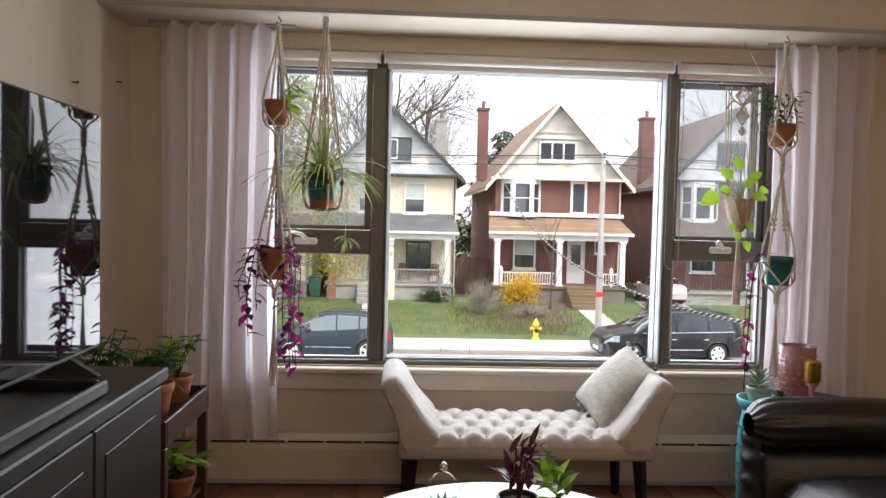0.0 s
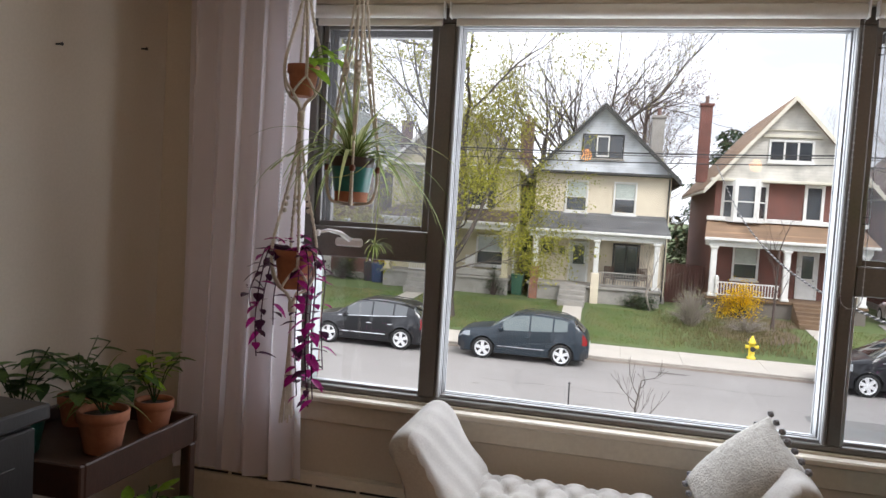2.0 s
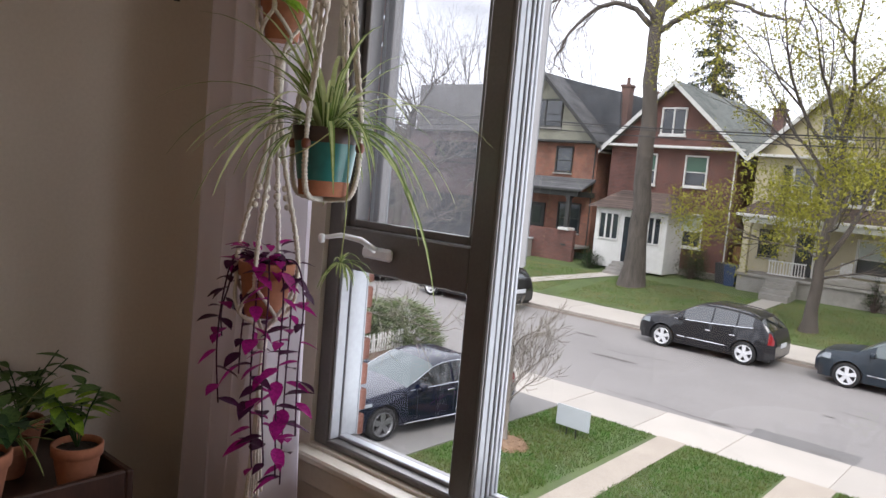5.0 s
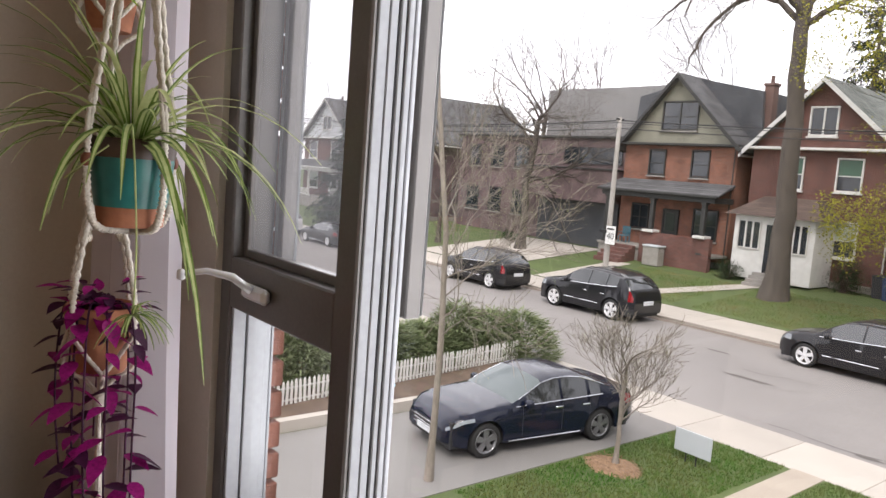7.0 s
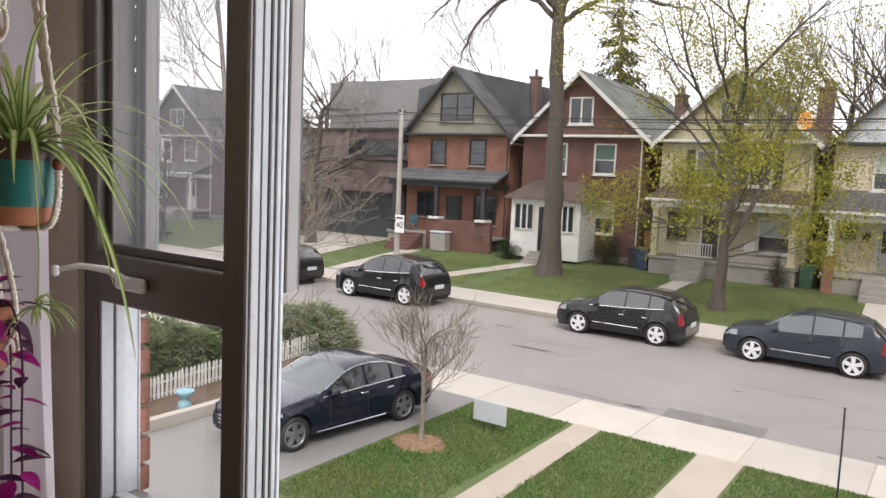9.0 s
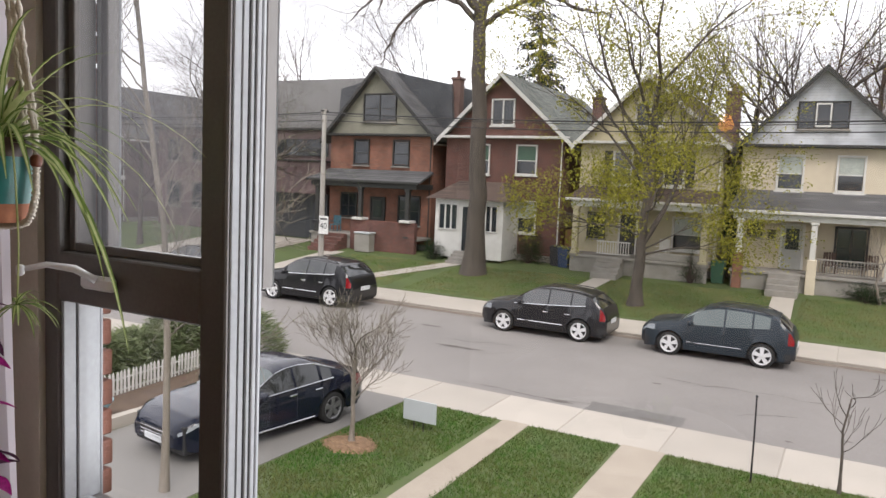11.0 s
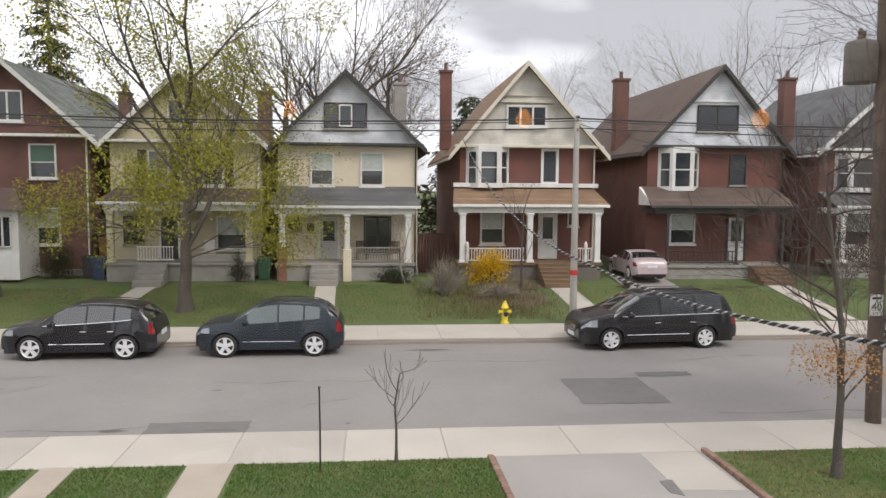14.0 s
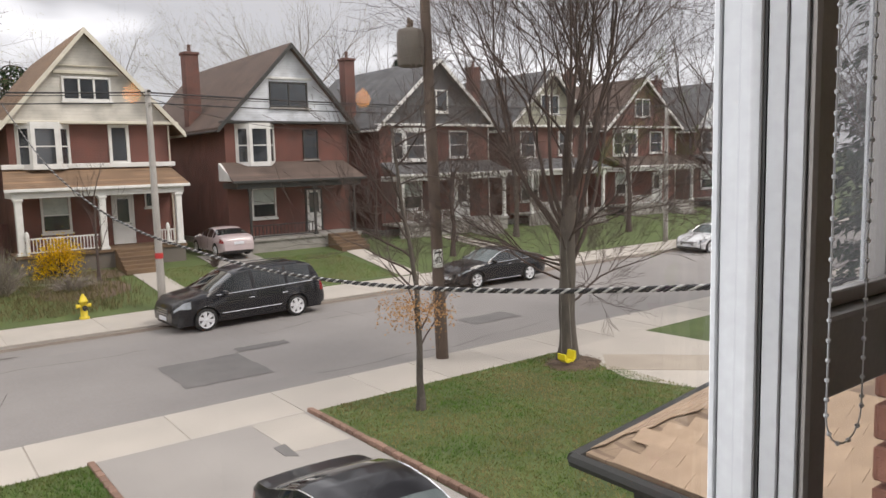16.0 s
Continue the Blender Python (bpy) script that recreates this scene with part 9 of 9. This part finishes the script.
for k in range(30):
    a, el = rng.uniform(0, 6.283), rng.uniform(.5, 1.4)
    m, edge = blade((-.94, -.71, .6), (math.cos(a) * math.cos(el), math.sin(a) * math.cos(el), math.sin(el)), rng.uniform(.13, .24), .009, 1.7, rng, 7)
    m.ob("leaf", L_SPIDER, ss, True, second=(L_SPIDER_PALE, [e for e in edge if e % 3 == 0]))

# plants on the coffee table
t1 = thing("potted_plant", "maroon-leaved plant in a small dark pot", "plant", (.40, -1.62, .446))
pot(t1, .40, -1.62, .446, .055, .08, M_BROWNWOOD)
for k in range(30):
    a, el = rng.uniform(0, 6.283), rng.uniform(-.1, 1.3)
    zb = rng.uniform(.54, .66)
    put_leaf(t1, L_CORDY, (.40 + rng.uniform(-.03, .03), -1.62 + rng.uniform(-.03, .03), zb), (math.cos(a) * math.cos(el), math.sin(a) * math.cos(el), math.sin(el)), rng.uniform(.06, .10), rng, 4.0)
for k in range(4):
    Mesh().tube([(.40, -1.62, .51), (.39 + .02 * k, -1.62 + .012 * k, .66)], .003, 5).ob("stem", L_CORDY, t1)
t2 = thing("potted_plant", "green and yellow plant in a white pot", "plant", (.505, -1.60, .44))
pot(t2, .505, -1.60, .441, .04, .06, M_POTWHITE)
for k in range(22):
    a, el = rng.uniform(0, 6.283), rng.uniform(-.2, 1.3)
    put_leaf(t2, rng.choice([L_GREEN, L_POTHOS, L_POTHOS]), (.505 + rng.uniform(-.03, .03), -1.60 + rng.uniform(-.03, .03), .52 + rng.uniform(0, .06)), (math.cos(a) * math.cos(el), math.sin(a) * math.cos(el), math.sin(el)), rng.uniform(.05, .09), rng, 2.6)
t3 = thing("glass_cloche", "small glass cloche over an aloe on the table", "cloche", (.20, -1.60, .447))
cl = Mesh().lathe([(.05, .447), (.052, .50), (.045, .545), (.025, .575), (.004, .585)], 24, (.20, -1.60, 0), cap=False).ob("dome", M_GLASS, t3, True)
cl.visible_shadow = False
Mesh().lathe([(.003, .585), (.011, .593), (.011, .603), (.003, .61)], 12, (.20, -1.60, 0)).ob("knob", M_CHROME, t3, True)
for k in range(12):
    a, el = k * 2.4, .8 + .05 * k
    put_leaf(t3, L_SUCC, (.20, -1.60, .45), (math.cos(a) * math.cos(el), math.sin(a) * math.cos(el), math.sin(el)), .075, rng, 4.0)
